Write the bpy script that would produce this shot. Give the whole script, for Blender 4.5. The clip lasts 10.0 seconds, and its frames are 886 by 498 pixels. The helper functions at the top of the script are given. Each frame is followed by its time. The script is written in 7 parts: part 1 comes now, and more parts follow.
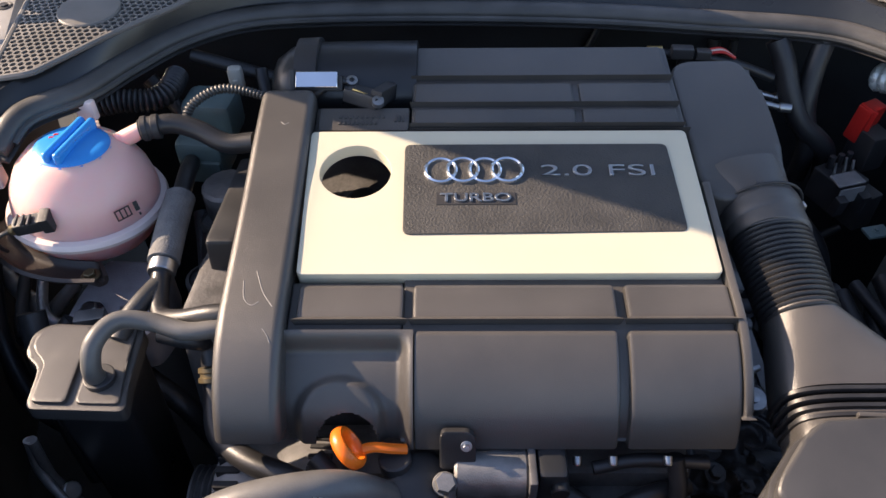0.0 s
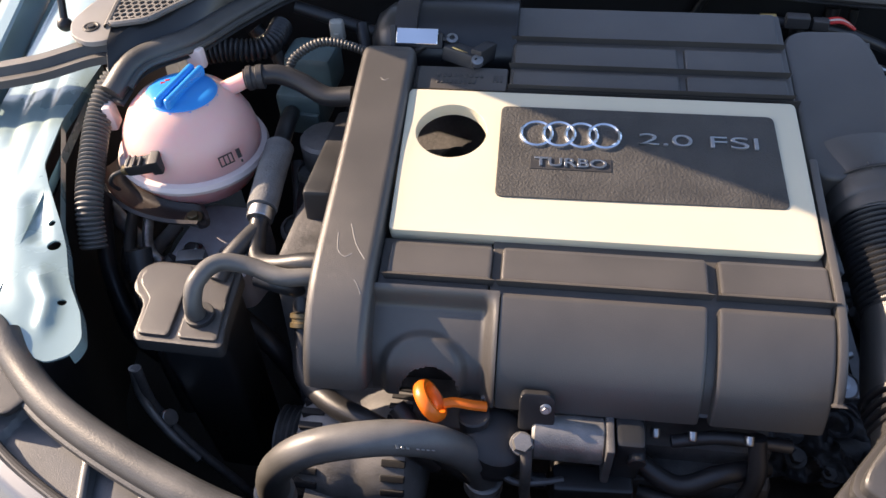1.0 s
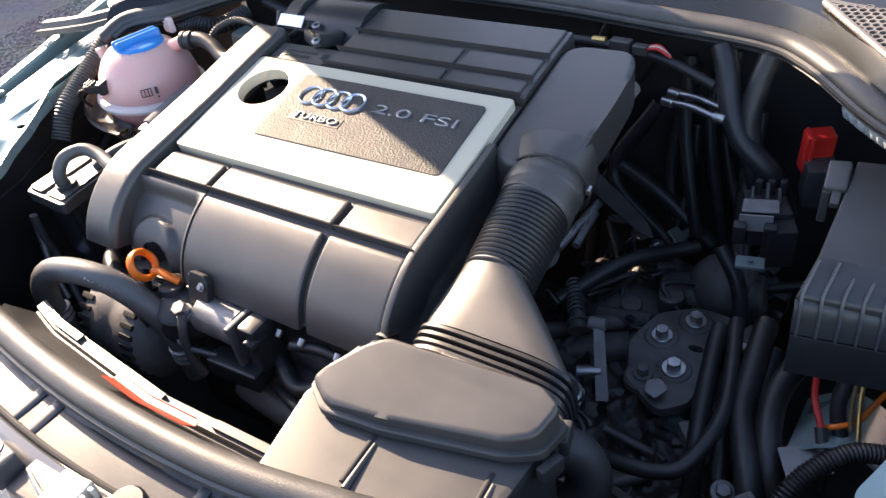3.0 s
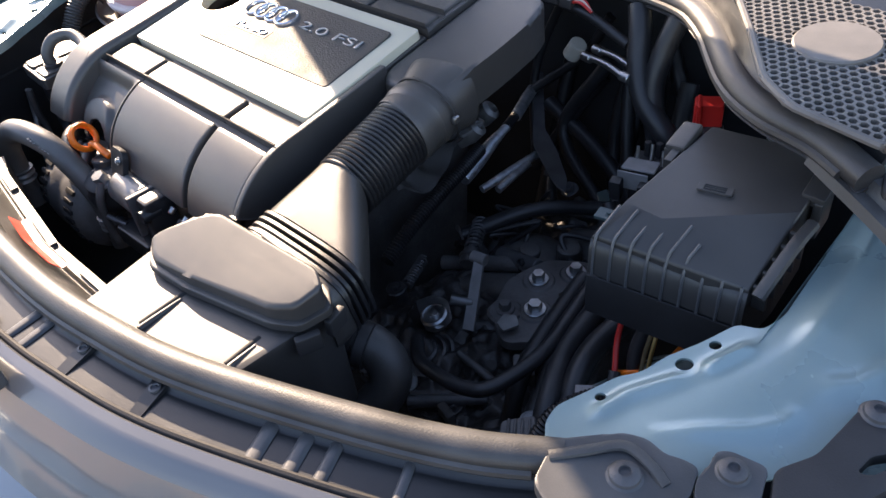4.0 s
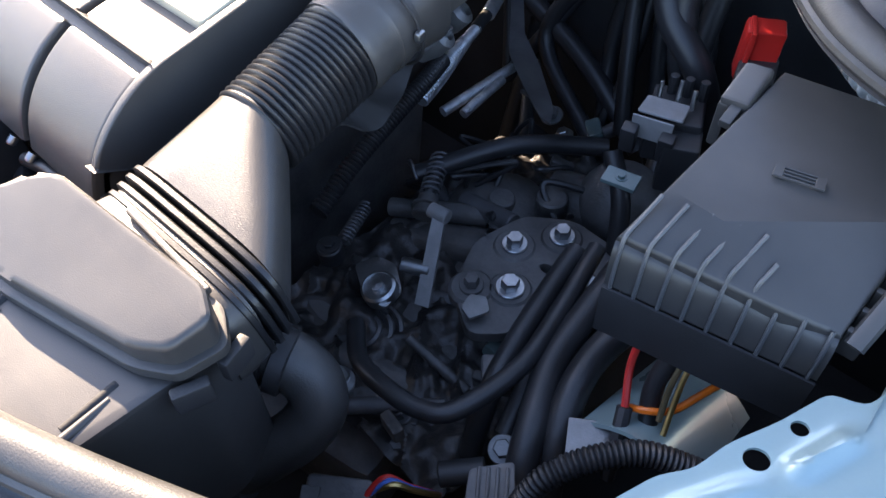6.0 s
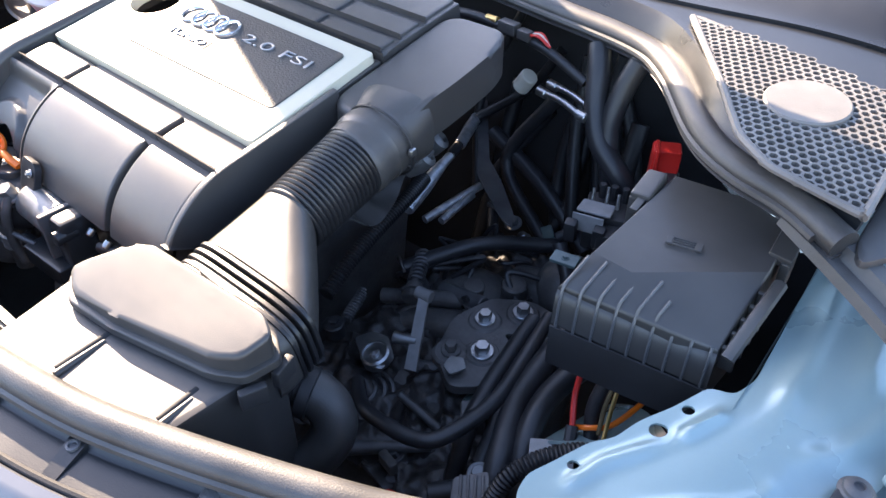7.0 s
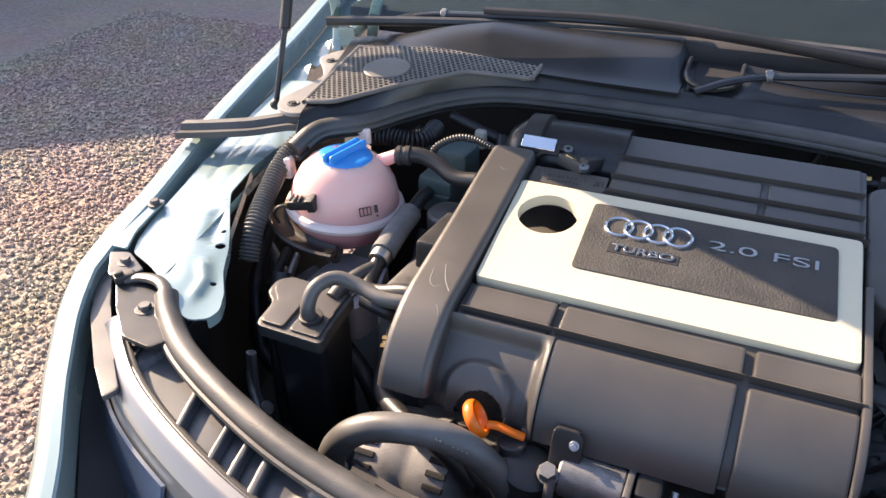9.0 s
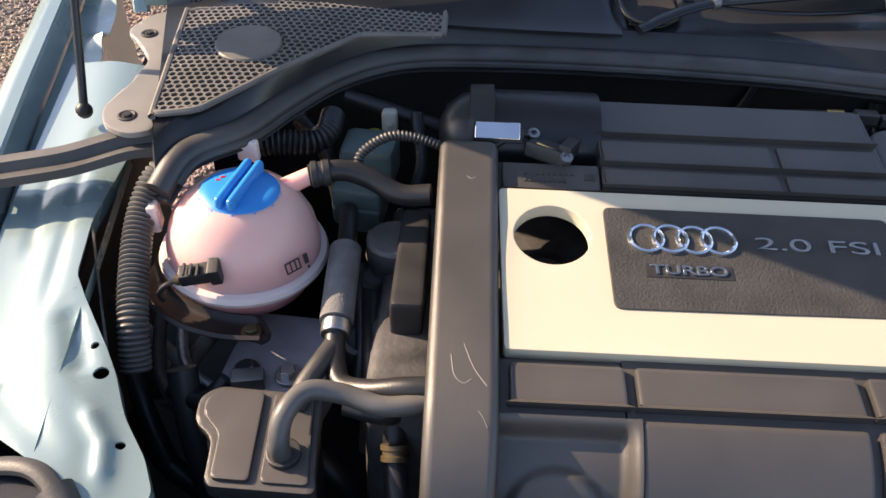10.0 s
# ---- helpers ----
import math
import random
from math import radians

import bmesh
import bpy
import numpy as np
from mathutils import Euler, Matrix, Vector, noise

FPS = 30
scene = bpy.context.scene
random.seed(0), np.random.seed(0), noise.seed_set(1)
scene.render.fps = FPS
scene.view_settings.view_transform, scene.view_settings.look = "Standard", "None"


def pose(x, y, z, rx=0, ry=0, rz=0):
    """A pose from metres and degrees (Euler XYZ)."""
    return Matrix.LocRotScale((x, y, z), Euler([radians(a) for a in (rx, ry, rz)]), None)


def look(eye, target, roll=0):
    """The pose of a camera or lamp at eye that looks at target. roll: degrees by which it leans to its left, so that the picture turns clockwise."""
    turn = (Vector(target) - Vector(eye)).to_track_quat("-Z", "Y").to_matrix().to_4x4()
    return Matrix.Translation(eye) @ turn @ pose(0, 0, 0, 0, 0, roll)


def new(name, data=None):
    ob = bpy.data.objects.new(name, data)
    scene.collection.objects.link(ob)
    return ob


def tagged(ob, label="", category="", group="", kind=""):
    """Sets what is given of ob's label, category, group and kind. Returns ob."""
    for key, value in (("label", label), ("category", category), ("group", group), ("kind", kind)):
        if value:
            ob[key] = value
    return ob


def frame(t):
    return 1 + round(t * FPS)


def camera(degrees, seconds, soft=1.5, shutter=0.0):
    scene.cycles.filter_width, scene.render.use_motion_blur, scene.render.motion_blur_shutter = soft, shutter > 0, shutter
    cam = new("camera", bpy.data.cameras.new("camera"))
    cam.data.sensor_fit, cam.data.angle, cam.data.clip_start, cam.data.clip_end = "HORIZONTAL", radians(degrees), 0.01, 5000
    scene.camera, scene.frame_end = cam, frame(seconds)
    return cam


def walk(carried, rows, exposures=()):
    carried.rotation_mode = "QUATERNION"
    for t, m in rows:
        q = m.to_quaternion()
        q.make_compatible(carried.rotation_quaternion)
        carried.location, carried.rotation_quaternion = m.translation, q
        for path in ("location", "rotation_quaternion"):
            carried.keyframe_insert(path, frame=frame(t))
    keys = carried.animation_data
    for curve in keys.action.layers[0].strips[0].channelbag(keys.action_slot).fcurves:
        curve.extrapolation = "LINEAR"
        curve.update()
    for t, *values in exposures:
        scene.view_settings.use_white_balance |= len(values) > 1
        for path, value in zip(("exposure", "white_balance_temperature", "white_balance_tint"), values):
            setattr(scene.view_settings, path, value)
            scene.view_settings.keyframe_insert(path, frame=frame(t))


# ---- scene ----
cam = camera(60.4, 10.0)
PATH = [
    (0, (0.026, -0.008, 1.386), (0.011, 1.422, -0.013), -0.6),
    (0.5, (-0.002, 0.009, 1.39), (-0.1, 1.377, -0.066), -1.6),
    (1, (0.015, -0.011, 1.392), (-0.2, 1.328, -0.078), -3.1),
    (1.5, (0.138, -0.082, 1.396), (-0.35, 1.252, -0.013), -7.8),
    (2, (0.311, -0.1, 1.373), (-0.393, 1.265, 0.092), -9.8),
    (2.5, (0.481, -0.039, 1.355), (-0.387, 1.287, 0.135), -10.0),
    (3, (0.639, 0.006, 1.331), (-0.354, 1.204, 0.074), -10.8),
    (3.2, (0.724, 0.017, 1.319), (-0.324, 1.157, 0.053), -10.1),
    (4.3, (0.883, 0.13, 1.272), (-0.307, 1.094, -0.013), -7.3),
    (4.5, (0.858, 0.154, 1.259), (-0.309, 1.11, -0.053), -6.1),
    (5, (0.782, 0.195, 1.217), (-0.252, 1.12, -0.223), -3.1),
    (5.5, (0.735, 0.224, 1.196), (-0.206, 1.124, -0.322), -3.5),
    (6, (0.709, 0.232, 1.205), (-0.189, 1.16, -0.322), -1.7),
    (6.2, (0.706, 0.23, 1.213), (-0.208, 1.197, -0.281), -1.5),
    (7.3, (0.846, 0.02, 1.324), (-0.195, 1.238, 0.128), 0.1),
    (7.5, (0.852, -0.04, 1.345), (-0.203, 1.202, 0.186), -0.2),
    (8, (0.653, -0.219, 1.348), (-0.334, 1.18, 0.314), 1.1),
    (8.5, (0.418, -0.252, 1.354), (-0.454, 1.221, 0.319), 0.2),
    (9, (0.127, -0.168, 1.376), (-0.543, 1.361, 0.275), -1.0),
    (9.5, (-0.066, -0.083, 1.366), (-0.312, 1.502, 0.171), -2.1),
    (10, (-0.156, 0.056, 1.368), (-0.17, 1.538, 0.025), 2.3),
]
EXPOSURES = [(0, 1.12, 6600, 19), (1.5, 1.38, 6650, 19), (3.0, 1.72, 6750, 19), (4.5, 1.5, 6650, 19), (5.5, 2.15, 6500, 18), (6.2, 2.5, 6450, 18), (7.4, 2.4, 6450, 19), (8.0, 2.15, 6600, 19), (9.0, 1.5, 6850, 19), (10, 1.0, 6850, 19)]
walk(cam, [(t, look(eye, target, roll)) for t, eye, target, roll in PATH], EXPOSURES)


# ---- small builders ----
def rgb(m, base, rough=0.5, metal=0.0, var=0.25, scale=40.0, bump=0.15, coat=0.0, fine=600.0, spec=0.5, dust=0.0, dustcol=(0.30, 0.288, 0.275), rvar=0.25, streak=0.0):
    """Procedural surface: large stains, fine grain, uneven gloss, relief and a veil of dust on what faces up."""
    mat = bpy.data.materials.new(m)
    mat.use_nodes = True
    nt = mat.node_tree
    N, L = nt.nodes, nt.links
    bs = N["Principled BSDF"]
    tc = N.new("ShaderNodeTexCoord")
    big, small = N.new("ShaderNodeTexNoise"), N.new("ShaderNodeTexNoise")
    big.inputs["Scale"].default_value, big.inputs["Detail"].default_value = scale, 6
    small.inputs["Scale"].default_value, small.inputs["Detail"].default_value = fine, 3
    L.new(tc.outputs["Object"], big.inputs["Vector"])
    L.new(tc.outputs["Object"], small.inputs["Vector"])
    ramp = N.new("ShaderNodeValToRGB")
    ramp.color_ramp.elements[0].position, ramp.color_ramp.elements[1].position = 0.3, 0.75
    ramp.color_ramp.elements[0].color = (*[c * (1 - var) for c in base], 1)
    ramp.color_ramp.elements[1].color = (*[min(1, c * (1 + var)) for c in base], 1)
    L.new(big.outputs["Fac"], ramp.inputs["Fac"])
    col = ramp.outputs["Color"]
    mixg = N.new("ShaderNodeMix")
    mixg.data_type, mixg.blend_type = "RGBA", "MULTIPLY"
    mixg.inputs["Factor"].default_value = min(1.0, var)
    L.new(col, mixg.inputs["A"])
    L.new(small.outputs["Color"], mixg.inputs["B"])
    gm = N.new("ShaderNodeMapRange")
    gm.inputs["To Min"].default_value, gm.inputs["To Max"].default_value = 0.6, 1.3
    L.new(small.outputs["Fac"], gm.inputs["Value"])
    cmb = N.new("ShaderNodeCombineColor")
    for k in ("Red", "Green", "Blue"):
        L.new(gm.outputs["Result"], cmb.inputs[k])
    L.new(cmb.outputs["Color"], mixg.inputs["B"])
    col = mixg.outputs["Result"]
    if dust > 0:
        geo, sep = N.new("ShaderNodeNewGeometry"), N.new("ShaderNodeSeparateXYZ")
        L.new(geo.outputs["Normal"], sep.inputs["Vector"])
        mr = N.new("ShaderNodeMapRange")
        mr.inputs["From Min"].default_value, mr.inputs["From Max"].default_value = 0.2, 1.0
        mr.inputs["To Max"].default_value = dust
        L.new(sep.outputs["Z"], mr.inputs["Value"])
        mul = N.new("ShaderNodeMath")
        mul.operation = "MULTIPLY"
        L.new(mr.outputs["Result"], mul.inputs[0])
        L.new(big.outputs["Fac"], mul.inputs[1])
        mixd = N.new("ShaderNodeMix")
        mixd.data_type = "RGBA"
        L.new(mul.outputs["Value"], mixd.inputs["Factor"])
        L.new(col, mixd.inputs["A"])
        mixd.inputs["B"].default_value = (*dustcol, 1)
        col = mixd.outputs["Result"]
    L.new(col, bs.inputs["Base Color"])
    rr = N.new("ShaderNodeMapRange")
    rr.inputs["To Min"].default_value, rr.inputs["To Max"].default_value = rough * (1 - rvar), min(1, rough * (1 + rvar))
    L.new(big.outputs["Fac"], rr.inputs["Value"])
    ro = rr.outputs["Result"]
    if streak > 0:    # wiping marks along x, and sparse blotches
        mp, st = N.new("ShaderNodeMapping"), N.new("ShaderNodeTexNoise")
        mp.inputs["Scale"].default_value = (5, 110, 110)
        st.inputs["Scale"].default_value, st.inputs["Detail"].default_value = 1.0, 5
        L.new(tc.outputs["Object"], mp.inputs["Vector"])
        L.new(mp.outputs["Vector"], st.inputs["Vector"])
        sr, sm = N.new("ShaderNodeMapRange"), N.new("ShaderNodeMath")
        sr.inputs["From Min"].default_value, sr.inputs["From Max"].default_value = 0.3, 0.7
        sr.inputs["To Min"].default_value, sr.inputs["To Max"].default_value = 1 - 0.45 * streak, 1 + 0.45 * streak
        L.new(st.outputs["Fac"], sr.inputs["Value"])
        sm.operation = "MULTIPLY"
        L.new(ro, sm.inputs[0])
        L.new(sr.outputs["Result"], sm.inputs[1])
        ro = sm.outputs["Value"]
    L.new(ro, bs.inputs["Roughness"])
    bs.inputs["Metallic"].default_value = metal
    bs.inputs["Coat Weight"].default_value = coat
    bs.inputs["Coat Roughness"].default_value = 0.08
    bs.inputs["Specular IOR Level"].default_value = spec
    if bump > 0:
        b = N.new("ShaderNodeBump")
        b.inputs["Strength"].default_value, b.inputs["Distance"].default_value = bump, 0.001
        L.new(small.outputs["Fac"], b.inputs["Height"])
        L.new(b.outputs["Normal"], bs.inputs["Normal"])
    return mat


def thing(name, loc, label, category, group="", kind=""):
    ob = new(name)
    ob.location = loc
    ob.empty_display_size = 0.05
    return tagged(ob, label, category, group, kind)


def link_mesh(name, bm, mat, sharp=38):
    bmesh.ops.remove_doubles(bm, verts=bm.verts, dist=1e-6)
    bmesh.ops.recalc_face_normals(bm, faces=bm.faces)
    me = bpy.data.meshes.new(name)
    bm.to_mesh(me)
    bm.free()
    for p in me.polygons:
        p.use_smooth = True
    me.set_sharp_from_angle(angle=radians(sharp))
    me.materials.append(mat)
    ob = new(name, me)
    wn = ob.modifiers.new("weighted_normal", "WEIGHTED_NORMAL")
    wn.keep_sharp = True
    return ob


def part(name, bm, mat, parent, label="", sharp=38):
    ob = link_mesh(name, bm, mat, sharp)
    ob.parent = parent
    if parent.type == "EMPTY":
        ob.matrix_parent_inverse = Matrix.Translation(-Vector(parent.location))
    return tagged(ob, label) if label else ob


def solo(name, bm, mat, label, category, group="", kind="", sharp=38):
    return tagged(link_mesh(name, bm, mat, sharp), label, category, group, kind)


def BM():
    return bmesh.new()


def add(bm, other):
    me = bpy.data.meshes.new("tmp")
    other.to_mesh(me)
    other.free()
    bm.from_mesh(me)
    bpy.data.meshes.remove(me)
    return bm


def box(bm, c, size, rot=(0, 0, 0), r=0.002, seg=2, taper=1.0):
    """Rounded box; taper shrinks its foot."""
    b = BM()
    bmesh.ops.create_cube(b, size=1)
    for v in b.verts:
        k = taper if v.co.z < 0 else 1
        v.co = Vector((v.co.x * size[0] * k, v.co.y * size[1] * k, v.co.z * size[2]))
    if r > 0:
        bmesh.ops.bevel(b, geom=b.edges[:], offset=r, segments=seg, affect="EDGES", profile=0.5)
    bmesh.ops.transform(b, matrix=pose(*c, *rot), verts=b.verts)
    return add(bm, b)


def ring_loop(bm, c, x, y, r, n, ry=None, ph=0.0):
    ry = r if ry is None else ry
    return [bm.verts.new(c + x * (r * math.cos(ph + 2 * math.pi * i / n)) + y * (ry * math.sin(ph + 2 * math.pi * i / n))) for i in range(n)]


def skin(bm, loops, caps=True, closed=True):
    for a, b in zip(loops, loops[1:]):
        n = len(a)
        for i in range(n if closed else n - 1):
            bm.faces.new((a[i], a[(i + 1) % n], b[(i + 1) % n], b[i]))
    if caps:
        for lp in (loops[0], loops[-1]):
            try:
                bm.faces.new(lp)
            except ValueError:
                pass
    return bm


def frame_of(d):
    d = Vector(d).normalized()
    x = d.orthogonal().normalized()
    return x, d.cross(x).normalized(), d


def lathe(bm, base, axis, prof, n=32, ph=0.0):
    """prof: rows of radius and height along the axis."""
    x, y, d = frame_of(axis)
    base = Vector(base)
    return skin(bm, [ring_loop(bm, base + d * h, x, y, max(r, 1e-4), n, None, ph) for r, h in prof])


def rod(bm, a, b, r, r2=None, n=16, edge=0.0):
    a, b = Vector(a), Vector(b)
    r2 = r if r2 is None else r2
    h = (b - a).length
    e = edge if edge else min(r, r2) * 0.12
    return lathe(bm, a, b - a, [(r - e, 0), (r, e), (r2, h - e), (r2 - e, h)], n)


def spline(pts, per=10):
    """A smooth line through points, as many again between each two."""
    p = [Vector(q) for q in pts]
    p = [2 * p[0] - p[1]] + p + [2 * p[-1] - p[-2]]
    out = []
    for i in range(1, len(p) - 2):
        for k in range(per):
            t = k / per
            a, b, c, d = p[i - 1:i + 3]
            out.append(0.5 * (2 * b + (c - a) * t + (2 * a - 5 * b + 4 * c - d) * t * t + (3 * b - a - 3 * c + d) * t ** 3))
    return out + [p[-2]]


def tube(bm, pts, r, per=10, n=12, flat=1.0, up=(0, 0, 1), rib=0.0, pitch=0.006, rad=None):
    """A hose through points; rib and pitch make it corrugated; flat squashes it along up."""
    line = spline(pts, per)
    if rib > 0:
        dense, acc = [line[0]], 0.0
        step = pitch / 4
        for a, b in zip(line, line[1:]):
            seg = (b - a).length
            while acc + step <= seg:
                acc += step
                dense.append(a.lerp(b, acc / seg))
            acc -= seg
        line = dense
    loops, x = [], None
    for i, q in enumerate(line):
        d = (line[min(i + 1, len(line) - 1)] - line[max(i - 1, 0)]).normalized()
        u = Vector(up)
        if x is None:
            x = d.cross(u).normalized() if d.cross(u).length > 0.05 else d.orthogonal().normalized()
        x = (x - d * x.dot(d)).normalized()
        y = d.cross(x)
        k = r if rad is None else rad(i / (len(line) - 1))
        if rib > 0:
            k += rib * (0, 0.75, 1, 0.75)[i % 4] - rib / 2
        loops.append(ring_loop(bm, q, x, y, k, n, k * flat))
    return skin(bm, loops)


def outline(pts, r=0.0, n=4):
    """Corner points to a rounded outline."""
    if r <= 0:
        return [tuple(p) for p in pts]
    out, m = [], len(pts)
    for i in range(m):
        a, b, c = Vector(pts[i - 1]), Vector(pts[i]), Vector(pts[(i + 1) % m])
        k = min(r, (a - b).length * 0.45, (c - b).length * 0.45)
        p, q = b + (a - b).normalized() * k, b + (c - b).normalized() * k
        for j in range(n + 1):
            t = j / n
            out.append(tuple(p * (1 - t) ** 2 + b * 2 * t * (1 - t) + q * t * t))
    return out


def slab(bm, outlines, h0, h1, f=None, bev=0.0, seg=2, cuts=0):
    """A plate from an outline and holes (lists of x, y), from height h0 to h1, bent by f(x, y, h)."""
    b = BM()
    edges = []
    for o in outlines:
        vs = [b.verts.new((p[0], p[1], 0)) for p in o]
        edges += [b.edges.new((vs[i - 1], vs[i])) for i in range(len(vs))]
    bmesh.ops.triangle_fill(b, edges=edges, use_beauty=True, use_dissolve=False)
    bmesh.ops.recalc_face_normals(b, faces=b.faces)
    if b.faces and b.faces[:][0].normal.z < 0:
        bmesh.ops.reverse_faces(b, faces=b.faces)
    if cuts:
        for _ in range(cuts):
            bmesh.ops.subdivide_edges(b, edges=[e for e in b.edges if e.calc_length() > 0.03], cuts=1, use_grid_fill=False)
            bmesh.ops.triangulate(b, faces=b.faces[:])
    top = b.faces[:]
    ret = bmesh.ops.extrude_face_region(b, geom=top)
    up = [g for g in ret["geom"] if isinstance(g, bmesh.types.BMVert)]
    ups = set(up)
    for v in b.verts:
        v.co.z = h1 if v in ups else h0
    if bev > 0:
        rim = [e for e in b.edges if e.verts[0] in ups and e.verts[1] in ups and len(e.link_faces) == 2 and any(abs(fc.normal.z) < 0.5 or not all(v in ups for v in fc.verts) for fc in e.link_faces)]
        bmesh.ops.bevel(b, geom=rim, offset=bev, segments=seg, affect="EDGES", profile=0.6)
    if f:
        for v in b.verts:
            v.co = Vector(f(v.co.x, v.co.y, v.co.z))
    return add(bm, b)


def patch(bm, x0, x1, s0, s1, h0, h1, f, r=0.003, n=8, m=1, seg=2, cut=False):
    """A rounded block in x, s, h, cut n times along s and m times along x, bent by f."""
    b = BM()
    xs = [x0 + (x1 - x0) * i / m for i in range(m + 1)]
    rows = []
    for k in range(n + 1):
        s = s0 + (s1 - s0) * k / n
        rows.append([b.verts.new((x, s, h1)) for x in xs] + [b.verts.new((x, s, h0)) for x in reversed(xs)])
    skin(b, rows)
    if r > 0:
        b.normal_update()
        sharp = [e for e in b.edges if len(e.link_faces) == 2 and e.link_faces[0].normal.angle(e.link_faces[1].normal, 0) > 0.5 and e.verts[0].co.z + e.verts[1].co.z > 2 * h0 + 1e-6 and not (cut and e.verts[0].co.y + e.verts[1].co.y < 2 * s0 + 1e-6)]
        bmesh.ops.bevel(b, geom=sharp, offset=r, segments=seg, affect="EDGES", profile=0.5)
    for v in b.verts:
        v.co = Vector(f(v.co.x, v.co.y, v.co.z))
    return add(bm, b)


def sheet(bm, nu, nv, f, thick=0.0):
    """A surface f(u, v), u and v from 0 to 1, with thickness below it."""
    b = BM()
    g = [[b.verts.new(f(i / nu, j / nv)) for j in range(nv + 1)] for i in range(nu + 1)]
    for i in range(nu):
        for j in range(nv):
            b.faces.new((g[i][j], g[i + 1][j], g[i + 1][j + 1], g[i][j + 1]))
    if thick:
        bmesh.ops.recalc_face_normals(b, faces=b.faces)
        bmesh.ops.solidify(b, geom=b.faces[:], thickness=thick)
    return add(bm, b)


def hexbolt(bm, c, r, h, axis=(0, 0, 1), washer=1.6):
    x, y, d = frame_of(axis)
    c = Vector(c)
    lathe(bm, c, d, [(r * washer, 0), (r * washer, h * 0.18), (r * washer * 0.94, h * 0.24)], 20)
    skin(bm, [ring_loop(bm, c + d * (h * t), x, y, r * k, 6) for t, k in ((0.2, 1), (0.9, 1), (1.0, 0.88))])
    return bm


def lettering(name, body, size, m, mat, parent, depth=0.001, spacing=1.0, label="", squeeze=1.0, thin=0.012):
    """Raised writing in the built-in font, made into a mesh."""
    cu = bpy.data.curves.new(name, "FONT")
    cu.body, cu.size, cu.extrude, cu.align_x, cu.align_y, cu.space_character = body, size, depth, "CENTER", "CENTER", spacing
    cu.bevel_depth = depth * 0.35
    cu.offset = -size * thin
    tmp = bpy.data.objects.new("tmp", cu)
    scene.collection.objects.link(tmp)
    me = bpy.data.meshes.new_from_object(tmp.evaluated_get(bpy.context.evaluated_depsgraph_get()))
    bpy.data.objects.remove(tmp)
    me.transform(m @ Matrix.Diagonal((squeeze, 1, 1, 1)))
    me.materials.clear()
    me.materials.append(mat)
    ob = new(name, me)
    ob.parent = parent
    if parent.type == "EMPTY":
        ob.matrix_parent_inverse = Matrix.Translation(-Vector(parent.location))
    return tagged(ob, label) if label else ob


def interp(x, table):
    for (a, p), (b, q) in zip(table, table[1:]):
        if x <= b:
            return p + (q - p) * (x - a) / (b - a)
    return table[-1][1]

from mathutils.geometry import delaunay_2d_cdt

# ---- world, sun, exposure ----
SUN_UP, SUN_FROM = 28.0, (-0.954, 0.30)
world = bpy.data.worlds.new("sky")
scene.world = world
world.use_nodes = True
sky = world.node_tree.nodes.new("ShaderNodeTexSky")
sky.sky_type, sky.sun_disc = "NISHITA", False
sky.sun_elevation, sky.sun_rotation = radians(SUN_UP), math.atan2(SUN_FROM[0], SUN_FROM[1])
world.node_tree.links.new(sky.outputs["Color"], world.node_tree.nodes["Background"].inputs["Color"])
world.node_tree.nodes["Background"].inputs["Strength"].default_value = 0.15
sun = new("sun", bpy.data.lights.new("sun", "SUN"))
sun.data.energy, sun.data.angle, sun.data.color = 5.6, radians(0.5), (1.0, 0.81, 0.57)
ce = math.cos(radians(SUN_UP))
sun.matrix_world = look((SUN_FROM[0] * ce * 20, SUN_FROM[1] * ce * 20, math.sin(radians(SUN_UP)) * 20), (0, 0, 0))

# ---- materials ----
M_COVER = rgb("cover_plastic", (0.050, 0.0475, 0.046), 0.36, var=0.16, scale=9, bump=0.3, fine=1400, spec=0.6, dust=0.19, dustcol=(0.34, 0.30, 0.26), streak=0.18)
M_BASE = rgb("black_plastic", (0.022, 0.022, 0.024), 0.5, var=0.3, scale=18, bump=0.2, fine=900, dust=0.06)
M_BOX = rgb("box_plastic", (0.043, 0.042, 0.042), 0.40, var=0.2, scale=11, bump=0.14, fine=1500, dust=0.14, dustcol=(0.32, 0.29, 0.26), streak=0.15)
M_SLICK = rgb("slick_black_plastic", (0.019, 0.020, 0.022), 0.30, var=0.25, scale=14, bump=0.12, fine=900)
M_DARK = rgb("deep_bay", (0.022, 0.022, 0.024), 0.75, var=0.5, scale=12, bump=0.3, fine=300)
M_RUBBER = rgb("rubber", (0.036, 0.036, 0.036), 0.45, var=0.3, scale=20, bump=0.25, fine=700, dust=0.3)
M_HOSE = rgb("hose_rubber", (0.018, 0.018, 0.020), 0.40, var=0.3, scale=24, bump=0.2, fine=700, dust=0.05)
M_PLATE = rgb("cream_plate", (0.60, 0.555, 0.425), 0.33, var=0.04, scale=9, bump=0.04, fine=900)
M_GRAIN = rgb("grained_plate", (0.05, 0.048, 0.045), 0.6, var=0.25, scale=30, bump=1.0, fine=420)
M_CHROME = rgb("chrome", (0.82, 0.83, 0.85), 0.12, 1.0, var=0.05, scale=30, bump=0)
M_LETTER = rgb("letter_metal", (0.55, 0.56, 0.58), 0.3, 1.0, var=0.05, scale=30, bump=0)
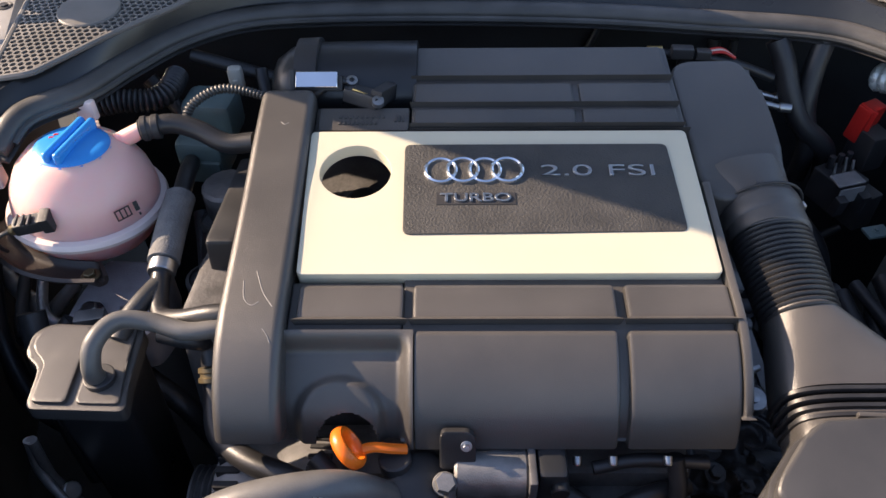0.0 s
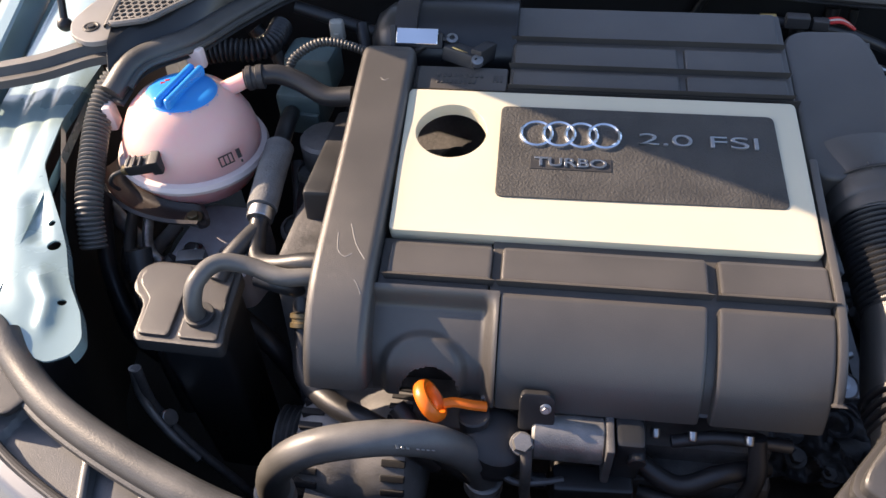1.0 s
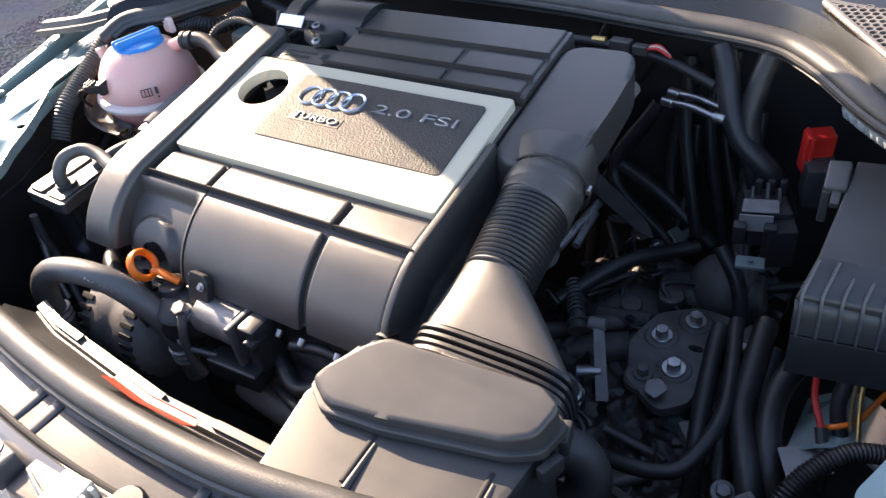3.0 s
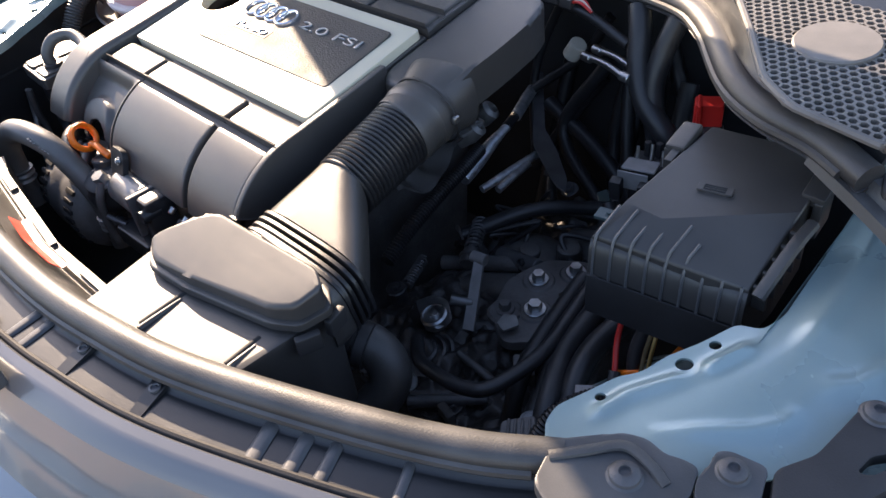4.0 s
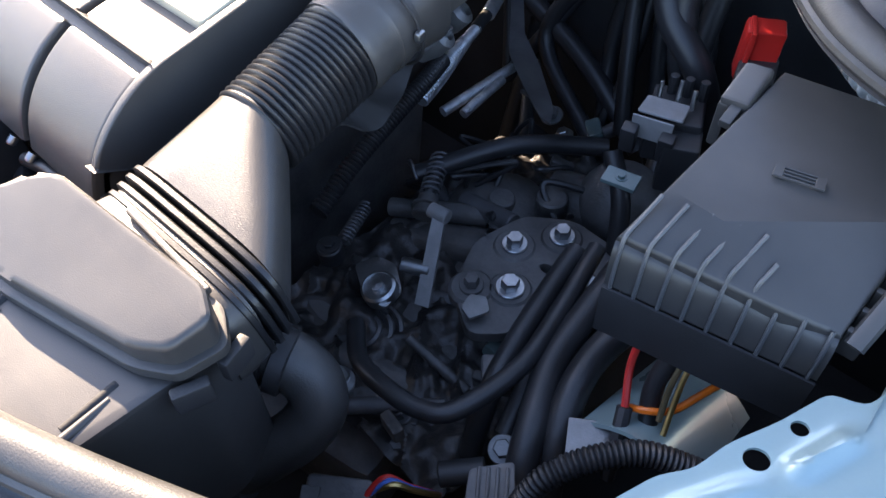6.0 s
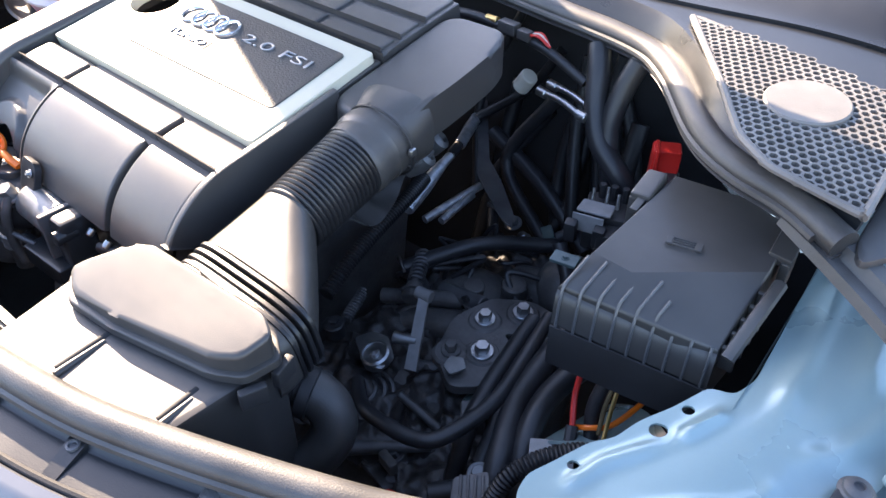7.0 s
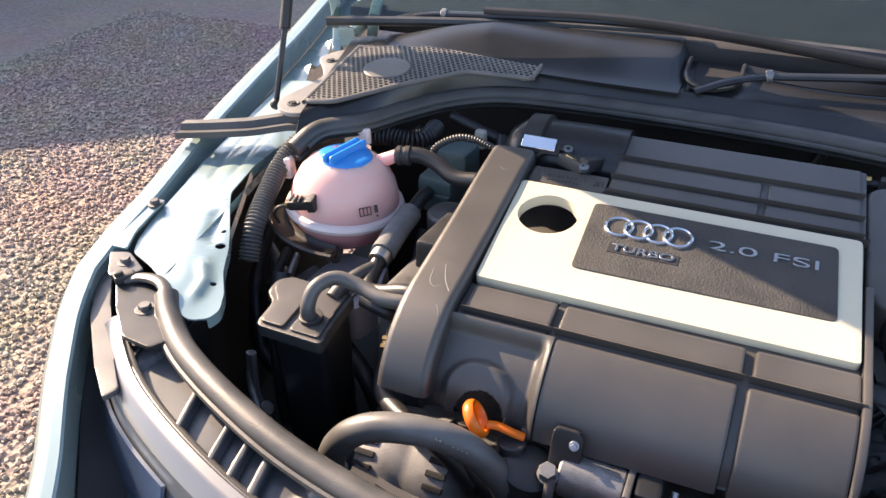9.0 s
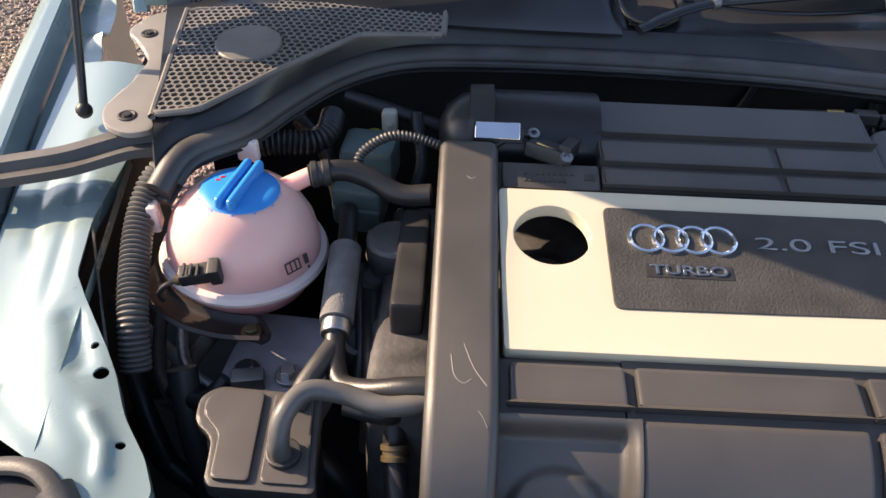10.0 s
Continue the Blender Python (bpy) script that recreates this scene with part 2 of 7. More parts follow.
M_ALU = rgb("cast_aluminium", (0.24, 0.24, 0.24), 0.5, 0.7, var=0.3, scale=40, bump=0.3, fine=700)
# dusty, and paler still for the highlights of the sun on it
M_CONDUIT = rgb("dusty_lit_conduit", (0.085, 0.083, 0.08), 0.42, var=0.25, scale=30, bump=0.15, fine=700, dust=0.25)
M_STEEL = rgb("zinc_steel", (0.44, 0.45, 0.46), 0.35, 1.0, var=0.25, scale=60, bump=0.2)
M_GREASE = rgb("grimy_casting", (0.11, 0.106, 0.105), 0.55, 0.3, var=0.5, scale=22, bump=0.7, fine=200)
M_PAINT = rgb("bay_paint", (0.27, 0.370, 0.375), 0.28, 0.25, var=0.05, scale=6, bump=0.03, coat=0.7)
# same body paint, darkened for how little light the lip catches
M_BODY_SHADED = rgb("body_paint_shaded", (0.15, 0.155, 0.165), 0.34, 0.4, var=0.06, scale=8, bump=0.02, coat=0.5)
M_BODY = rgb("body_paint", (0.22, 0.245, 0.26), 0.36, 0.45, var=0.04, scale=5, bump=0.02, coat=0.6)
M_ALT = rgb("alternator_casting", (0.10, 0.10, 0.105), 0.5, 0.3, var=0.3, scale=40, bump=0.3, fine=600)
M_RIM = rgb("grey_plastic", (0.062, 0.065, 0.070), 0.33, var=0.2, scale=18, bump=0.15, fine=900, dust=0.15)
# paled for dust and for the sunlit gloss of the lattice
M_GRILLE = rgb("dusty_lit_grille_plastic", (0.145, 0.136, 0.125), 0.45, var=0.25, scale=25, bump=0.2, fine=900, dust=0.25)
M_CORNER = rgb("pale_grey_plastic", (0.26, 0.25, 0.235), 0.4, var=0.15, scale=15, bump=0.15, fine=900)
M_ORANGE = rgb("orange_plastic", (0.78, 0.16, 0.01), 0.35, var=0.12, scale=40, bump=0.1)
M_BLUE = rgb("blue_plastic", (0.02, 0.26, 0.70), 0.35, var=0.08, scale=30, bump=0.1)
M_RED = rgb("red_plastic", (0.5, 0.02, 0.015), 0.4, var=0.15, scale=30, bump=0.1)
M_TAN = rgb("tan_label", (0.55, 0.52, 0.45), 0.5, var=0.1, scale=30, bump=0.05)
M_BRASS = rgb("brass", (0.7, 0.5, 0.2), 0.35, 1.0, var=0.2, scale=60, bump=0.1)
M_GREEN = rgb("green_tint_plastic", (0.09, 0.13, 0.13), 0.35, var=0.3, scale=20, bump=0.1)
M_CAST = rgb("pale_casting", (0.34, 0.325, 0.345), 0.55, 0.1, var=0.18, scale=40, bump=0.35, fine=500)
M_ALTCASE = rgb("alternator_case", (0.25, 0.245, 0.245), 0.55, 0.3, var=0.2, scale=50, bump=0.3, fine=600)
M_CLAMP = rgb("dull_clamp", (0.16, 0.125, 0.07), 0.45, 0.7, var=0.3, scale=60, bump=0.1)
M_FOIL = rgb("silver_sleeve", (0.60, 0.62, 0.65), 0.35, 0.8, var=0.3, scale=90, bump=0.8, fine=500)


def tank_material():
    """Milky plastic; the coolant inside shows redder below its level."""
    mat = bpy.data.materials.new("milky_tank")
    mat.use_nodes = True
    nt = mat.node_tree
    N, L = nt.nodes, nt.links
    bs = N["Principled BSDF"]
    tc, no, sep = N.new("ShaderNodeTexCoord"), N.new("ShaderNodeTexNoise"), N.new("ShaderNodeSeparateXYZ")
    no.inputs["Scale"].default_value = 14
    L.new(tc.outputs["Object"], no.inputs["Vector"])
    L.new(tc.outputs["Object"], sep.inputs["Vector"])
    mr = N.new("ShaderNodeMapRange")
    mr.inputs["From Min"].default_value, mr.inputs["From Max"].default_value = 0.835, 0.90
    L.new(sep.outputs["Z"], mr.inputs["Value"])
    ad = N.new("ShaderNodeMath")
    ad.operation = "MULTIPLY_ADD"
    ad.inputs[1].default_value, ad.inputs[2].default_value = 0.5, -0.25
    L.new(no.outputs["Fac"], ad.inputs[0])
    sm = N.new("ShaderNodeMath")
    L.new(mr.outputs["Result"], sm.inputs[0])
    L.new(ad.outputs["Value"], sm.inputs[1])
    ra = N.new("ShaderNodeValToRGB")
    ra.color_ramp.elements[0].color, ra.color_ramp.elements[1].color = (0.62, 0.27, 0.27, 1), (0.80, 0.50, 0.45, 1)
    L.new(sm.outputs["Value"], ra.inputs["Fac"])
    L.new(ra.outputs["Color"], bs.inputs["Base Color"])
    bs.inputs["Roughness"].default_value = 0.32
    bs.inputs["Subsurface Weight"].default_value = 0.7
    bs.inputs["Subsurface Radius"].default_value = (0.03, 0.012, 0.009)
    bs.inputs["Subsurface Scale"].default_value = 0.7
    return mat


M_TANK = tank_material()
M_SEAM = rgb("milky_seam", (0.80, 0.66, 0.62), 0.32, var=0.06, scale=20, bump=0.05)


def glass_material(name, tint, rough=0.02):
    mat = bpy.data.materials.new(name)
    mat.use_nodes = True
    bs = mat.node_tree.nodes["Principled BSDF"]
    bs.inputs["Base Color"].default_value = (*tint, 1)
    bs.inputs["Roughness"].default_value = rough
    bs.inputs["Transmission Weight"].default_value = 1.0
    bs.inputs["IOR"].default_value = 1.45
    return mat


M_GLASS = glass_material("windscreen_glass", (0.25, 0.36, 0.38))


def gravel_material(name, lo, hi):
    mat = bpy.data.materials.new(name)
    mat.use_nodes = True
    nt = mat.node_tree
    N, L = nt.nodes, nt.links
    bs = N["Principled BSDF"]
    geo, tc = N.new("ShaderNodeNewGeometry"), N.new("ShaderNodeTexCoord")
    vor, no = N.new("ShaderNodeTexVoronoi"), N.new("ShaderNodeTexNoise")
    vor.inputs["Scale"].default_value, no.inputs["Scale"].default_value = 55, 3
    L.new(tc.outputs["Object"], vor.inputs["Vector"])
    L.new(tc.outputs["Object"], no.inputs["Vector"])
    ra = N.new("ShaderNodeValToRGB")
    ra.color_ramp.elements[0].color, ra.color_ramp.elements[1].color = (*lo, 1), (*hi, 1)
    mx = N.new("ShaderNodeMix")
    mx.inputs["Factor"].default_value = 0.45
    L.new(geo.outputs["Random Per Island"], mx.inputs["A"])
    L.new(vor.outputs["Color"], mx.inputs["B"])
    L.new(mx.outputs["Result"], ra.inputs["Fac"])
    m2 = N.new("ShaderNodeMix")
    m2.data_type, m2.blend_type = "RGBA", "MULTIPLY"
    m2.inputs["Factor"].default_value = 0.35
    L.new(ra.outputs["Color"], m2.inputs["A"])
    L.new(no.outputs["Color"], m2.inputs["B"])
    L.new(m2.outputs["Result"], bs.inputs["Base Color"])
    bs.inputs["Roughness"].default_value = 0.85
    b = N.new("ShaderNodeBump")
    b.inputs["Strength"].default_value, b.inputs["Distance"].default_value = 0.9, 0.01
    L.new(vor.outputs["Distance"], b.inputs["Height"])
    L.new(b.outputs["Normal"], bs.inputs["Normal"])
    return mat


M_GROUND = gravel_material("packed_gravel", (0.21, 0.155, 0.13), (0.50, 0.395, 0.325))
M_STONES = gravel_material("loose_stones", (0.25, 0.18, 0.15), (0.66, 0.52, 0.43))

# ---- ground ----
bm = BM()
bmesh.ops.create_grid(bm, x_segments=2, y_segments=2, size=400)
solo("ground", bm, M_GROUND, "pinkish brown gravel drive under the car", "ground", kind="structure")

CX = 0.147     # middle line of the car
DROP = 0.03    # the other wing stands this much lower


# ---- wings, flanges, bumper ----
def wing_in(y):
    """Inner edge of the wing's shoulder."""
    return interp(y, [(-0.05, -0.30), (0.05, -0.345), (0.13, -0.395), (0.20, -0.45), (0.27, -0.50), (0.341, -0.54), (0.42, -0.562), (0.494, -0.575), (0.656, -0.615), (0.81, -0.64), (1.03, -0.672), (1.3, -0.724), (1.6, -0.75)])


def wing_z(y):
    return interp(y, [(-0.1, 0.74), (0.05, 0.80), (0.2, 0.846), (0.3, 0.868), (0.6, 0.893), (0.9, 0.925), (1.5, 0.99)])


def near_line(x, y, pts):
    """Distance to a broken line, and the share of its length at the nearest place."""
    best = (9.0, 0.0)
    for i in range(len(pts) - 1):
        (x0, y0), (x1, y1) = pts[i], pts[i + 1]
        dx, dy = x1 - x0, y1 - y0
        t = max(0.0, min(1.0, ((x - x0) * dx + (y - y0) * dy) / (dx * dx + dy * dy)))
        d = math.hypot(x - x0 - dx * t, y - y0 - dy * t)
        if d < best[0]:
            best = (d, (i + t) / (len(pts) - 1))
    return best


def pressed(edge, holes, step, zf, thick):
    """A pressed steel sheet: outline with round holes, its height from zf(x, y)."""
    pts = [Vector(p) for p in edge]
    cons = [(i, (i + 1) % len(pts)) for i in range(len(pts))]
    for hx, hy, hr in holes:
        k = len(pts)
        pts += [Vector((hx + hr * math.cos(j * math.pi / 12), hy + hr * math.sin(j * math.pi / 12))) for j in range(24)]
        cons += [(k + j, k + (j + 1) % 24) for j in range(24)]
    xs, ys = [p[0] for p in edge], [p[1] for p in edge]

    def within(x, y):
        c = False
        for (x1, y1), (x2, y2) in zip(edge, edge[1:] + edge[:1]):
            if (y1 > y) != (y2 > y) and x < (x2 - x1) * (y - y1) / (y2 - y1) + x1:
                c = not c
        return c
    ring = edge + edge[:1]
    for i in range(int((max(xs) - min(xs)) / step)):
        for j in range(int((max(ys) - min(ys)) / step)):
            x, y = min(xs) + step * (i + 0.5 * (j % 2)), min(ys) + step * (j + 0.5)
            if within(x, y) and near_line(x, y, ring)[0] > step * 0.6 and all(math.hypot(x - hx, y - hy) > hr + step * 0.5 for hx, hy, hr in holes):
                pts.append(Vector((x, y)))
    vs, _, fs, _, _, _ = delaunay_2d_cdt(pts, cons, [], 0, 1e-6)
    bm = BM()
    vv = [bm.verts.new((v.x, v.y, zf(v.x, v.y))) for v in vs]
    for f in fs:
        cx, cy = sum(vs[i].x for i in f) / 3, sum(vs[i].y for i in f) / 3
        if within(cx, cy) and all(math.hypot(cx - hx, cy - hy) > hr for hx, hy, hr in holes):
            bm.faces.new([vv[i] for i in f])
    bmesh.ops.delete(bm, geom=[v for v in bm.verts if not v.link_faces], context="VERTS")
    bmesh.ops.recalc_face_normals(bm, faces=bm.faces)
    if sum(f.normal.z for f in bm.faces) < 0:
        bmesh.ops.reverse_faces(bm, faces=bm.faces)
    bmesh.ops.solidify(bm, geom=bm.faces[:], thickness=thick)
    return bm


FLANGE_L = [(-0.361, 0.318), (-0.359, 0.334), (-0.373, 0.361), (-0.397, 0.392), (-0.404, 0.404), (-0.418, 0.432), (-0.434, 0.457), (-0.468, 0.505), (-0.486, 0.533), (-0.497, 0.60), (-0.497, 0.70), (-0.502, 0.88), (-0.625, 0.88), (-0.60, 0.70), (-0.586, 0.60), (-0.573, 0.545), (-0.554, 0.45), (-0.541, 0.412), (-0.527, 0.389), (-0.487, 0.371), (-0.455, 0.352), (-0.42, 0.331), (-0.40, 0.312), (-0.378, 0.306)]
FLANGE_R = [(0.672, 0.335), (0.659, 0.351), (0.656, 0.368), (0.663, 0.386), (0.674, 0.416), (0.686, 0.431), (0.692, 0.454), (0.705, 0.480), (0.717, 0.512), (0.735, 0.516), (0.741, 0.538), (0.735, 0.62), (0.727, 0.72), (0.72, 0.80), (0.81, 0.80), (0.832, 0.70), (0.842, 0.62), (0.848, 0.572), (0.846, 0.530), (0.834, 0.476), (0.815, 0.430), (0.788, 0.392), (0.752, 0.366), (0.72, 0.366), (0.708, 0.371), (0.697, 0.355), (0.686, 0.335)]


def wing(side):
    def sx(x):
        return x if side < 0 else 2 * CX - x

    dz = 0 if side < 0 else -DROP
    loc = (sx(-0.66), 0.6, 0.5)
    w = thing("front_wing", loc, "silver-blue painted front wing with an open bonnet gap", "wing", "front wings")
    # outer skin: a narrow shoulder, then rounding down to the sill
    prof = [(0.0, -0.045), (0.0, -0.003), (-0.003, 0.0), (-0.018, 0.001), (-0.032, -0.004), (-0.043, -0.018), (-0.052, -0.05), (-0.062, -0.12), (-0.068, -0.25), (-0.06, -0.6)]

    def skin_f(u, v):
        y = -0.02 + u * 1.45
        k = v * (len(prof) - 1)
        i = min(int(k), len(prof) - 2)
        a, b = prof[i], prof[i + 1]
        q = (a[0] + (b[0] - a[0]) * (k - i), a[1] + (b[1] - a[1]) * (k - i))
        return (sx(wing_in(y) + q[0]), y, wing_z(y) + dz + q[1])
    part("outer_skin", sheet(BM(), 64, 36, skin_f, 0.002), M_PAINT, w)

    # gutter inside the shoulder, with pressed cups
    def gut(u, v):
        y = 0.42 + u * 0.9
        x = wing_in(y) + 0.002 + 0.05 * v
        cup = max(0.0, math.sin(y * 62)) ** 2
        return (sx(x), y, wing_z(y) + dz - 0.04 + 0.018 * v * cup + 0.004 * v)
    part("gutter", sheet(BM(), 90, 6, gut, 0.002), M_PAINT, w)
    if side < 0:
        edge, holes = FLANGE_L, [(-0.393, 0.369, 0.0036), (-0.4295, 0.4315, 0.0062), (-0.444, 0.458, 0.0036)]
        folds = [([(-0.395, 0.335), (-0.405, 0.37), (-0.43, 0.40)], 0.0045, 0.0070), ([(-0.443, 0.427), (-0.459, 0.461), (-0.481, 0.496)], -0.0050, 0.0110),
                 ([(-0.502, 0.499), (-0.518, 0.584), (-0.536, 0.683), (-0.545, 0.74)], -0.0022, 0.0065), ([(-0.545, 0.56), (-0.560, 0.621), (-0.572, 0.70)], -0.0020, 0.0065),
                 ([(-0.43, 0.348), (-0.486, 0.399), (-0.508, 0.42)], -0.0022, 0.0120)]
    else:
        edge, holes = FLANGE_R, [(0.676, 0.3935, 0.0042), (0.7068, 0.4545, 0.0066), (0.715, 0.4835, 0.0046)]
        folds = [([(0.681, 0.372), (0.691, 0.407), (0.717, 0.447)], 0.0042, 0.0065), ([(0.722, 0.455), (0.729, 0.474), (0.738, 0.496)], 0.0060, 0.0058),
                 ([(0.728, 0.388), (0.772, 0.427), (0.786, 0.446), (0.788, 0.464)], 0.0032, 0.0060), ([(0.768, 0.505), (0.761, 0.61), (0.751, 0.735)], 0.0048, 0.0095),
                 ([(0.808, 0.565), (0.800, 0.643), (0.796, 0.735)], 0.0048, 0.0095), ([(0.790, 0.485), (0.809, 0.505), (0.823, 0.541), (0.832, 0.60)], 0.0040, 0.0090)]
    edge = outline(edge, 0.006, 3)

    def fz(x, y):
        z = 0.869 + dz + 0.055 * max(0.0, y - 0.40)
        for line, high, wide in folds:
            d, k = near_line(x, y, line)
            z += high * math.exp(-(d / wide) ** 2) * min(1.0, 0.25 + 4 * k * (1 - k) * 1.4)
        ox = (x - CX) * side
        z += 0.010 * math.exp(-((ox - 0.60 - 0.25 * (y - 0.4)) / 0.045) ** 2)
        return z
    part("inner_flange", pressed(edge, holes, 0.0036, fz, 0.0022), M_PAINT, w, "pale blue-green painted flange with round holes")
    # turned-down inner edge
    lip = [p for p in edge if (p[0] - CX) * side < (0.60 if p[1] < 0.54 else 0.645) and p[1] > 0.315]
    pts = [Vector((p[0], p[1], fz(*p) - 0.001)) for p in lip]
    b = BM()
    loops = [[b.verts.new(p + Vector((0, 0, -h))) for p in pts] for h in (0.0, 0.006, 0.013)]
    for r0, r1 in zip(loops, loops[1:]):
        for i in range(len(pts) - 1):
            b.faces.new((r0[i], r0[i + 1], r1[i + 1], r1[i]))
    bmesh.ops.solidify(b, geom=b.faces[:], thickness=0.0018)
    part("flange_lip", b, M_PAINT, w)

    # inner wheel-house wall under the flange, coloured near black for the shade there
    def wall(u, v):
        y = 0.25 + 0.75 * u
        x = interp(y, [(0.25, -0.39), (0.40, -0.43), (0.52, -0.50), (0.7, -0.54), (1.0, -0.56)]) - 0.02 - 0.05 * v
        return (sx(x), y, 0.855 + dz - 0.45 * v)
    part("inner_wall", sheet(BM(), 24, 6, wall, 0.003), M_DARK, w)

    # unseen dark sheet added below the flange so its holes look shaded
    def liner(u, v):
        y = 0.31 + 0.65 * u
        a = interp(y, [(0.25, -0.39), (0.40, -0.43), (0.52, -0.50), (0.7, -0.54), (1.0, -0.56)]) - 0.02
        return (sx(a + (wing_in(y) - 0.012 - a) * v), y, 0.80 + dz - 0.02 * math.sin(math.pi * v))
    part("dark_liner", sheet(BM(), 20, 6, liner, 0.003), M_DARK, w)
    return w


wing(-1)
wing(1)

SEAL_F = [(-0.50, 0.345, 0.872), (-0.455, 0.345, 0.875), (-0.424, 0.328, 0.876), (-0.40, 0.303, 0.869), (-0.349, 0.266, 0.866), (-0.263, 0.226, 0.865), (-0.17, 0.195, 0.863), (-0.055, 0.174, 0.861), (0.09, 0.162, 0.859), (0.23, 0.165, 0.857), (0.33, 0.18, 0.855), (0.42, 0.203, 0.852), (0.55, 0.254, 0.850), (0.635, 0.295, 0.848), (0.69, 0.333, 0.846), (0.73, 0.355, 0.844), (0.79, 0.36, 0.84)]


def rubber_seal(name, pts, r, flat, label):
    """A hollow bulb with a side bead and a foot, following a line."""
    t = thing(name, pts[len(pts) // 2], label, "rubber seal")
    part("bulb", tube(BM(), pts, r, 10, 18, flat), M_RUBBER, t)
    line = spline(pts, 6)
    side, foot = [], []
    for i, p in enumerate(line):
        d = line[min(i + 1, len(line) - 1)] - line[max(i - 1, 0)]
        n = Vector((d.y, -d.x, 0)).normalized()
        side.append(p + n * (r * 0.98) + Vector((0, 0, -0.0045)))
        foot.append(p + Vector((0, 0, -r * 0.95)))
    part("side_bead", tube(BM(), side[2:-2], 0.0042, 1, 8), M_RUBBER, t)
    part("foot", tube(BM(), foot, r * 0.95, 1, 8, 0.35), M_BASE, t)
    return t


seal = rubber_seal("front_seal", SEAL_F[2:15], 0.0132, 0.85, "dusty grey-black rubber seal along the front edge")


def seal_line(u):
    pts = SEAL_LINE
    k = u * (len(pts) - 1)
    i = min(int(k), len(pts) - 2)
    p = pts[i].lerp(pts[i + 1], k - i)
    d = (pts[min(i + 2, len(pts) - 1)] - pts[max(i - 1, 0)])
    d.z = 0
    d.normalize()
    return p, Vector((d.y, -d.x, 0))


SEAL_LINE = spline(SEAL_F[2:15], 8)


def rim_at(u):
    """Distance from the seal at which the painted rim begins."""
    return interp(u, [(0.0, 0.050), (0.34, 0.049), (0.46, 0.054), (0.65, 0.051), (1.0, 0.050)])


def carrier(u, v):
    """Panel ahead of the seal: a recessed pocket, then a rim; v is the share of its depth."""
    p, n = seal_line(u)
    o = -0.012 + (rim_at(u) + 0.0095) * v
    pocket = min(1.0, max(0.0, (u - 0.112 - 0.022 * v) / 0.004)) * min(1.0, max(0.0, (0.352 - u) / 0.012))
    k = min(1.0, max(0.0, (o - 0.012 + 0.010 * pocket) / 0.004)) * min(1.0, max(0.0, (rim_at(u) - 0.0025 - o) / 0.003))
    return p + n * o + Vector((0, 0, -0.011 - 0.003 * v - 0.004 * k - 0.006 * pocket * k))


lock = thing("lock_carrier", (CX, 0.12, 0.8), "black plastic lock carrier panel along the front edge", "front panel")
# one panel: paler where sunlit gloss shows, darkened towards the latch where it doesn't
part("panel", sheet(BM(), 150, 40, lambda u, v: carrier(0.45 * u, v), 0.004), M_RIM, lock)
part("panel_shaded_end", sheet(BM(), 110, 40, lambda u, v: carrier(0.45 + 0.55 * u, v), 0.004), M_SLICK, lock, "same black plastic panel, darkened for shade and lost gloss")
for u0, wd in ((0.203, 0.0040), (0.254, 0.0036), (0.281, 0.0036), (0.306, 0.0042), (0.460, 0.0042), (0.476, 0.0042), (0.588, 0.0042), (0.604, 0.0042), (0.800, 0.0038), (0.818, 0.0038), (0.834, 0.0038), (0.880, 0.0038)):
    low = 0.0 if u0 < 0.4 else 0.0042
    lean = interp(u0, [(0.20, 0.026), (0.31, 0.014), (0.4, 0.0)])
    def ribf(u, v, u0=u0, wd=wd, low=low, lean=lean):
        p, n = seal_line(u0 + lean * v + wd * (u - 0.5) * 2)
        o0 = 0.013 if low else 0.006
        return p + n * (o0 + (rim_at(u0) - 0.0035 - o0) * v) + Vector((0, 0, -0.0125 - low * 0.6 - 0.0025 * v + 0.002 * (1 - (2 * u - 1) ** 4)))
    part("rib", sheet(BM(), 6, 4, ribf, 0.012), M_RIM, lock)
for u0 in (0.652, 0.732):      # fixing lugs with a screw hole
    p, n = seal_line(u0)
    d = Vector((-n.y, n.x, 0))
    def lugf(u, v, p=p, n=n, d=d):
        return p + n * (0.012 + 0.034 * v) + d * ((u - 0.5) * (0.016 - 0.004 * v)) + Vector((0, 0, -0.0115 - 0.006 * v))
    lug = part("fixing_lug", sheet(BM(), 6, 8, lugf, 0.008), M_SLICK, lock)
    b = BM()
    lathe(b, p + n * 0.019 + Vector((0, 0, -0.0135)), (0, 0, 1), [(0.0052, 0), (0.0052, 0.0022), (0.0034, 0.0026), (0.0026, 0.001), (0.0, 0.001)], 16)
    part("screw_socket", b, M_ALT, lug)
part("edge_gap", tube(BM(), [carrier(k / 60, 0.985) + Vector((0, 0, 0.001)) for k in range(5, 56)], 0.0028, 2, 8), M_DARK, lock)


def front_face(u, prof, v):
    p, n = seal_line(u)
    k = v * (len(prof) - 1)
    i = min(int(k), len(prof) - 2)
    a, b = prof[i], prof[i + 1]
    o, h = a[0] + (b[0] - a[0]) * (k - i), a[1] + (b[1] - a[1]) * (k - i)
    return p + n * o + Vector((0, 0, h))


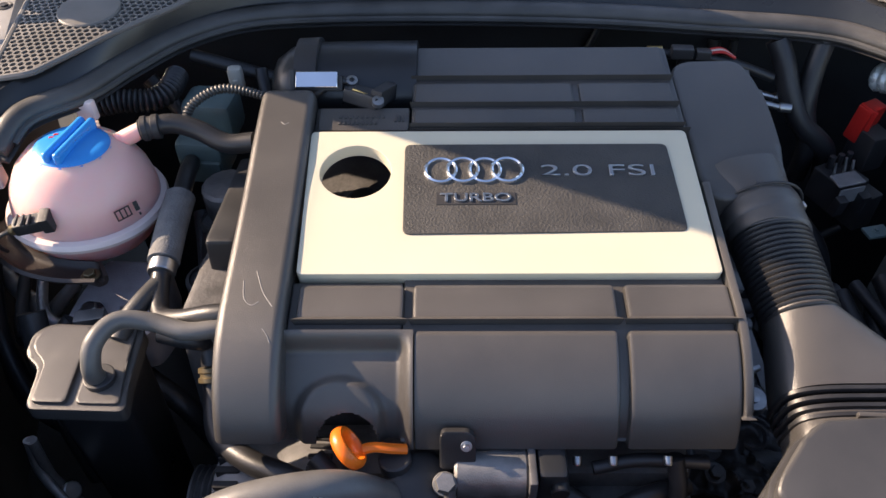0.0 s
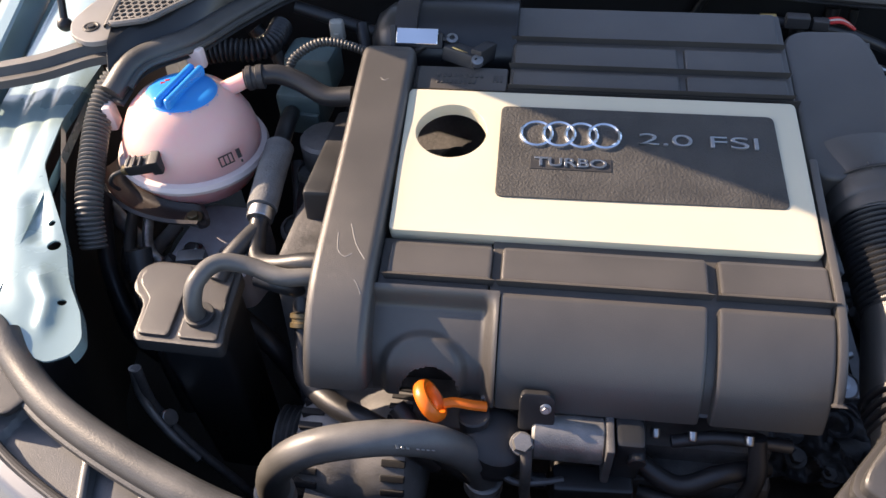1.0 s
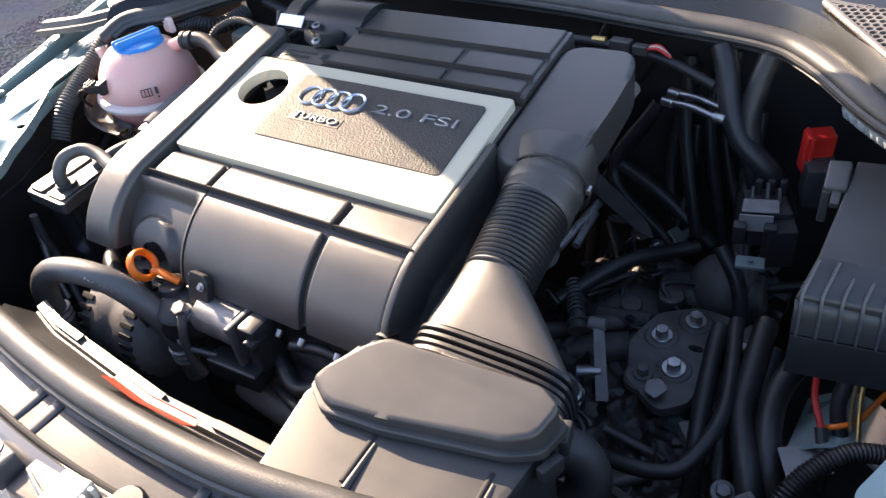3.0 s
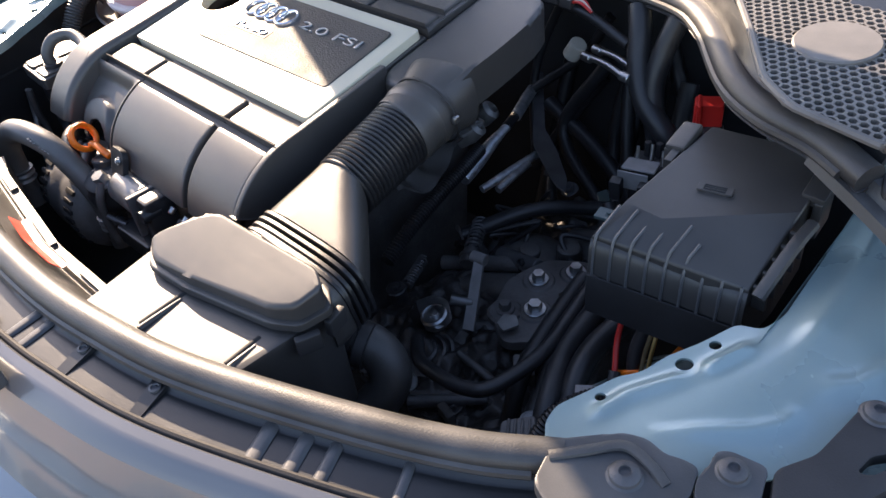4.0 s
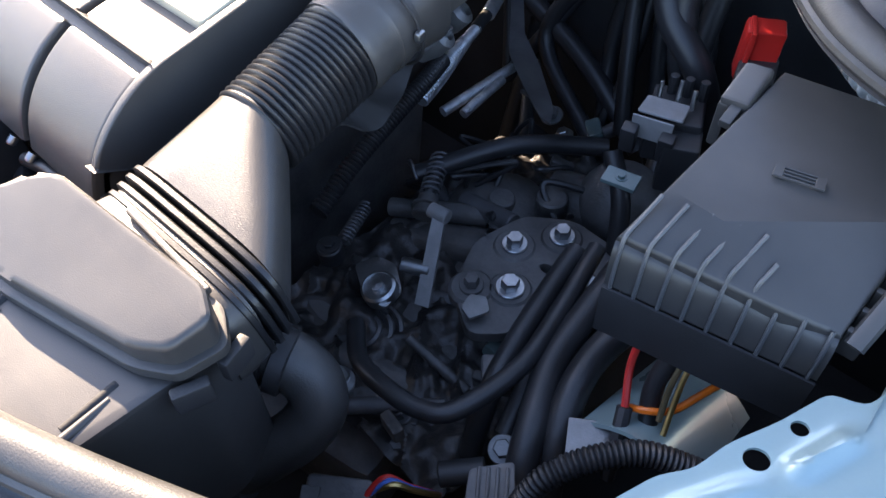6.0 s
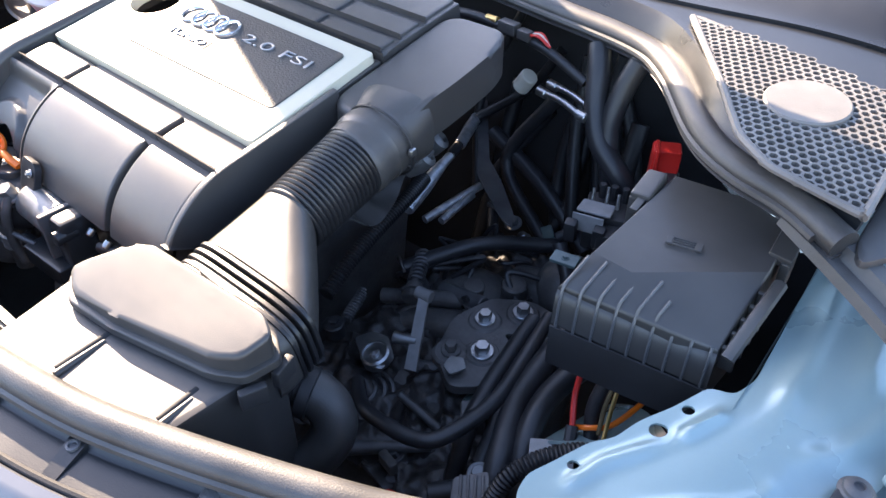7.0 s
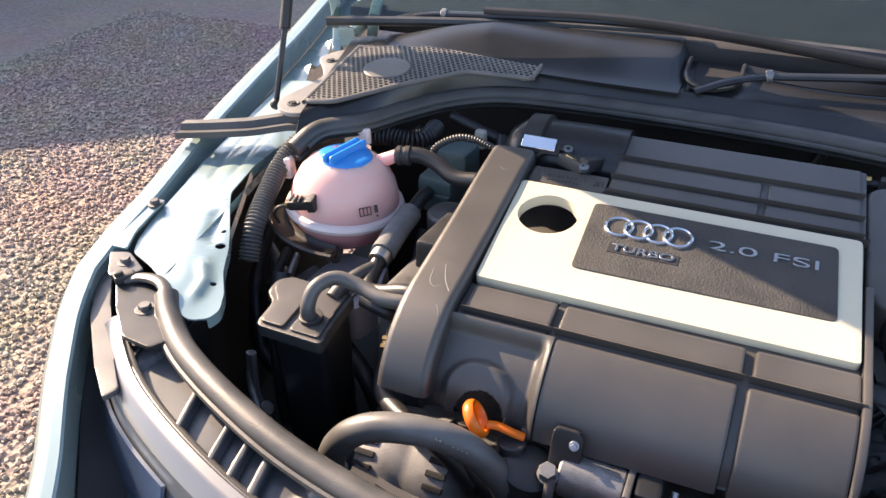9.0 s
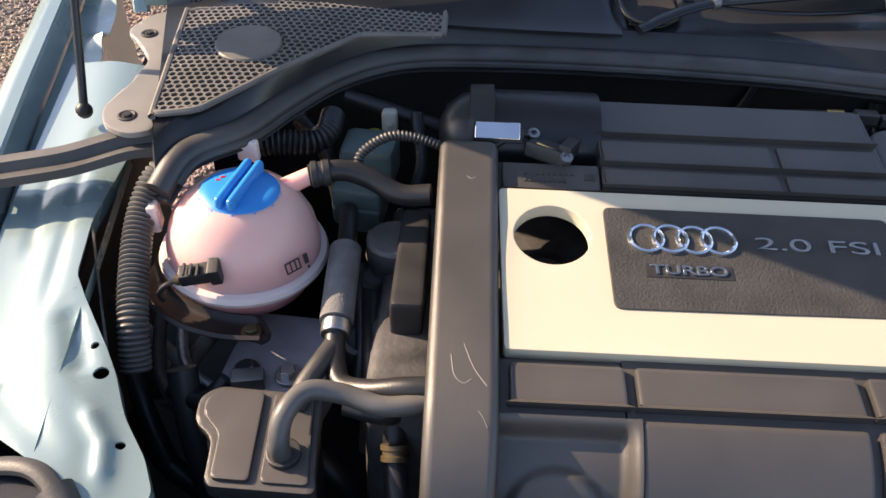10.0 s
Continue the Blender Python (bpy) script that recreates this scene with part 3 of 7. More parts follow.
def bumper_f(u, v):
    bulge = interp(u, [(0.0, 0.0), (0.1, 0.3), (0.35, 1.0), (0.7, 1.0), (1.0, 0.0)])
    r, d = rim_at(u), interp(u, [(0.0, 2.0), (0.2, 1.75), (0.36, 1.0), (0.7, 1.0), (0.8, 1.7), (1.0, 2.0)])
    prof = [(r, -0.035), (r, -0.0145), (r + 0.002, -0.0125), (r + 0.012, -0.0150), (r + 0.025, -0.027), (r + 0.036, -0.052 * d), (r + 0.043, -0.087 * d), (r + 0.050 + 0.01 * bulge, -0.118 * d), (0.135 + 0.035 * bulge, -0.017 - 0.118 * d), (0.16 + 0.05 * bulge, -0.045 - 0.118 * d), (0.17 + 0.06 * bulge, -0.34), (0.175 + 0.06 * bulge, -0.5), (0.16, -0.66)]
    return front_face(u, prof, v)


bump = thing("front_bumper", (CX, -0.1, 0.3), "silver-blue painted front bumper below the bonnet edge", "bumper")
part("upper_lip", sheet(BM(), 96, 18, lambda u, v: bumper_f(u, 0.335 * v), 0.002), M_BODY_SHADED, bump)
part("skin", sheet(BM(), 96, 40, lambda u, v: bumper_f(u, 0.335 + 0.665 * v), 0.002), M_BODY, bump)

# ---- scuttle ----
SEAL_R = [(-0.425, 0.60, 0.93), (-0.408, 0.64, 0.945), (-0.362, 0.685, 0.945), (-0.33, 0.74, 0.945), (-0.285, 0.802, 0.945), (-0.22, 0.844, 0.945), (-0.13, 0.857, 0.945), (0.03, 0.859, 0.945), (0.2, 0.850, 0.945), (0.33, 0.838, 0.942), (0.464, 0.818, 0.941), (0.525, 0.782, 0.94), (0.60, 0.695, 0.94), (0.65, 0.66, 0.94), (0.704, 0.642, 0.94), (0.75, 0.62, 0.935)]
rubber_seal("scuttle_seal", SEAL_R, 0.013, 0.9, "dark rubber seal along the scuttle edge")
RL = spline(SEAL_R, 8)


# ---- bay walls ----
bm = BM()
box(bm, (CX, 0.96, 0.62), (1.3, 0.03, 0.6), r=0.004)
solo("bulkhead", bm, M_DARK, "dark bulkhead behind the engine", "bulkhead", kind="structure")
bm = BM()
box(bm, (CX, 0.55, 0.33), (1.7, 1.4, 0.03), r=0.004)
solo("bay_floor", bm, M_DARK, "dark undertray below the engine", "undertray", kind="structure")
bm = BM()
box(bm, (CX, 0.165, 0.58), (0.62, 0.03, 0.40), r=0.004)
solo("radiator_wall", bm, M_DARK, "dark radiator shroud behind the bumper", "radiator shroud", kind="structure")

# ---- engine cover ----
PROF = [(0.330, 0.765), (0.331, 0.796), (0.335, 0.821), (0.345, 0.8455), (0.362, 0.8665), (0.385, 0.8835), (0.41, 0.8935), (0.453, 0.9005), (0.54, 0.9145), (0.63, 0.9315), (0.76, 0.950), (0.78, 0.950)]
LINE = [Vector((0, a, b)) for a, b in PROF]
ARC = [0.0]
for p_, q_ in zip(LINE, LINE[1:]):
    ARC.append(ARC[-1] + (q_ - p_).length)
NRM = []
for i_ in range(len(LINE)):
    d_ = LINE[min(i_ + 1, len(LINE) - 1)] - LINE[max(i_ - 1, 0)]
    NRM.append(Vector((0, -d_.z, d_.y)).normalized())


def S(y):
    """Length along the cover's profile at this y."""
    return interp(y, [(LINE[i].y, ARC[i]) for i in range(len(LINE))])


def cov(x, s, h):
    i = 0
    while i < len(ARC) - 2 and s > ARC[i + 1]:
        i += 1
    t = (s - ARC[i]) / (ARC[i + 1] - ARC[i])
    a, b, c, d = LINE[max(i - 1, 0)], LINE[i], LINE[i + 1], LINE[min(i + 2, len(LINE) - 1)]
    p = 0.5 * (2 * b + (c - a) * t + (2 * a - 5 * b + 4 * c - d) * t * t + (3 * b - a - 3 * c + d) * t ** 3) if 0 < i < len(LINE) - 2 else b.lerp(c, t)
    n = NRM[i].lerp(NRM[i + 1], t).normalized()
    return p + n * h + Vector((x, 0, 0))


cover = thing("engine_cover", (0.08, 0.55, 0.75), "grey plastic engine cover with a cream inlay plate", "engine cover")
bm = BM()
patch(bm, -0.112, -0.014, S(0.399), S(0.452), -0.03, -0.0055, cov, 0.002, 12)
patch(bm, -0.112, -0.014, S(0.627), S(0.668), -0.03, -0.0055, cov, 0.002, 6)
patch(bm, -0.0135, 0.268, 0.056, S(0.628), -0.03, -0.0055, cov, 0.002, 40)
patch(bm, -0.012, 0.268, S(0.629), S(0.758), -0.06, 0.0005, cov, 0.003, 10)
part("base_shell", bm, M_COVER, cover)


def panel(x0, x1, y0, y1, h=0.0, name="panel", mat=None, n=10, s0=None, r=0.004, low=-0.012):
    return part(name, patch(BM(), x0, x1, S(y0) if s0 is None else s0, S(y1), low, h, cov, r, n, cut=s0 is not None), mat or M_COVER, cover)


for xa, xb in ((-0.104, -0.0125), (-0.005, 0.1695), (0.1775, 0.268)):
    panel(xa, xb, 0.4085, 0.4475, 0.002)
panel(-0.004, 0.1675, 0.36, 0.4020, 0.002, n=16, s0=0.052)
panel(0.1755, 0.268, 0.36, 0.4020, 0.002, n=16, s0=0.052)
for ya, yb, split in ((0.632, 0.6590, True), (0.6625, 0.6945, True), (0.6985, 0.755, False)):
    if split:
        panel(-0.01, 0.1575, ya, yb, 0.004)
        panel(0.1635, 0.262, ya, yb, 0.004)
    else:
        panel(-0.01, 0.262, ya, yb, 0.004)
# side band
bm = BM()
patch(bm, -0.169, -0.112, 0.066, S(0.68), -0.026, 0.012, cov, 0.009, 40, 1, 4, True)
part("side_band", bm, M_COVER, cover, "scuffed grey side band")
# cream plate with a round opening
pl = outline([(-0.108, S(0.4535)), (0.266, S(0.4535)), (0.264, S(0.625)), (-0.112, S(0.625))], 0.006)
hole = [(-0.064 + 0.0345 * math.cos(a * math.pi / 20), S(0.5735) + 0.0345 * math.sin(a * math.pi / 20)) for a in range(40)]
part("inlay_plate", slab(BM(), [pl, hole], -0.010, 0.0045, cov, 0.0015), M_PLATE, cover, "cream painted inlay plate with a round opening")
dk = outline([(-0.016, S(0.4985)), (0.244, S(0.501)), (0.241, S(0.607)), (-0.017, S(0.607))], 0.007)
part("badge_plate", slab(BM(), [dk], 0.003, 0.0065, cov, 0.0012), M_GRAIN, cover, "dark grained badge plate")
nrm = (cov(0, S(0.6), 0.01) - cov(0, S(0.6), 0)).normalized()
slope = math.degrees(math.atan2(-nrm.y, nrm.z))
for k in range(4):
    c = cov(0.0185 + 0.0213 * k, S(0.572), 0.0078)
    b = BM()
    x_, y_ = Vector((1, 0, 0)), Vector((0, nrm.z, -nrm.y))
    rings = []
    for (rr, hh) in ((0.0126, 0), (0.0131, 0.0024), (0.0147, 0.0034), (0.0163, 0.0024), (0.0168, 0)):
        rings.append(ring_loop(b, c + nrm * (hh - 0.0014 + 0.0006 * (k % 2)), x_, y_, rr, 40))
    skin(b, rings, caps=False)
    part("emblem_ring", b, M_CHROME, cover, "chrome emblem ring")
lettering("lettering", "2.0 FSI", 0.0198, Matrix.Translation(cov(0.170, S(0.570), 0.0075)) @ pose(0, 0, 0, slope), M_LETTER, cover, 0.0012, 0.98, "raised silver writing 2.0 FSI", 2.2, 0.030)
lettering("lettering", "TURBO", 0.0138, Matrix.Translation(cov(0.0515, S(0.536), 0.0085)) @ pose(0, 0, 0, slope), M_LETTER, cover, 0.0008, 0.98, "raised silver writing TURBO", 1.5)
part("nameplate", slab(BM(), [outline([(0.014, S(0.529)), (0.0895, S(0.529)), (0.0895, S(0.543)), (0.014, S(0.543))], 0.001)], 0.006, 0.0078, cov, 0.0006), M_BASE, cover, "small black nameplate")
# right-hand air duct block
blk = outline([(0.27, 0.545), (0.355, 0.55), (0.362, 0.64), (0.360, 0.71), (0.348, 0.744), (0.268, 0.742)], 0.03, 7)
def blkf(x, y, h):
    return (x, y, 0.912 + (y - 0.552) * 0.17 + h)
part("duct_block", slab(BM(), [blk], -0.045, 0.0, blkf, 0.007, 3), M_COVER, cover)
bm = BM()
patch(bm, 0.268, 0.276, S(0.345), S(0.56), -0.05, 0.004, cov, 0.002, 24)
part("side_rim", bm, M_COVER, cover)

# ---- intake duct and airbox ----
duct = thing("intake_duct", (0.34, 0.44, 0.8), "black plastic intake duct with a corrugated sleeve", "intake duct")
A, B = Vector((0.341, 0.432, 0.861)), Vector((0.333, 0.536, 0.882))
bm = BM()
B1 = A.lerp(B, 0.84)
tube(bm, [A, A.lerp(B1, 0.5), B1], 0.0365, 8, 36, 0.97, rib=0.0034, pitch=0.0054, rad=lambda t: 0.0340 + 0.0020 * t)
part("corrugated_sleeve", bm, M_HOSE, duct)
def loft(bm, secs, n=32, sub=6):
    """secs: centre, half width, half height, squareness, from mouth to mouth; x runs across."""
    loops = []
    pts = spline([s[0] for s in secs], sub)
    for i, c in enumerate(pts):
        k = min(i / sub, len(secs) - 1 - 1e-6)
        a, b = secs[int(k)], secs[min(int(k) + 1, len(secs) - 1)]
        t = k - int(k)
        t = t * t * (3 - 2 * t)
        w, h, e = (a[j] + (b[j] - a[j]) * t for j in (1, 2, 3))
        d = (pts[min(i + 1, len(pts) - 1)] - pts[max(i - 1, 0)]).normalized()
        x = Vector((1, 0, 0)) - d * d.x
        x.normalize()
        y = x.cross(d)
        lp = []
        for m in range(n):
            q = 2 * math.pi * m / n
            cx, sy = math.cos(q), math.sin(q)
            lp.append(bm.verts.new(c + x * (w * math.copysign(abs(cx) ** e, cx)) + y * (h * math.copysign(abs(sy) ** e, sy))))
        loops.append(lp)
    return skin(bm, loops)
C0, C1 = Vector((0.381, 0.336, 0.829)), Vector((0.377, 0.361, 0.833))
bm = BM()
loops = []
for i in range(13):      # straight-sided, wide and flat at the airbox, round at the sleeve
    t = i / 12
    k = t ** 1.15
    c = C1.lerp(A, t)
    w, h, e = 0.0735 + (0.0340 - 0.0735) * k, 0.0372 + (0.0338 - 0.0372) * k, 0.5 + 0.5 * t
    loops.append([bm.verts.new(c + Vector((w * math.copysign(abs(math.cos(q)) ** e, math.cos(q)), 0, h * math.copysign(abs(math.sin(q)) ** e, math.sin(q))))) for q in (2 * math.pi * m / 40 for m in range(40))])
skin(bm, loops)
part("funnel", bm, M_COVER, duct)
bm = BM()
loft(bm, [(C0 + Vector((0, -0.020, -0.002)), 0.0735, 0.0385, 0.45), (C0 + Vector((0, -0.010, -0.001)), 0.0745, 0.0385, 0.45), (C0 + Vector((0, 0.006, 0)), 0.0735, 0.0375, 0.5)], 40)
part("mouth", bm, M_COVER, duct)
for k in range(4):
    c = C0.lerp(C1, 0.06 + k * 0.30)
    bm = BM()
    loft(bm, [(c, 0.0725, 0.0365, 0.5), (c + Vector((0, 0.0012, 0.0002)), 0.0755, 0.0392, 0.5), (c + Vector((0, 0.0042, 0.0007)), 0.0755, 0.0392, 0.5), (c + Vector((0, 0.0054, 0.0009)), 0.0725, 0.0365, 0.5)], 44, 3)
    part("cuff_ring", bm, M_HOSE, duct)
bm = BM()
box(bm, (0.392, 0.3285, 0.8695), (0.088, 0.0045, 0.006), (6, 0, -3), 0.0015)
part("ledge_rib", bm, M_COVER, duct)
bm = BM()
loft(bm, [(B1, 0.0365, 0.0355, 1), (B1 + Vector((0, 0.003, 0.0006)), 0.039, 0.038, 1), (B1.lerp(B, 0.6), 0.039, 0.038, 1), (B, 0.0385, 0.0375, 1), (B + Vector((-0.001, 0.006, 0.001)), 0.0405, 0.0395, 1), (B + Vector((-0.002, 0.016, 0.002)), 0.0405, 0.0395, 1), (B + Vector((-0.004, 0.021, 0.002)), 0.0385, 0.0375, 1), (B + Vector((-0.012, 0.060, 0.004)), 0.044, 0.040, 0.7)], 36)
part("elbow", bm, M_COVER, duct)

air = thing("airbox", (0.36, 0.27, 0.7), "black plastic airbox with a rounded lid", "airbox")
def lidf(x, y, h):
    """The lid rises towards the engine."""
    return (x, y, 0.8685 + (y - 0.258) * 0.33 + h)
lid = outline([(0.263, 0.262), (0.268, 0.274), (0.292, 0.303), (0.309, 0.315), (0.447, 0.322), (0.466, 0.312), (0.459, 0.287), (0.440, 0.276), (0.34, 0.254), (0.285, 0.249)], 0.006, 4)
part("lid", slab(BM(), [lid], -0.022, 0.002, lidf, 0.0045, 3), M_BOX, air)
rim = outline([(0.258, 0.261), (0.264, 0.277), (0.290, 0.307), (0.309, 0.319), (0.449, 0.327), (0.471, 0.313), (0.464, 0.284), (0.441, 0.271), (0.34, 0.249), (0.283, 0.244)], 0.006, 4)
part("lid_flange", slab(BM(), [rim], -0.007, 0.0, lambda x, y, h: (x, y, 0.861 + (y - 0.258) * 0.10 + h), 0.002), M_BOX, air)
low = outline([(0.262, 0.180), (0.34, 0.185), (0.450, 0.222), (0.458, 0.290), (0.447, 0.33), (0.30, 0.32), (0.25, 0.262)], 0.006, 4)
def lowf(x, y, h):
    return (x, y, 0.848 + (y - 0.22) * 0.06 + h)
part("body", slab(BM(), [low], -0.15, 0.0, lowf, 0.005, 2), M_BOX, air)
for xa, ya, yb in ((0.3345, 0.204, 0.251), (0.435, 0.227, 0.262)):
    # near-black rods set in the top stand in for the slots' shade
    b = BM()
    rod(b, (xa, ya, 0.8465), (xa - 0.001, yb, 0.8487), 0.0032, None, 10)
    part("slot", b, M_DARK, air)
    b = BM()
    rod(b, (xa + 0.006, ya - 0.004, 0.8475), (xa + 0.004, yb - 0.008, 0.849), 0.0036, 0.002, 10)
    part("rib", b, M_BOX, air)
for x, y, a in ((0.468, 0.286, 70), (0.466, 0.316, 105)):
    b = BM()
    box(b, (x, y, 0.846), (0.022, 0.008, 0.018), (0, 0, a), 0.002)
    part("clip", b, M_BASE, air)

# ---- fuse box ----
fuse = thing("fuse_box", (0.64, 0.6, 0.7), "black plastic fuse box with a ribbed lid", "fuse box")
F_BL, F_BR, F_RM = Vector((0.588, 0.690, 0.890)), Vector((0.700, 0.706, 0.890)), Vector((0.7085, 0.622, 0.884))
F_AP, F_CL = Vector((0.6245, 0.5485, 0.8835)), Vector((0.5855, 0.5515, 0.8825))
F_FL, F_MF, F_FR = Vector((0.579, 0.514, 0.866)), Vector((0.677, 0.5365, 0.8565)), Vector((0.7065, 0.5485, 0.850))


def fuse_lid():
    """Flat top, a slope to the front and a chamfer towards one corner, as a closed hood."""
    b = BM()
    up = [b.verts.new(p) for p in (F_BL, F_BR, F_RM, F_FR, F_MF, F_FL, F_CL, F_AP)]
    lo = [b.verts.new((v.co.x, v.co.y, 0.832)) for v in up[:7]]
    for k in ((0, 1, 2, 7, 6), (6, 7, 4, 5), (7, 2, 3, 4)):
        b.faces.new([up[i] for i in reversed(k)])
    for i in range(7):
        j = (i + 1) % 7
        b.faces.new((up[i], up[j], lo[j], lo[i]))
    b.faces.new(lo)
    bmesh.ops.recalc_face_normals(b, faces=b.faces)
    hard = [e for e in b.edges if all(v in up[:7] for v in e.verts)]
    bmesh.ops.bevel(b, geom=hard, offset=0.0028, segments=3, affect="EDGES", profile=0.5)
    return b


def fuse_front(t, h):
    """A point on the lid's front edge, from one end to the other, moved up by h."""
    p = F_FL.lerp(F_FR, t)
    return Vector((p.x, p.y, p.z + h))


part("lid", fuse_lid(), M_BOX, fuse, sharp=24)
part("body", slab(BM(), [outline([(0.584, 0.522), (0.702, 0.556), (0.703, 0.62), (0.694, 0.70), (0.590, 0.684)], 0.006)], -0.082, -0.012, lambda x, y, h: (x, y, 0.846 + h), 0.003), M_BASE, fuse)
b = BM()
sheet(b, 24, 8, lambda u, v: fuse_front(u, 0) + Vector((0.0022, -0.008, 0)) * math.sin(v * math.pi * 0.5) + Vector((0, 0, -0.004 - 0.030 * v * v - 0.002 * v)), 0.002)
part("shoulder", b, M_BOX, fuse)
b = BM()
sheet(b, 24, 3, lambda u, v: fuse_front(u, 0) + Vector((0.0025, -0.0095, -0.036 - 0.044 * v)), 0.002)
part("skirt", b, M_BASE, fuse)


def plane_z(p, q, r, x, y):
    n = (q - p).cross(r - p)
    return p.z - (n.x * (x - p.x) + n.y * (y - p.y)) / n.z


def fuse_z(x, y):
    """Height of the lid, and whether its front slope lies here."""
    top, front, side = plane_z(F_BL, F_BR, F_AP, x, y), plane_z(F_FL, F_MF, (F_AP + F_CL) / 2, x, y), plane_z(F_AP, F_RM, F_MF, x, y)
    return min(top, front, side), front <= min(top, side) + 1e-4


for k in range(9):
    t = 0.035 + 0.116 * k
    p0 = fuse_front(t, 0.0)
    line = [p0 + Vector((0.0022, -0.0094, -0.044)), p0 + Vector((0.0022, -0.0092, -0.034)), p0 + Vector((0.0016, -0.0066, -0.010)), p0 + Vector((0.0003, -0.001, 0.001))]
    for i in range(1, 10):
        x, y = p0.x + 0.0005 * i, p0.y + 0.003 * i
        z, on = fuse_z(x, y)
        if not on:
            break
        line.append(Vector((x, y, z + 0.0026)))
    b = BM()
    tube(b, line, 0.0014, 2, 6)
    # lighter grey than the lid, for the light caught on the rib edges
    part("rib", b, M_RIM, fuse)
for c, a, out in (((0.577, 0.661, 0.886), 4, -1), ((0.706, 0.660, 0.885), 6, 1)):
    b = BM()
    box(b, c, (0.020, 0.040, 0.012), (8, 6 * out, a), 0.003)
    box(b, (c[0] + 0.006 * out, c[1] - 0.004, c[2] - 0.02), (0.008, 0.034, 0.036), (0, 0, a), 0.002)
    box(b, (c[0] - 0.004 * out, c[1] - 0.026, c[2] - 0.004), (0.008, 0.020, 0.006), (8, 0, a), 0.001)
    part("clip", b, M_BOX, fuse)
b = BM()
tube(b, [F_FR + Vector((0.008, 0.0, -0.004)), F_RM + Vector((0.010, -0.035, -0.012)), F_RM + Vector((0.010, 0.0, -0.008))], 0.006, 8, 8, 0.8)
for k in range(5):
    q = F_FR.lerp(F_RM, 0.12 + 0.17 * k)
    box(b, (q.x + 0.006, q.y, q.z - 0.016), (0.012, 0.004, 0.026), (8, 0, 2), 0.001)
part("side_rail", b, M_BOX, fuse)


def fuse_mark(c, a):
    """A moulded fuse: two long bars between two end blocks."""
    b = BM()
    m = pose(*c, 3, 0, a)
    for dx, dy, sx_, sy_ in ((0, 0.0042, 0.020, 0.0010), (0, -0.0042, 0.020, 0.0010), (-0.012, 0, 0.0055, 0.0095), (0.012, 0, 0.0055, 0.0095), (0, 0.0015, 0.018, 0.0006), (0, -0.0015, 0.018, 0.0006)):
        q = m @ Vector((dx, dy, 0))
        box(b, q, (sx_, sy_, 0.0018), (3, 0, a), 0.0003, 1)
    part("fuse_mark", b, M_BOX, fuse, "moulded fuse symbol")


fuse_mark((0.641, 0.6035, 0.8885), 14)
b = BM()
for k in range(4):
    box(b, (0.683 + 0.0055 * k, 0.557 + 0.002 * k, 0.8600 - 0.0012 * k), (0.0012, 0.009, 0.0012), (26, 10, 16), 0.0002, 1)
for dy in (-0.004, 0.005):
    box(b, (0.691, 0.5588 + dy, 0.8592 + 0.45 * dy), (0.018, 0.0012, 0.0012), (26, 10, 16), 0.0002, 1)
for k in range(3):
    box(b, (0.664 + 0.003 * k, 0.556 - 0.003 * abs(k - 1), 0.8660 - 0.0012 * k), (0.0014, 0.009 - 0.002 * k, 0.0012), (26, 10, 40 - 30 * k), 0.0002, 1)
part("moulded_mark", b, M_BASE, fuse)

# ---- coolant tank ----
tank = thing("coolant_tank", (-0.352, 0.605, 0.79), "translucent pink round coolant tank with a blue cap", "coolant tank")
ax = Vector((0.06, 0.04, 1.0)).normalized()
T0 = Vector((-0.358, 0.602, 0.808))
bm = BM()
lathe(bm, T0, ax, [(0.02, 0.0), (0.045, 0.006), (0.062, 0.02), (0.072, 0.04), (0.0735, 0.052), (0.0735, 0.058), (0.0725, 0.07), (0.068, 0.087), (0.059, 0.104), (0.048, 0.116), (0.039, 0.121), (0.034, 0.124)], 56)
part("vessel", bm, M_TANK, tank)
bm = BM()
lathe(bm, T0, ax, [(0.072, 0.046), (0.079, 0.0475), (0.081, 0.0525), (0.079, 0.0575), (0.072, 0.060)], 56)
part("seam", bm, M_SEAM, tank, "pale welded seam")
bm = BM()
lathe(bm, T0, ax, [(0.0345, 0.116), (0.037, 0.1165), (0.037, 0.122), (0.035, 0.1245), (0.028, 0.127), (0.012, 0.129), (0.0, 0.1293)], 48)
cap = part("cap", bm, M_BLUE, tank, "bright blue screw cap with a grip ridge")
bm = BM()
for off in (-0.0058, 0.0058):
    box(bm, T0 + ax * 0.1295 + Vector((off * math.cos(radians(-11)), off * math.sin(radians(-11)), 0)), (0.0078, 0.070, 0.013), (-2, 3, -11), 0.0035, 3)
part("grip", bm, M_BLUE, cap)
bm = BM()
for k in range(12):
    a = k * math.pi / 6
    box(bm, T0 + ax * 0.1185 + Vector((0.0365 * math.cos(a), 0.0365 * math.sin(a), -0.0365 * (0.06 * math.cos(a) + 0.04 * math.sin(a)))), (0.004, 0.009, 0.007), (0, 0, math.degrees(a)), 0.0015)
part("rim_lobes", bm, M_BLUE, cap)

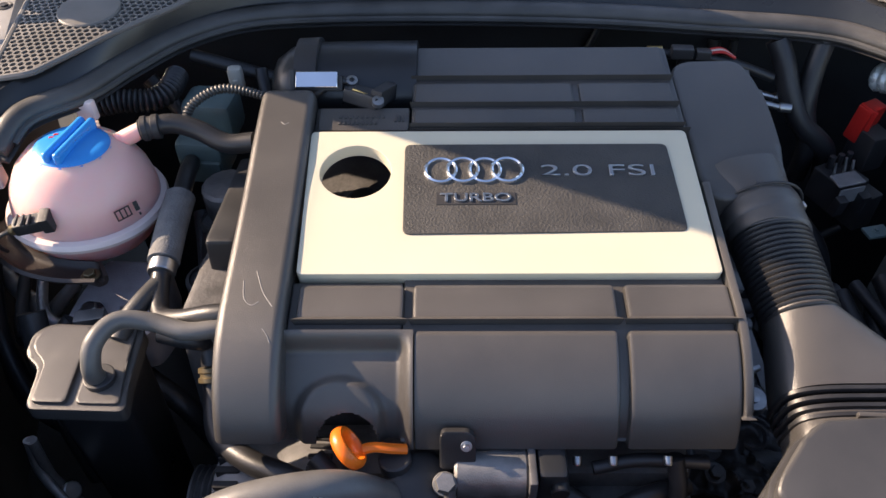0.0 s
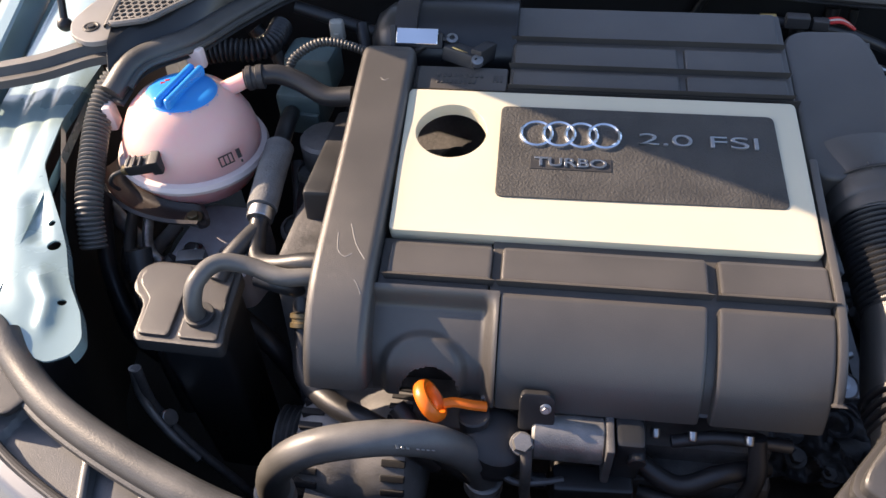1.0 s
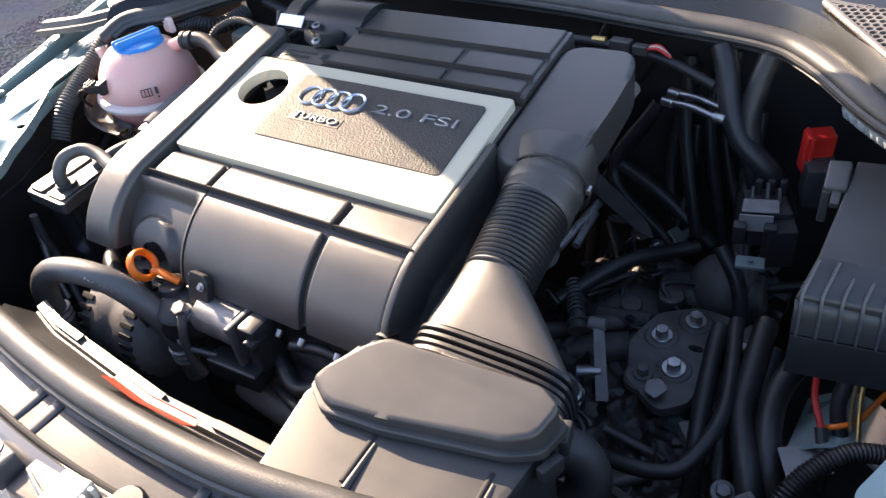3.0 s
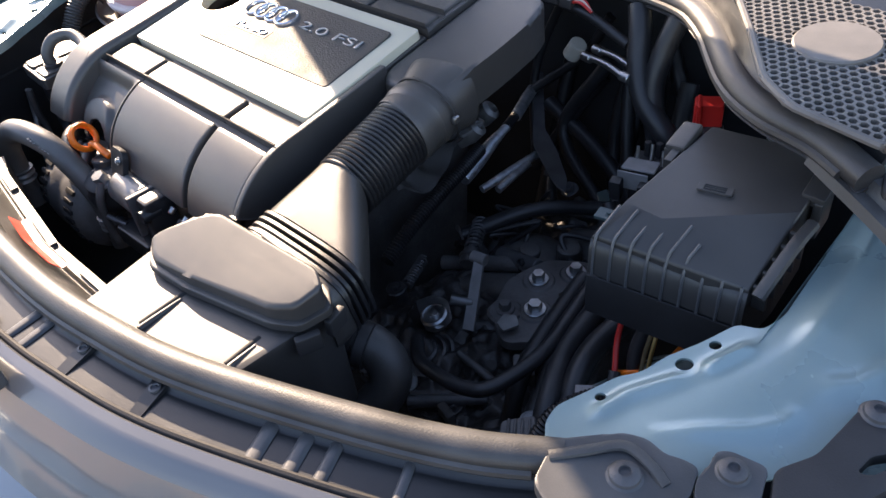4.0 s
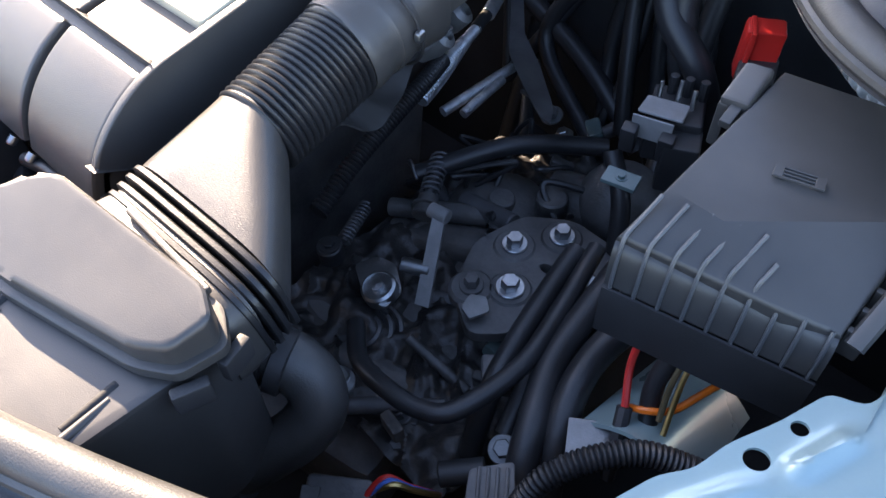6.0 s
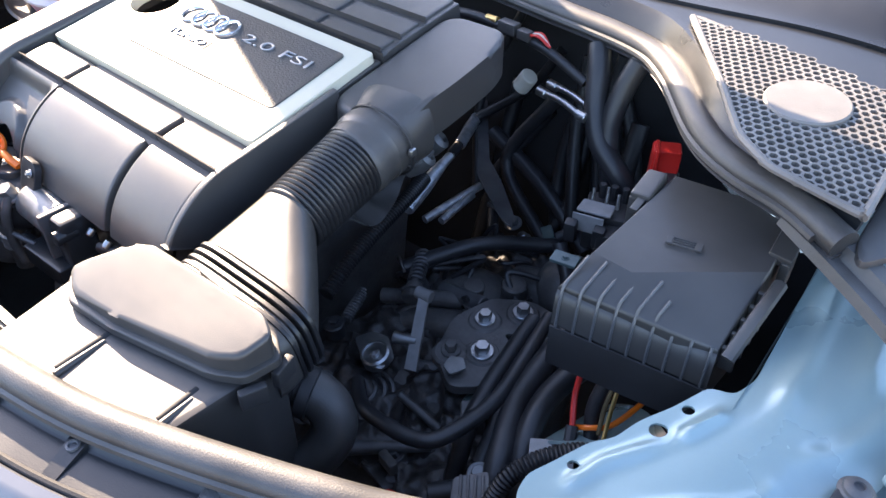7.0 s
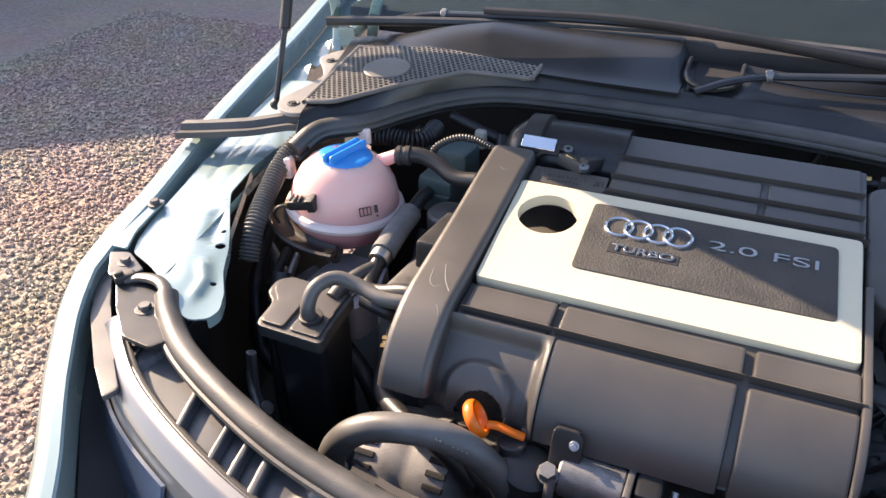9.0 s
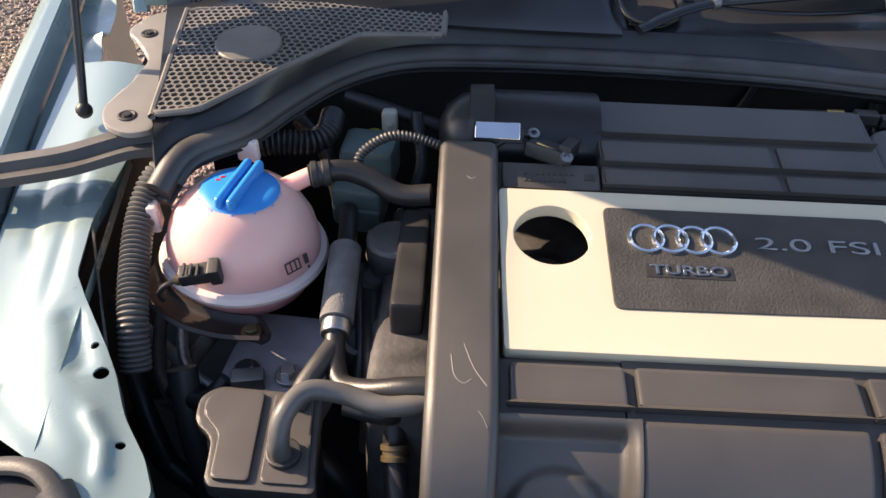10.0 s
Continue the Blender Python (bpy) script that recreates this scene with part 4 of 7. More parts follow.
# ---- bonnet, propped open over the bay ----
bon = thing("bonnet", (CX, 0.85, 1.16), "raised silver-blue bonnet held open", "bonnet")
def bonf(u, v):
    q = 2 * u - 1
    x = CX + q * (0.79 - 0.22 * v ** 3)
    d = 1.02 * v * (1 - 0.10 * q * q)
    a = radians(76)
    # unseen rear edge lifted on one side to let sun onto the scuttle's end
    k = max(0.0, min(1.0, (q + 0.35) / 0.30))
    k = k * k * (3 - 2 * k)
    rear = 1.085 + 0.20 * k
    return (x, 0.872 + 0.14 * (1 - q * q) * (1 - k) - math.cos(a) * d, rear + math.sin(a) * d)
part("outer_panel", sheet(BM(), 48, 20, bonf, 0.02), M_BODY, bon)

# ---- scuttle panel, grilles, wipers, windscreen ----


def scut_back(x):
    return 1.03 - 0.28 * (x - CX) ** 2


def scuttle_z(x, y):
    k = max(0.0, min(1.0, (y - 0.62) / 0.42))
    return 0.955 + 0.028 * k + 0.012 * math.exp(-((abs(x - CX) - 0.5) / 0.14) ** 2)


def scuttle(u, v):
    k = u * (len(RL) - 1)
    i = min(int(k), len(RL) - 2)
    p = RL[i].lerp(RL[i + 1], k - i)
    xb = -0.50 + 1.29 * u
    q = p.lerp(Vector((xb, scut_back(xb), 0)), v)
    rise = min(1.0, v * 7)
    rise = rise * rise * (3 - 2 * rise)
    q.z = 0.938 + (scuttle_z(q.x, q.y) - 0.938) * rise
    return q


scut = thing("scuttle_tray", (CX, 0.9, 0.9), "black plastic scuttle tray below the windscreen", "scuttle tray")
part("panel", sheet(BM(), 120, 30, scuttle, 0.004), M_SLICK, scut)
# raised rear deck with its upturned tabs, in front of the wipers
def deck(x0, x1, y0, lift, a, z):
    """A flap that rises backwards; a and z say how abruptly its two ends drop."""
    def f(u, v):
        x = x0 + (x1 - x0) * u
        y = y0 + (scut_back(x) - 0.02 - y0) * v
        k = min(1.0, v * 1.15)
        return (x, y, scuttle_z(x, y) + 0.004 + lift * k * k * (3 - 2 * k) * min(1.0, a * u, z * (1 - u)))
    return f


part("raised_deck", sheet(BM(), 60, 12, deck(-0.42, 0.030, 0.865, 0.024, 3, 28), 0.004), M_SLICK, scut)
part("raised_deck", sheet(BM(), 60, 12, deck(0.362, 0.78, 0.862, 0.024, 24, 4), 0.004), M_SLICK, scut)
# near-black sheet laid on the tray for the shade of the pivot recess
b = BM()
sheet(b, 20, 8, lambda u, v: (0.040 + 0.062 * u, 0.888 + 0.018 * u + 0.10 * v - 0.016 * math.sin(math.pi * u) * (1 - v), scuttle_z(0.07, 0.9) + 0.005 + 0.002 * v), 0.002)
part("pivot_well_shade", b, M_DARK, scut)
b = BM()
tube(b, [(0.031, 0.965, 0.992), (0.034, 0.905, 0.986), (0.055, 0.884, 0.982), (0.085, 0.890, 0.982), (0.104, 0.915, 0.984), (0.106, 0.965, 0.990)], 0.0036, 8, 8)
part("well_rim", b, M_SLICK, scut)
b = BM()
sheet(b, 30, 4, lambda u, v: (0.106 + 0.254 * u, 0.955 - 0.02 * math.sin(math.pi * u) + 0.012 * v, scuttle_z(0.2, 0.95) + 0.003 + 0.011 * v), 0.003)
part("back_edge", b, M_SLICK, scut)


def inside(p, poly):
    c = False
    for (x1, y1), (x2, y2) in zip(poly, poly[1:] + poly[:1]):
        if (y1 > p[1]) != (y2 > p[1]) and p[0] < (x2 - x1) * (p[1] - y1) / (y2 - y1) + x1:
            c = not c
    return c


def honeycomb(poly, disc, pitch, zf):
    """A lattice of hexagonal holes inside an outline, round a plain disc."""
    b = BM()
    xs, ys = [p[0] for p in poly], [p[1] for p in poly]
    rows = int((max(ys) - min(ys)) / (pitch * 0.866)) + 1
    R = pitch / math.sqrt(3)
    for r in range(rows):
        for c in range(int((max(xs) - min(xs)) / pitch) + 2):
            x, y = min(xs) + pitch * (c + 0.5 * (r % 2)), min(ys) + pitch * 0.866 * r
            if not inside((x, y), poly) or math.hypot(x - disc[0], y - disc[1]) < disc[2]:
                continue
            o, n, d = [], [], []
            for k in range(6):
                a = math.pi / 6 + k * math.pi / 3
                X, Y = x + R * math.cos(a), y + R * math.sin(a)
                o.append(b.verts.new((X, Y, zf(X, Y))))
                X, Y = x + R * 0.74 * math.cos(a), y + R * 0.74 * math.sin(a)
                n.append(b.verts.new((X, Y, zf(X, Y))))
                d.append(b.verts.new((X, Y, zf(X, Y) - 0.005)))
            for k in range(6):
                j = (k + 1) % 6
                b.faces.new((o[k], o[j], n[j], n[k]))
                b.faces.new((n[k], n[j], d[j], d[k]))
    return b


def grille(poly, disc):
    zf = lambda x, y: scuttle_z(x, y) + 0.0065
    gr = thing("scuttle_grille", (disc[0], disc[1], 0.97), "black honeycomb air grille with a plain round cap", "air grille", "scuttle grilles")
    b = honeycomb(poly, (*disc, 0.034), 0.0084, zf)
    tagged(part("mesh", b, M_GRILLE, gr), kind="stuff")
    # near-black plate close below the mesh puts shade into its holes
    part("backing", slab(BM(), [outline(poly, 0.01)], 0.0006, 0.0016, lambda x, y, h: (x, y, scuttle_z(x, y) + 0.0006 + h), 0, 1, 2), M_DARK, gr)
    b = BM()
    lathe(b, (disc[0], disc[1], zf(*disc) - 0.006), (0.0, -0.07, 1), [(0.035, 0), (0.035, 0.0065), (0.0335, 0.008), (0.0, 0.0083)], 40)
    part("cap", b, M_GRILLE, gr, "plain round cap")
    b = BM()
    pts = [Vector((x, y, zf(x, y) - 0.002)) for x, y in outline(poly, 0.01, 3)]
    tube(b, pts + [pts[0]], 0.0036, 2, 8)
    part("rim", b, M_GRILLE, gr)


grille([(-0.462, 0.86), (-0.442, 0.665), (-0.40, 0.672), (-0.335, 0.745), (-0.262, 0.825), (-0.172, 0.842), (-0.172, 0.905)], (-0.376, 0.788))
grille([(0.515, 0.83), (0.60, 0.715), (0.645, 0.65), (0.68, 0.625), (0.755, 0.615), (0.745, 0.775)], (0.670, 0.725))
# side covers with screws
b = BM()
slab(b, [outline([(-0.533, 0.850), (-0.518, 0.888), (-0.487, 0.905), (-0.468, 0.80), (-0.456, 0.692), (-0.444, 0.668), (-0.470, 0.658), (-0.497, 0.672), (-0.508, 0.70), (-0.494, 0.745), (-0.488, 0.79), (-0.508, 0.822)], 0.012)], 0, 0.006, lambda x, y, h: (x, y, 0.945 + 0.05 * (y - 0.65) + h), 0.003)
sc = solo("scuttle_corner", b, M_CORNER, "pale grey scuttle corner plate with two screws", "scuttle corner")
for x, y in ((-0.505, 0.845), (-0.478, 0.688)):
    b = BM()
    lathe(b, (x, y, 0.9505 + 0.05 * (y - 0.65)), (0, 0, 1), [(0.0095, 0), (0.0095, 0.0012), (0.0075, 0.0018), (0.006, 0.001), (0.0045, 0.001), (0.004, 0.0028), (0.0, 0.003)], 20)
    part("screw", b, M_BASE, sc)
b = BM()
slab(b, [outline([(0.80, 0.80), (0.80, 0.66), (0.765, 0.605), (0.755, 0.63), (0.75, 0.79), (0.78, 0.90)], 0.012)], 0, 0.006, lambda x, y, h: (x, y, 0.93 + 0.05 * (y - 0.65) + h), 0.003)
solo("scuttle_corner", b, M_BOX, "black plastic scuttle corner beside the fuse box", "scuttle corner")


def wiper(root, joint, tip, blade):
    w = thing("wiper", root, "black windscreen wiper lying on the scuttle", "wiper", "wipers")
    root, joint, tip = Vector(root), Vector(joint), Vector(tip)
    b = BM()
    tube(b, [root, root.lerp(joint, 0.5) + Vector((0, 0, 0.004)), joint], 0.0085, 8, 10, 0.5)
    part("arm_root", b, M_SLICK, w)
    b = BM()
    d = (tip - joint).normalized()
    lathe(b, joint - d * 0.004, d, [(0.006, 0), (0.009, 0.002), (0.009, 0.009), (0.007, 0.011)], 16)
    part("joint_collar", b, M_ALU, w, "bare metal collar")
    b = BM()
    tube(b, [joint, joint.lerp(tip, 0.5) + Vector((0, 0, 0.003)), tip], 0.0085, 8, 10, 0.6)
    part("arm", b, M_SLICK, w)
    b = BM()
    tube(b, blade, 0.0065, 10, 8, 1.4)
    part("blade", b, M_HOSE, w)


wiper((0.050, 0.876, 0.977), (0.138, 0.912, 0.997), (0.62, 0.985, 1.018), [(0.33, 0.944, 1.008), (0.50, 0.975, 1.016), (0.78, 1.005, 1.02)])
wiper((-0.46, 0.96, 0.995), (-0.37, 0.985, 1.01), (0.02, 1.010, 1.022), [(-0.30, 0.992, 1.018), (-0.03, 1.000, 1.024), (0.34, 0.962, 1.010)])

ws = thing("windscreen", (CX, 1.1, 1.0), "dark tinted windscreen glass", "windscreen")
def wsf(u, v):
    x = CX + (u - 0.5) * 1.38
    return (x, scut_back(x) + 0.01 + 0.75 * v, 1.0 + 0.42 * v)
pane = part("pane", sheet(BM(), 24, 8, wsf, 0.005), M_GLASS, ws)
pane.visible_shadow = False
b = BM()
tube(b, [Vector(wsf(k / 16, 0.0)) + Vector((0, -0.004, 0.004)) for k in range(17)], 0.008, 2, 8)
part("edge_seal", b, M_RUBBER, ws, "black rubber edge seal")
bm = BM()
box(bm, (CX, 1.83, 0.985), (1.4, 1.68, 0.04), r=0.01)
box(bm, (CX, 2.3, 1.2), (1.4, 0.1, 0.9), r=0.02)
solo("dashboard", bm, M_DARK, "black dashboard behind the windscreen", "dashboard")

# ---- bonnet hinge, strut, edge strips ----
b = BM()
tube(b, [(-0.545, 0.93, 0.945), (-0.548, 0.945, 0.99), (-0.55, 0.93, 1.06), (-0.56, 0.86, 1.16)], 0.010, 8, 8, 0.5)
hg = part("hinge", b, M_PAINT, bon, "pale green painted steel hinge")
b = BM()
box(b, (-0.53, 0.965, 0.97), (0.03, 0.07, 0.035), (0, 0, 8), 0.004)
box(b, (-0.50, 0.99, 0.985), (0.02, 0.05, 0.05), (15, 10, 20), 0.004)
part("bracket", b, M_PAINT, hg)
b = BM()
rod(b, (-0.52, 0.94, 0.99), (-0.555, 0.94, 0.99), 0.009)
part("pin", b, M_STEEL, hg)
st = thing("bonnet_strut", (-0.558, 0.757, 0.91), "slim black gas strut propping the bonnet", "gas strut")
b = BM()
rod(b, (-0.556, 0.752, 0.915), (-0.555, 0.80, 1.02), 0.0045)
part("rod", b, M_SLICK, st)
b = BM()
rod(b, (-0.555, 0.80, 1.02), (-0.558, 0.848, 1.125), 0.0085)
part("cylinder", b, M_BASE, st)
b = BM()
bmesh.ops.create_uvsphere(b, u_segments=14, v_segments=10, radius=0.009, matrix=Matrix.Translation((-0.556, 0.752, 0.915)))
part("ball_joint", b, M_BASE, st)


def edge_strip(pts, label):
    line = spline(pts, 8)
    prof = [(-0.024, 0.0), (-0.021, 0.008), (-0.008, 0.006), (-0.003, 0.015), (0.010, 0.015), (0.018, 0.006), (0.024, -0.006)]
    def f(u, v):
        k = v * (len(prof) - 1)
        i = min(int(k), len(prof) - 2)
        o = prof[i][0] + (prof[i + 1][0] - prof[i][0]) * (k - i)
        h = prof[i][1] + (prof[i + 1][1] - prof[i][1]) * (k - i)
        m = min(int(u * (len(line) - 1)), len(line) - 2)
        p = line[m].lerp(line[m + 1], u * (len(line) - 1) - m)
        d = (line[min(m + 2, len(line) - 1)] - line[max(m - 1, 0)]).normalized()
        return p + Vector((-d.y, d.x, 0)).normalized() * o + Vector((0, 0, h))
    return solo("edge_strip", sheet(BM(), 30, 18, f, 0.005), M_RUBBER, label, "rubber strip")


edge_strip([(-0.640, 0.633, 0.905), (-0.585, 0.641, 0.912), (-0.530, 0.650, 0.920), (-0.475, 0.672, 0.928), (-0.425, 0.678, 0.932)], "black rubber edge strip across the wing")
edge_strip([(0.71, 0.648, 0.925), (0.80, 0.602, 0.908), (0.90, 0.545, 0.885)], "black rubber edge strip across the wing")


def lamp_bracket():
    br = thing("headlamp_bracket", (-0.48, 0.34, 0.86), "black plastic headlamp bracket with bolts", "headlamp bracket", "headlamp brackets")

    def plate(name, pts, mat, h, th, label=""):
        b = slab(BM(), [outline(pts, 0.005)], 0, th, lambda x, y, q: (x, y, 0.866 + h + q + 0.05 * (y - 0.33)), 0.0015)
        part(name, b, mat, br, label)
    plate("plate", [(-0.40, 0.300), (-0.418, 0.325), (-0.445, 0.341), (-0.478, 0.352), (-0.50, 0.33), (-0.468, 0.295), (-0.43, 0.262), (-0.39, 0.258), (-0.378, 0.275)], M_SLICK, 0.0, 0.005)
    plate("arm_plate", [(-0.482, 0.358), (-0.522, 0.380), (-0.545, 0.372), (-0.515, 0.335), (-0.495, 0.338)], M_RIM, 0.003, 0.006)
    plate("painted_tab", [(-0.533, 0.386), (-0.548, 0.42), (-0.562, 0.492), (-0.588, 0.486), (-0.575, 0.43), (-0.556, 0.385)], M_PAINT, 0.004, 0.003, "painted steel tab")
    plate("rim", [(-0.55, 0.375), (-0.565, 0.372), (-0.505, 0.29), (-0.44, 0.228), (-0.40, 0.196), (-0.393, 0.212), (-0.43, 0.246), (-0.49, 0.306)], M_RIM, -0.016, 0.006)
    for x, y, r, h in ((-0.436, 0.306, 0.0072, 0.0), (-0.512, 0.362, 0.006, 0.004), (-0.566, 0.477, 0.006, 0.004)):
        b = BM()
        hexbolt(b, (x, y, 0.870 + h + 0.05 * (y - 0.33)), r, 0.007)
        part("bolt", b, M_ALT, br)
    b = BM()
    tube(b, [(-0.412, 0.317, 0.874), (-0.44, 0.340, 0.879), (-0.47, 0.345, 0.876), (-0.49, 0.338, 0.872)], 0.0075, 8, 10, 0.7)
    part("seal_end", b, M_RUBBER, br)
    b = BM()
    box(b, (-0.492, 0.338, 0.875), (0.012, 0.024, 0.012), (0, 0, -35), 0.003)
    box(b, (-0.496, 0.334, 0.881), (0.007, 0.010, 0.008), (0, 0, -35), 0.002)
    part("clip", b, M_BASE, br)


def corner_bracket():
    """The bracket beside the fuse box: an arm under the seal's end, a bolt plate and a long arm with a slot."""
    br = thing("headlamp_bracket", (0.78, 0.40, 0.85), "dark grey plastic headlamp bracket with round-headed bolts", "headlamp bracket", "headlamp brackets")

    def plate(name, outs, mat, z, th, label=""):
        b = slab(BM(), [outline(outs[0], 0.006, 4)] + [outline(q, 0.003, 3) for q in outs[1:]], 0, th, lambda x, y, h: (x, y, z + h), 0.002)
        return part(name, b, mat, br, label)
    plate("seal_arm", [[(0.680, 0.335), (0.699, 0.354), (0.712, 0.369), (0.727, 0.375), (0.742, 0.372), (0.752, 0.376), (0.764, 0.377), (0.771, 0.353), (0.750, 0.317), (0.716, 0.289), (0.690, 0.300)]], M_RIM, 0.846, 0.010)
    plate("bolt_plate", [[(0.767, 0.383), (0.765, 0.394), (0.772, 0.400), (0.796, 0.404), (0.805, 0.373), (0.776, 0.348), (0.766, 0.367)]], M_RIM, 0.849, 0.008)
    plate("long_arm", [[(0.799, 0.404), (0.813, 0.430), (0.819, 0.486), (0.823, 0.493), (0.834, 0.493), (0.846, 0.484), (0.859, 0.480), (0.866, 0.462), (0.850, 0.420), (0.809, 0.378)], [(0.837, 0.434), (0.839, 0.450), (0.852, 0.466), (0.855, 0.460), (0.844, 0.437)]], M_BASE, 0.848, 0.010)
    b = BM()
    tube(b, [(0.686, 0.322, 0.856), (0.703, 0.340, 0.858), (0.720, 0.358, 0.859), (0.740, 0.357, 0.858), (0.755, 0.352, 0.855)], 0.0042, 8, 10, 0.6)
    part("bead", b, M_RUBBER, br)
    for x, y, z, r in ((0.732, 0.341, 0.854, 0.0105), (0.781, 0.386, 0.855, 0.0095), (0.829, 0.484, 0.856, 0.0095)):
        b = BM()
        lathe(b, (x, y, z), (0, 0, 1), [(r * 1.25, 0), (r * 1.25, 0.0015), (r, 0.003), (r * 0.95, 0.0055), (r * 0.7, 0.0075), (r * 0.4, 0.0078), (r * 0.36, 0.0055), (0, 0.0055)], 24)
        part("bolt", b, M_ALT, br)
    plate("painted_tab", [[(0.838, 0.505), (0.846, 0.560), (0.858, 0.620), (0.882, 0.612), (0.870, 0.540), (0.860, 0.500)]], M_PAINT, 0.853, 0.003, "painted steel tab")
    b = BM()
    hexbolt(b, (0.853, 0.545, 0.856), 0.006, 0.007)
    part("bolt", b, M_ALT, br)


lamp_bracket()
corner_bracket()

# ---- front end: latch, label, grille, headlamps ----
lat = thing("bonnet_latch", (0.2, 0.09, 0.83), "steel bonnet latch on a black plastic carrier", "bonnet latch")
b = BM()
box(b, (0.052, 0.082, 0.846), (0.044, 0.027, 0.026), (0, 0, -5), 0.004)
br_ = part("left_bracket", b, M_RIM, lat)
b = BM()
hexbolt(b, (0.052, 0.084, 0.859), 0.0065, 0.006)
part("bolt", b, M_STEEL, br_)
b = BM()
box(b, (0.270, 0.084, 0.842), (0.044, 0.027, 0.026), (0, 0, 8), 0.004)
br_ = part("right_bracket", b, M_RIM, lat)
b = BM()
hexbolt(b, (0.270, 0.086, 0.855), 0.0065, 0.006)
part("bolt", b, M_STEEL, br_)
b = BM()
box(b, (0.163, 0.092, 0.828), (0.165, 0.040, 0.034), (0, 0, 2), 0.003)
rod(b, (0.195, 0.108, 0.838), (0.195, 0.108, 0.852), 0.017, None, 24)
part("carrier", b, M_SLICK, lat)
for x, y, wd in ((0.148, 0.090, 0.032), (0.203, 0.091, 0.032)):
    b = BM()
    box(b, (x, y, 0.853), (wd, 0.032, 0.014), (0, 0, 6), 0.002)
    for k in range(4):
        box(b, (x + wd / 2 + 0.002, y - 0.012 + 0.008 * k, 0.853), (0.006, 0.004, 0.012), (0, 0, 6), 0.0008, 1)
    part("jaw", b, M_TAN if x < 0.2 else M_STEEL, lat)
b = BM()
tube(b, [(0.095, 0.088, 0.848), (0.13, 0.080, 0.847), (0.18, 0.078, 0.847), (0.235, 0.084, 0.846)], 0.002, 8, 8)
part("wire", b, M_STEEL, lat)

cross = thing("radiator_crossmember", (0.02, 0.22, 0.76), "grey steel crossmember above the radiator", "crossmember")
def crossf(u, v):
    x = -0.15 + 0.43 * u
    y0 = interp(x, [(-0.4, 0.29), (-0.26, 0.245), (-0.1, 0.205), (0.1, 0.185), (0.3, 0.19)])
    return (x, y0 - 0.008 + 0.04 * v, 0.838 - 0.034 * min(1.0, v / 0.55) + 0.006 * (v > 0.6) - 0.05 * (v > 0.95))
part("rail", sheet(BM(), 40, 20, crossf, 0.004), M_BOX, cross)
def strip(x0, x1, v0, v1, lift):
    def f(u, v):
        x = x0 + (x1 - x0) * u
        y0 = interp(x, [(-0.4, 0.29), (-0.26, 0.245), (-0.1, 0.205), (0.1, 0.185), (0.3, 0.19)])
        vv = v0 + (v1 - v0) * v
        return (x, y0 - 0.008 + 0.04 * vv, 0.838 - 0.034 * min(1.0, vv / 0.55) + 0.006 * (vv > 0.6) + lift)
    return f
lab = part("warning_label", sheet(BM(), 16, 2, strip(0.045, 0.165, 0.25, 0.65, 0.014), 0.0008), rgb("red_label", (0.62, 0.06, 0.03), 0.4, var=0.05), cross, "red warning label with pale print")
part("label_edge", sheet(BM(), 16, 1, strip(0.05, 0.16, 0.58, 0.63, 0.0155), 0.0006), M_TAN, lab)
for k in range(2):
    part("print_bar", sheet(BM(), 4, 1, strip(0.06 + 0.05 * k, 0.08 + 0.05 * k, 0.48, 0.58, 0.0155), 0.0006), rgb("amber_print", (0.75, 0.35, 0.05), 0.4), lab)
for xx in (-0.12, 0.03, 0.17):
    b = BM()
    sheet(b, 4, 2, strip(xx, xx + 0.07, 0.72, 0.93, 0.004), 0.004)
    part("pad", b, M_BOX, cross)

M_LAMP = rgb("lamp_glass", (0.055, 0.085, 0.15), 0.12, var=0.2, scale=8, bump=0, coat=1.0)
def lamp(side):
    def face(u, v, o):
        """The lamp's upright face under the carrier's rim, from the wing inwards."""
        q = bumper_f(0.02 + 0.23 * u, 0.36 + 0.24 * v * (1 - 0.45 * u ** 3))
        n = seal_line(0.02 + 0.23 * u)[1]
        q = q + n * o
        return Vector((q.x if side < 0 else 2 * CX - q.x, q.y, q.z + (0 if side < 0 else -0.02)))
    c = face(0.4, 0.5, 0)
    hl = thing("headlamp", c, "dark glossy blue headlamp between wing and bumper", "headlamp", "headlamps")
    part("lens", sheet(BM(), 40, 16, lambda u, v: face(u, v, 0.006 + 0.004 * math.sin(math.pi * v)), 0.004), M_LAMP, hl)
    b = BM()
    tube(b, [face(0.0, k / 10, 0.004) for k in range(11)] + [face(k / 12, 1.0, 0.004) for k in range(1, 13)], 0.0032, 2, 8)
    part("gasket", b, M_DARK, hl)
    # dark joint between lamp and wing
    def joint(u, v):
        y = 0.40 - 0.36 * u
        x = wing_in(y) + 0.001 + 0.05 * v
        return (x if side < 0 else 2 * CX - x, y, wing_z(y) - 0.030 - 0.03 * v - 0.03 * u + (0 if side < 0 else -DROP))
    part("joint", sheet(BM(), 30, 6, joint, 0.003), M_DARK, hl)
lamp(-1)
lamp(1)
gri = thing("front_grille", (CX, -0.1, 0.7), "dark front grille with painted horizontal bars", "grille")
def gp(x, v, o=0.0):
    u = interp(x, [(-0.424, 0.0), (-0.263, 0.25), (-0.055, 0.417), (0.09, 0.5), (0.23, 0.583), (0.42, 0.75), (0.69, 1.0)])
    p, n = seal_line(u)
    return bumper_f(u, v) + n * o
# near-black sheet over the bumper skin, in place of a shaded hole
b = BM()
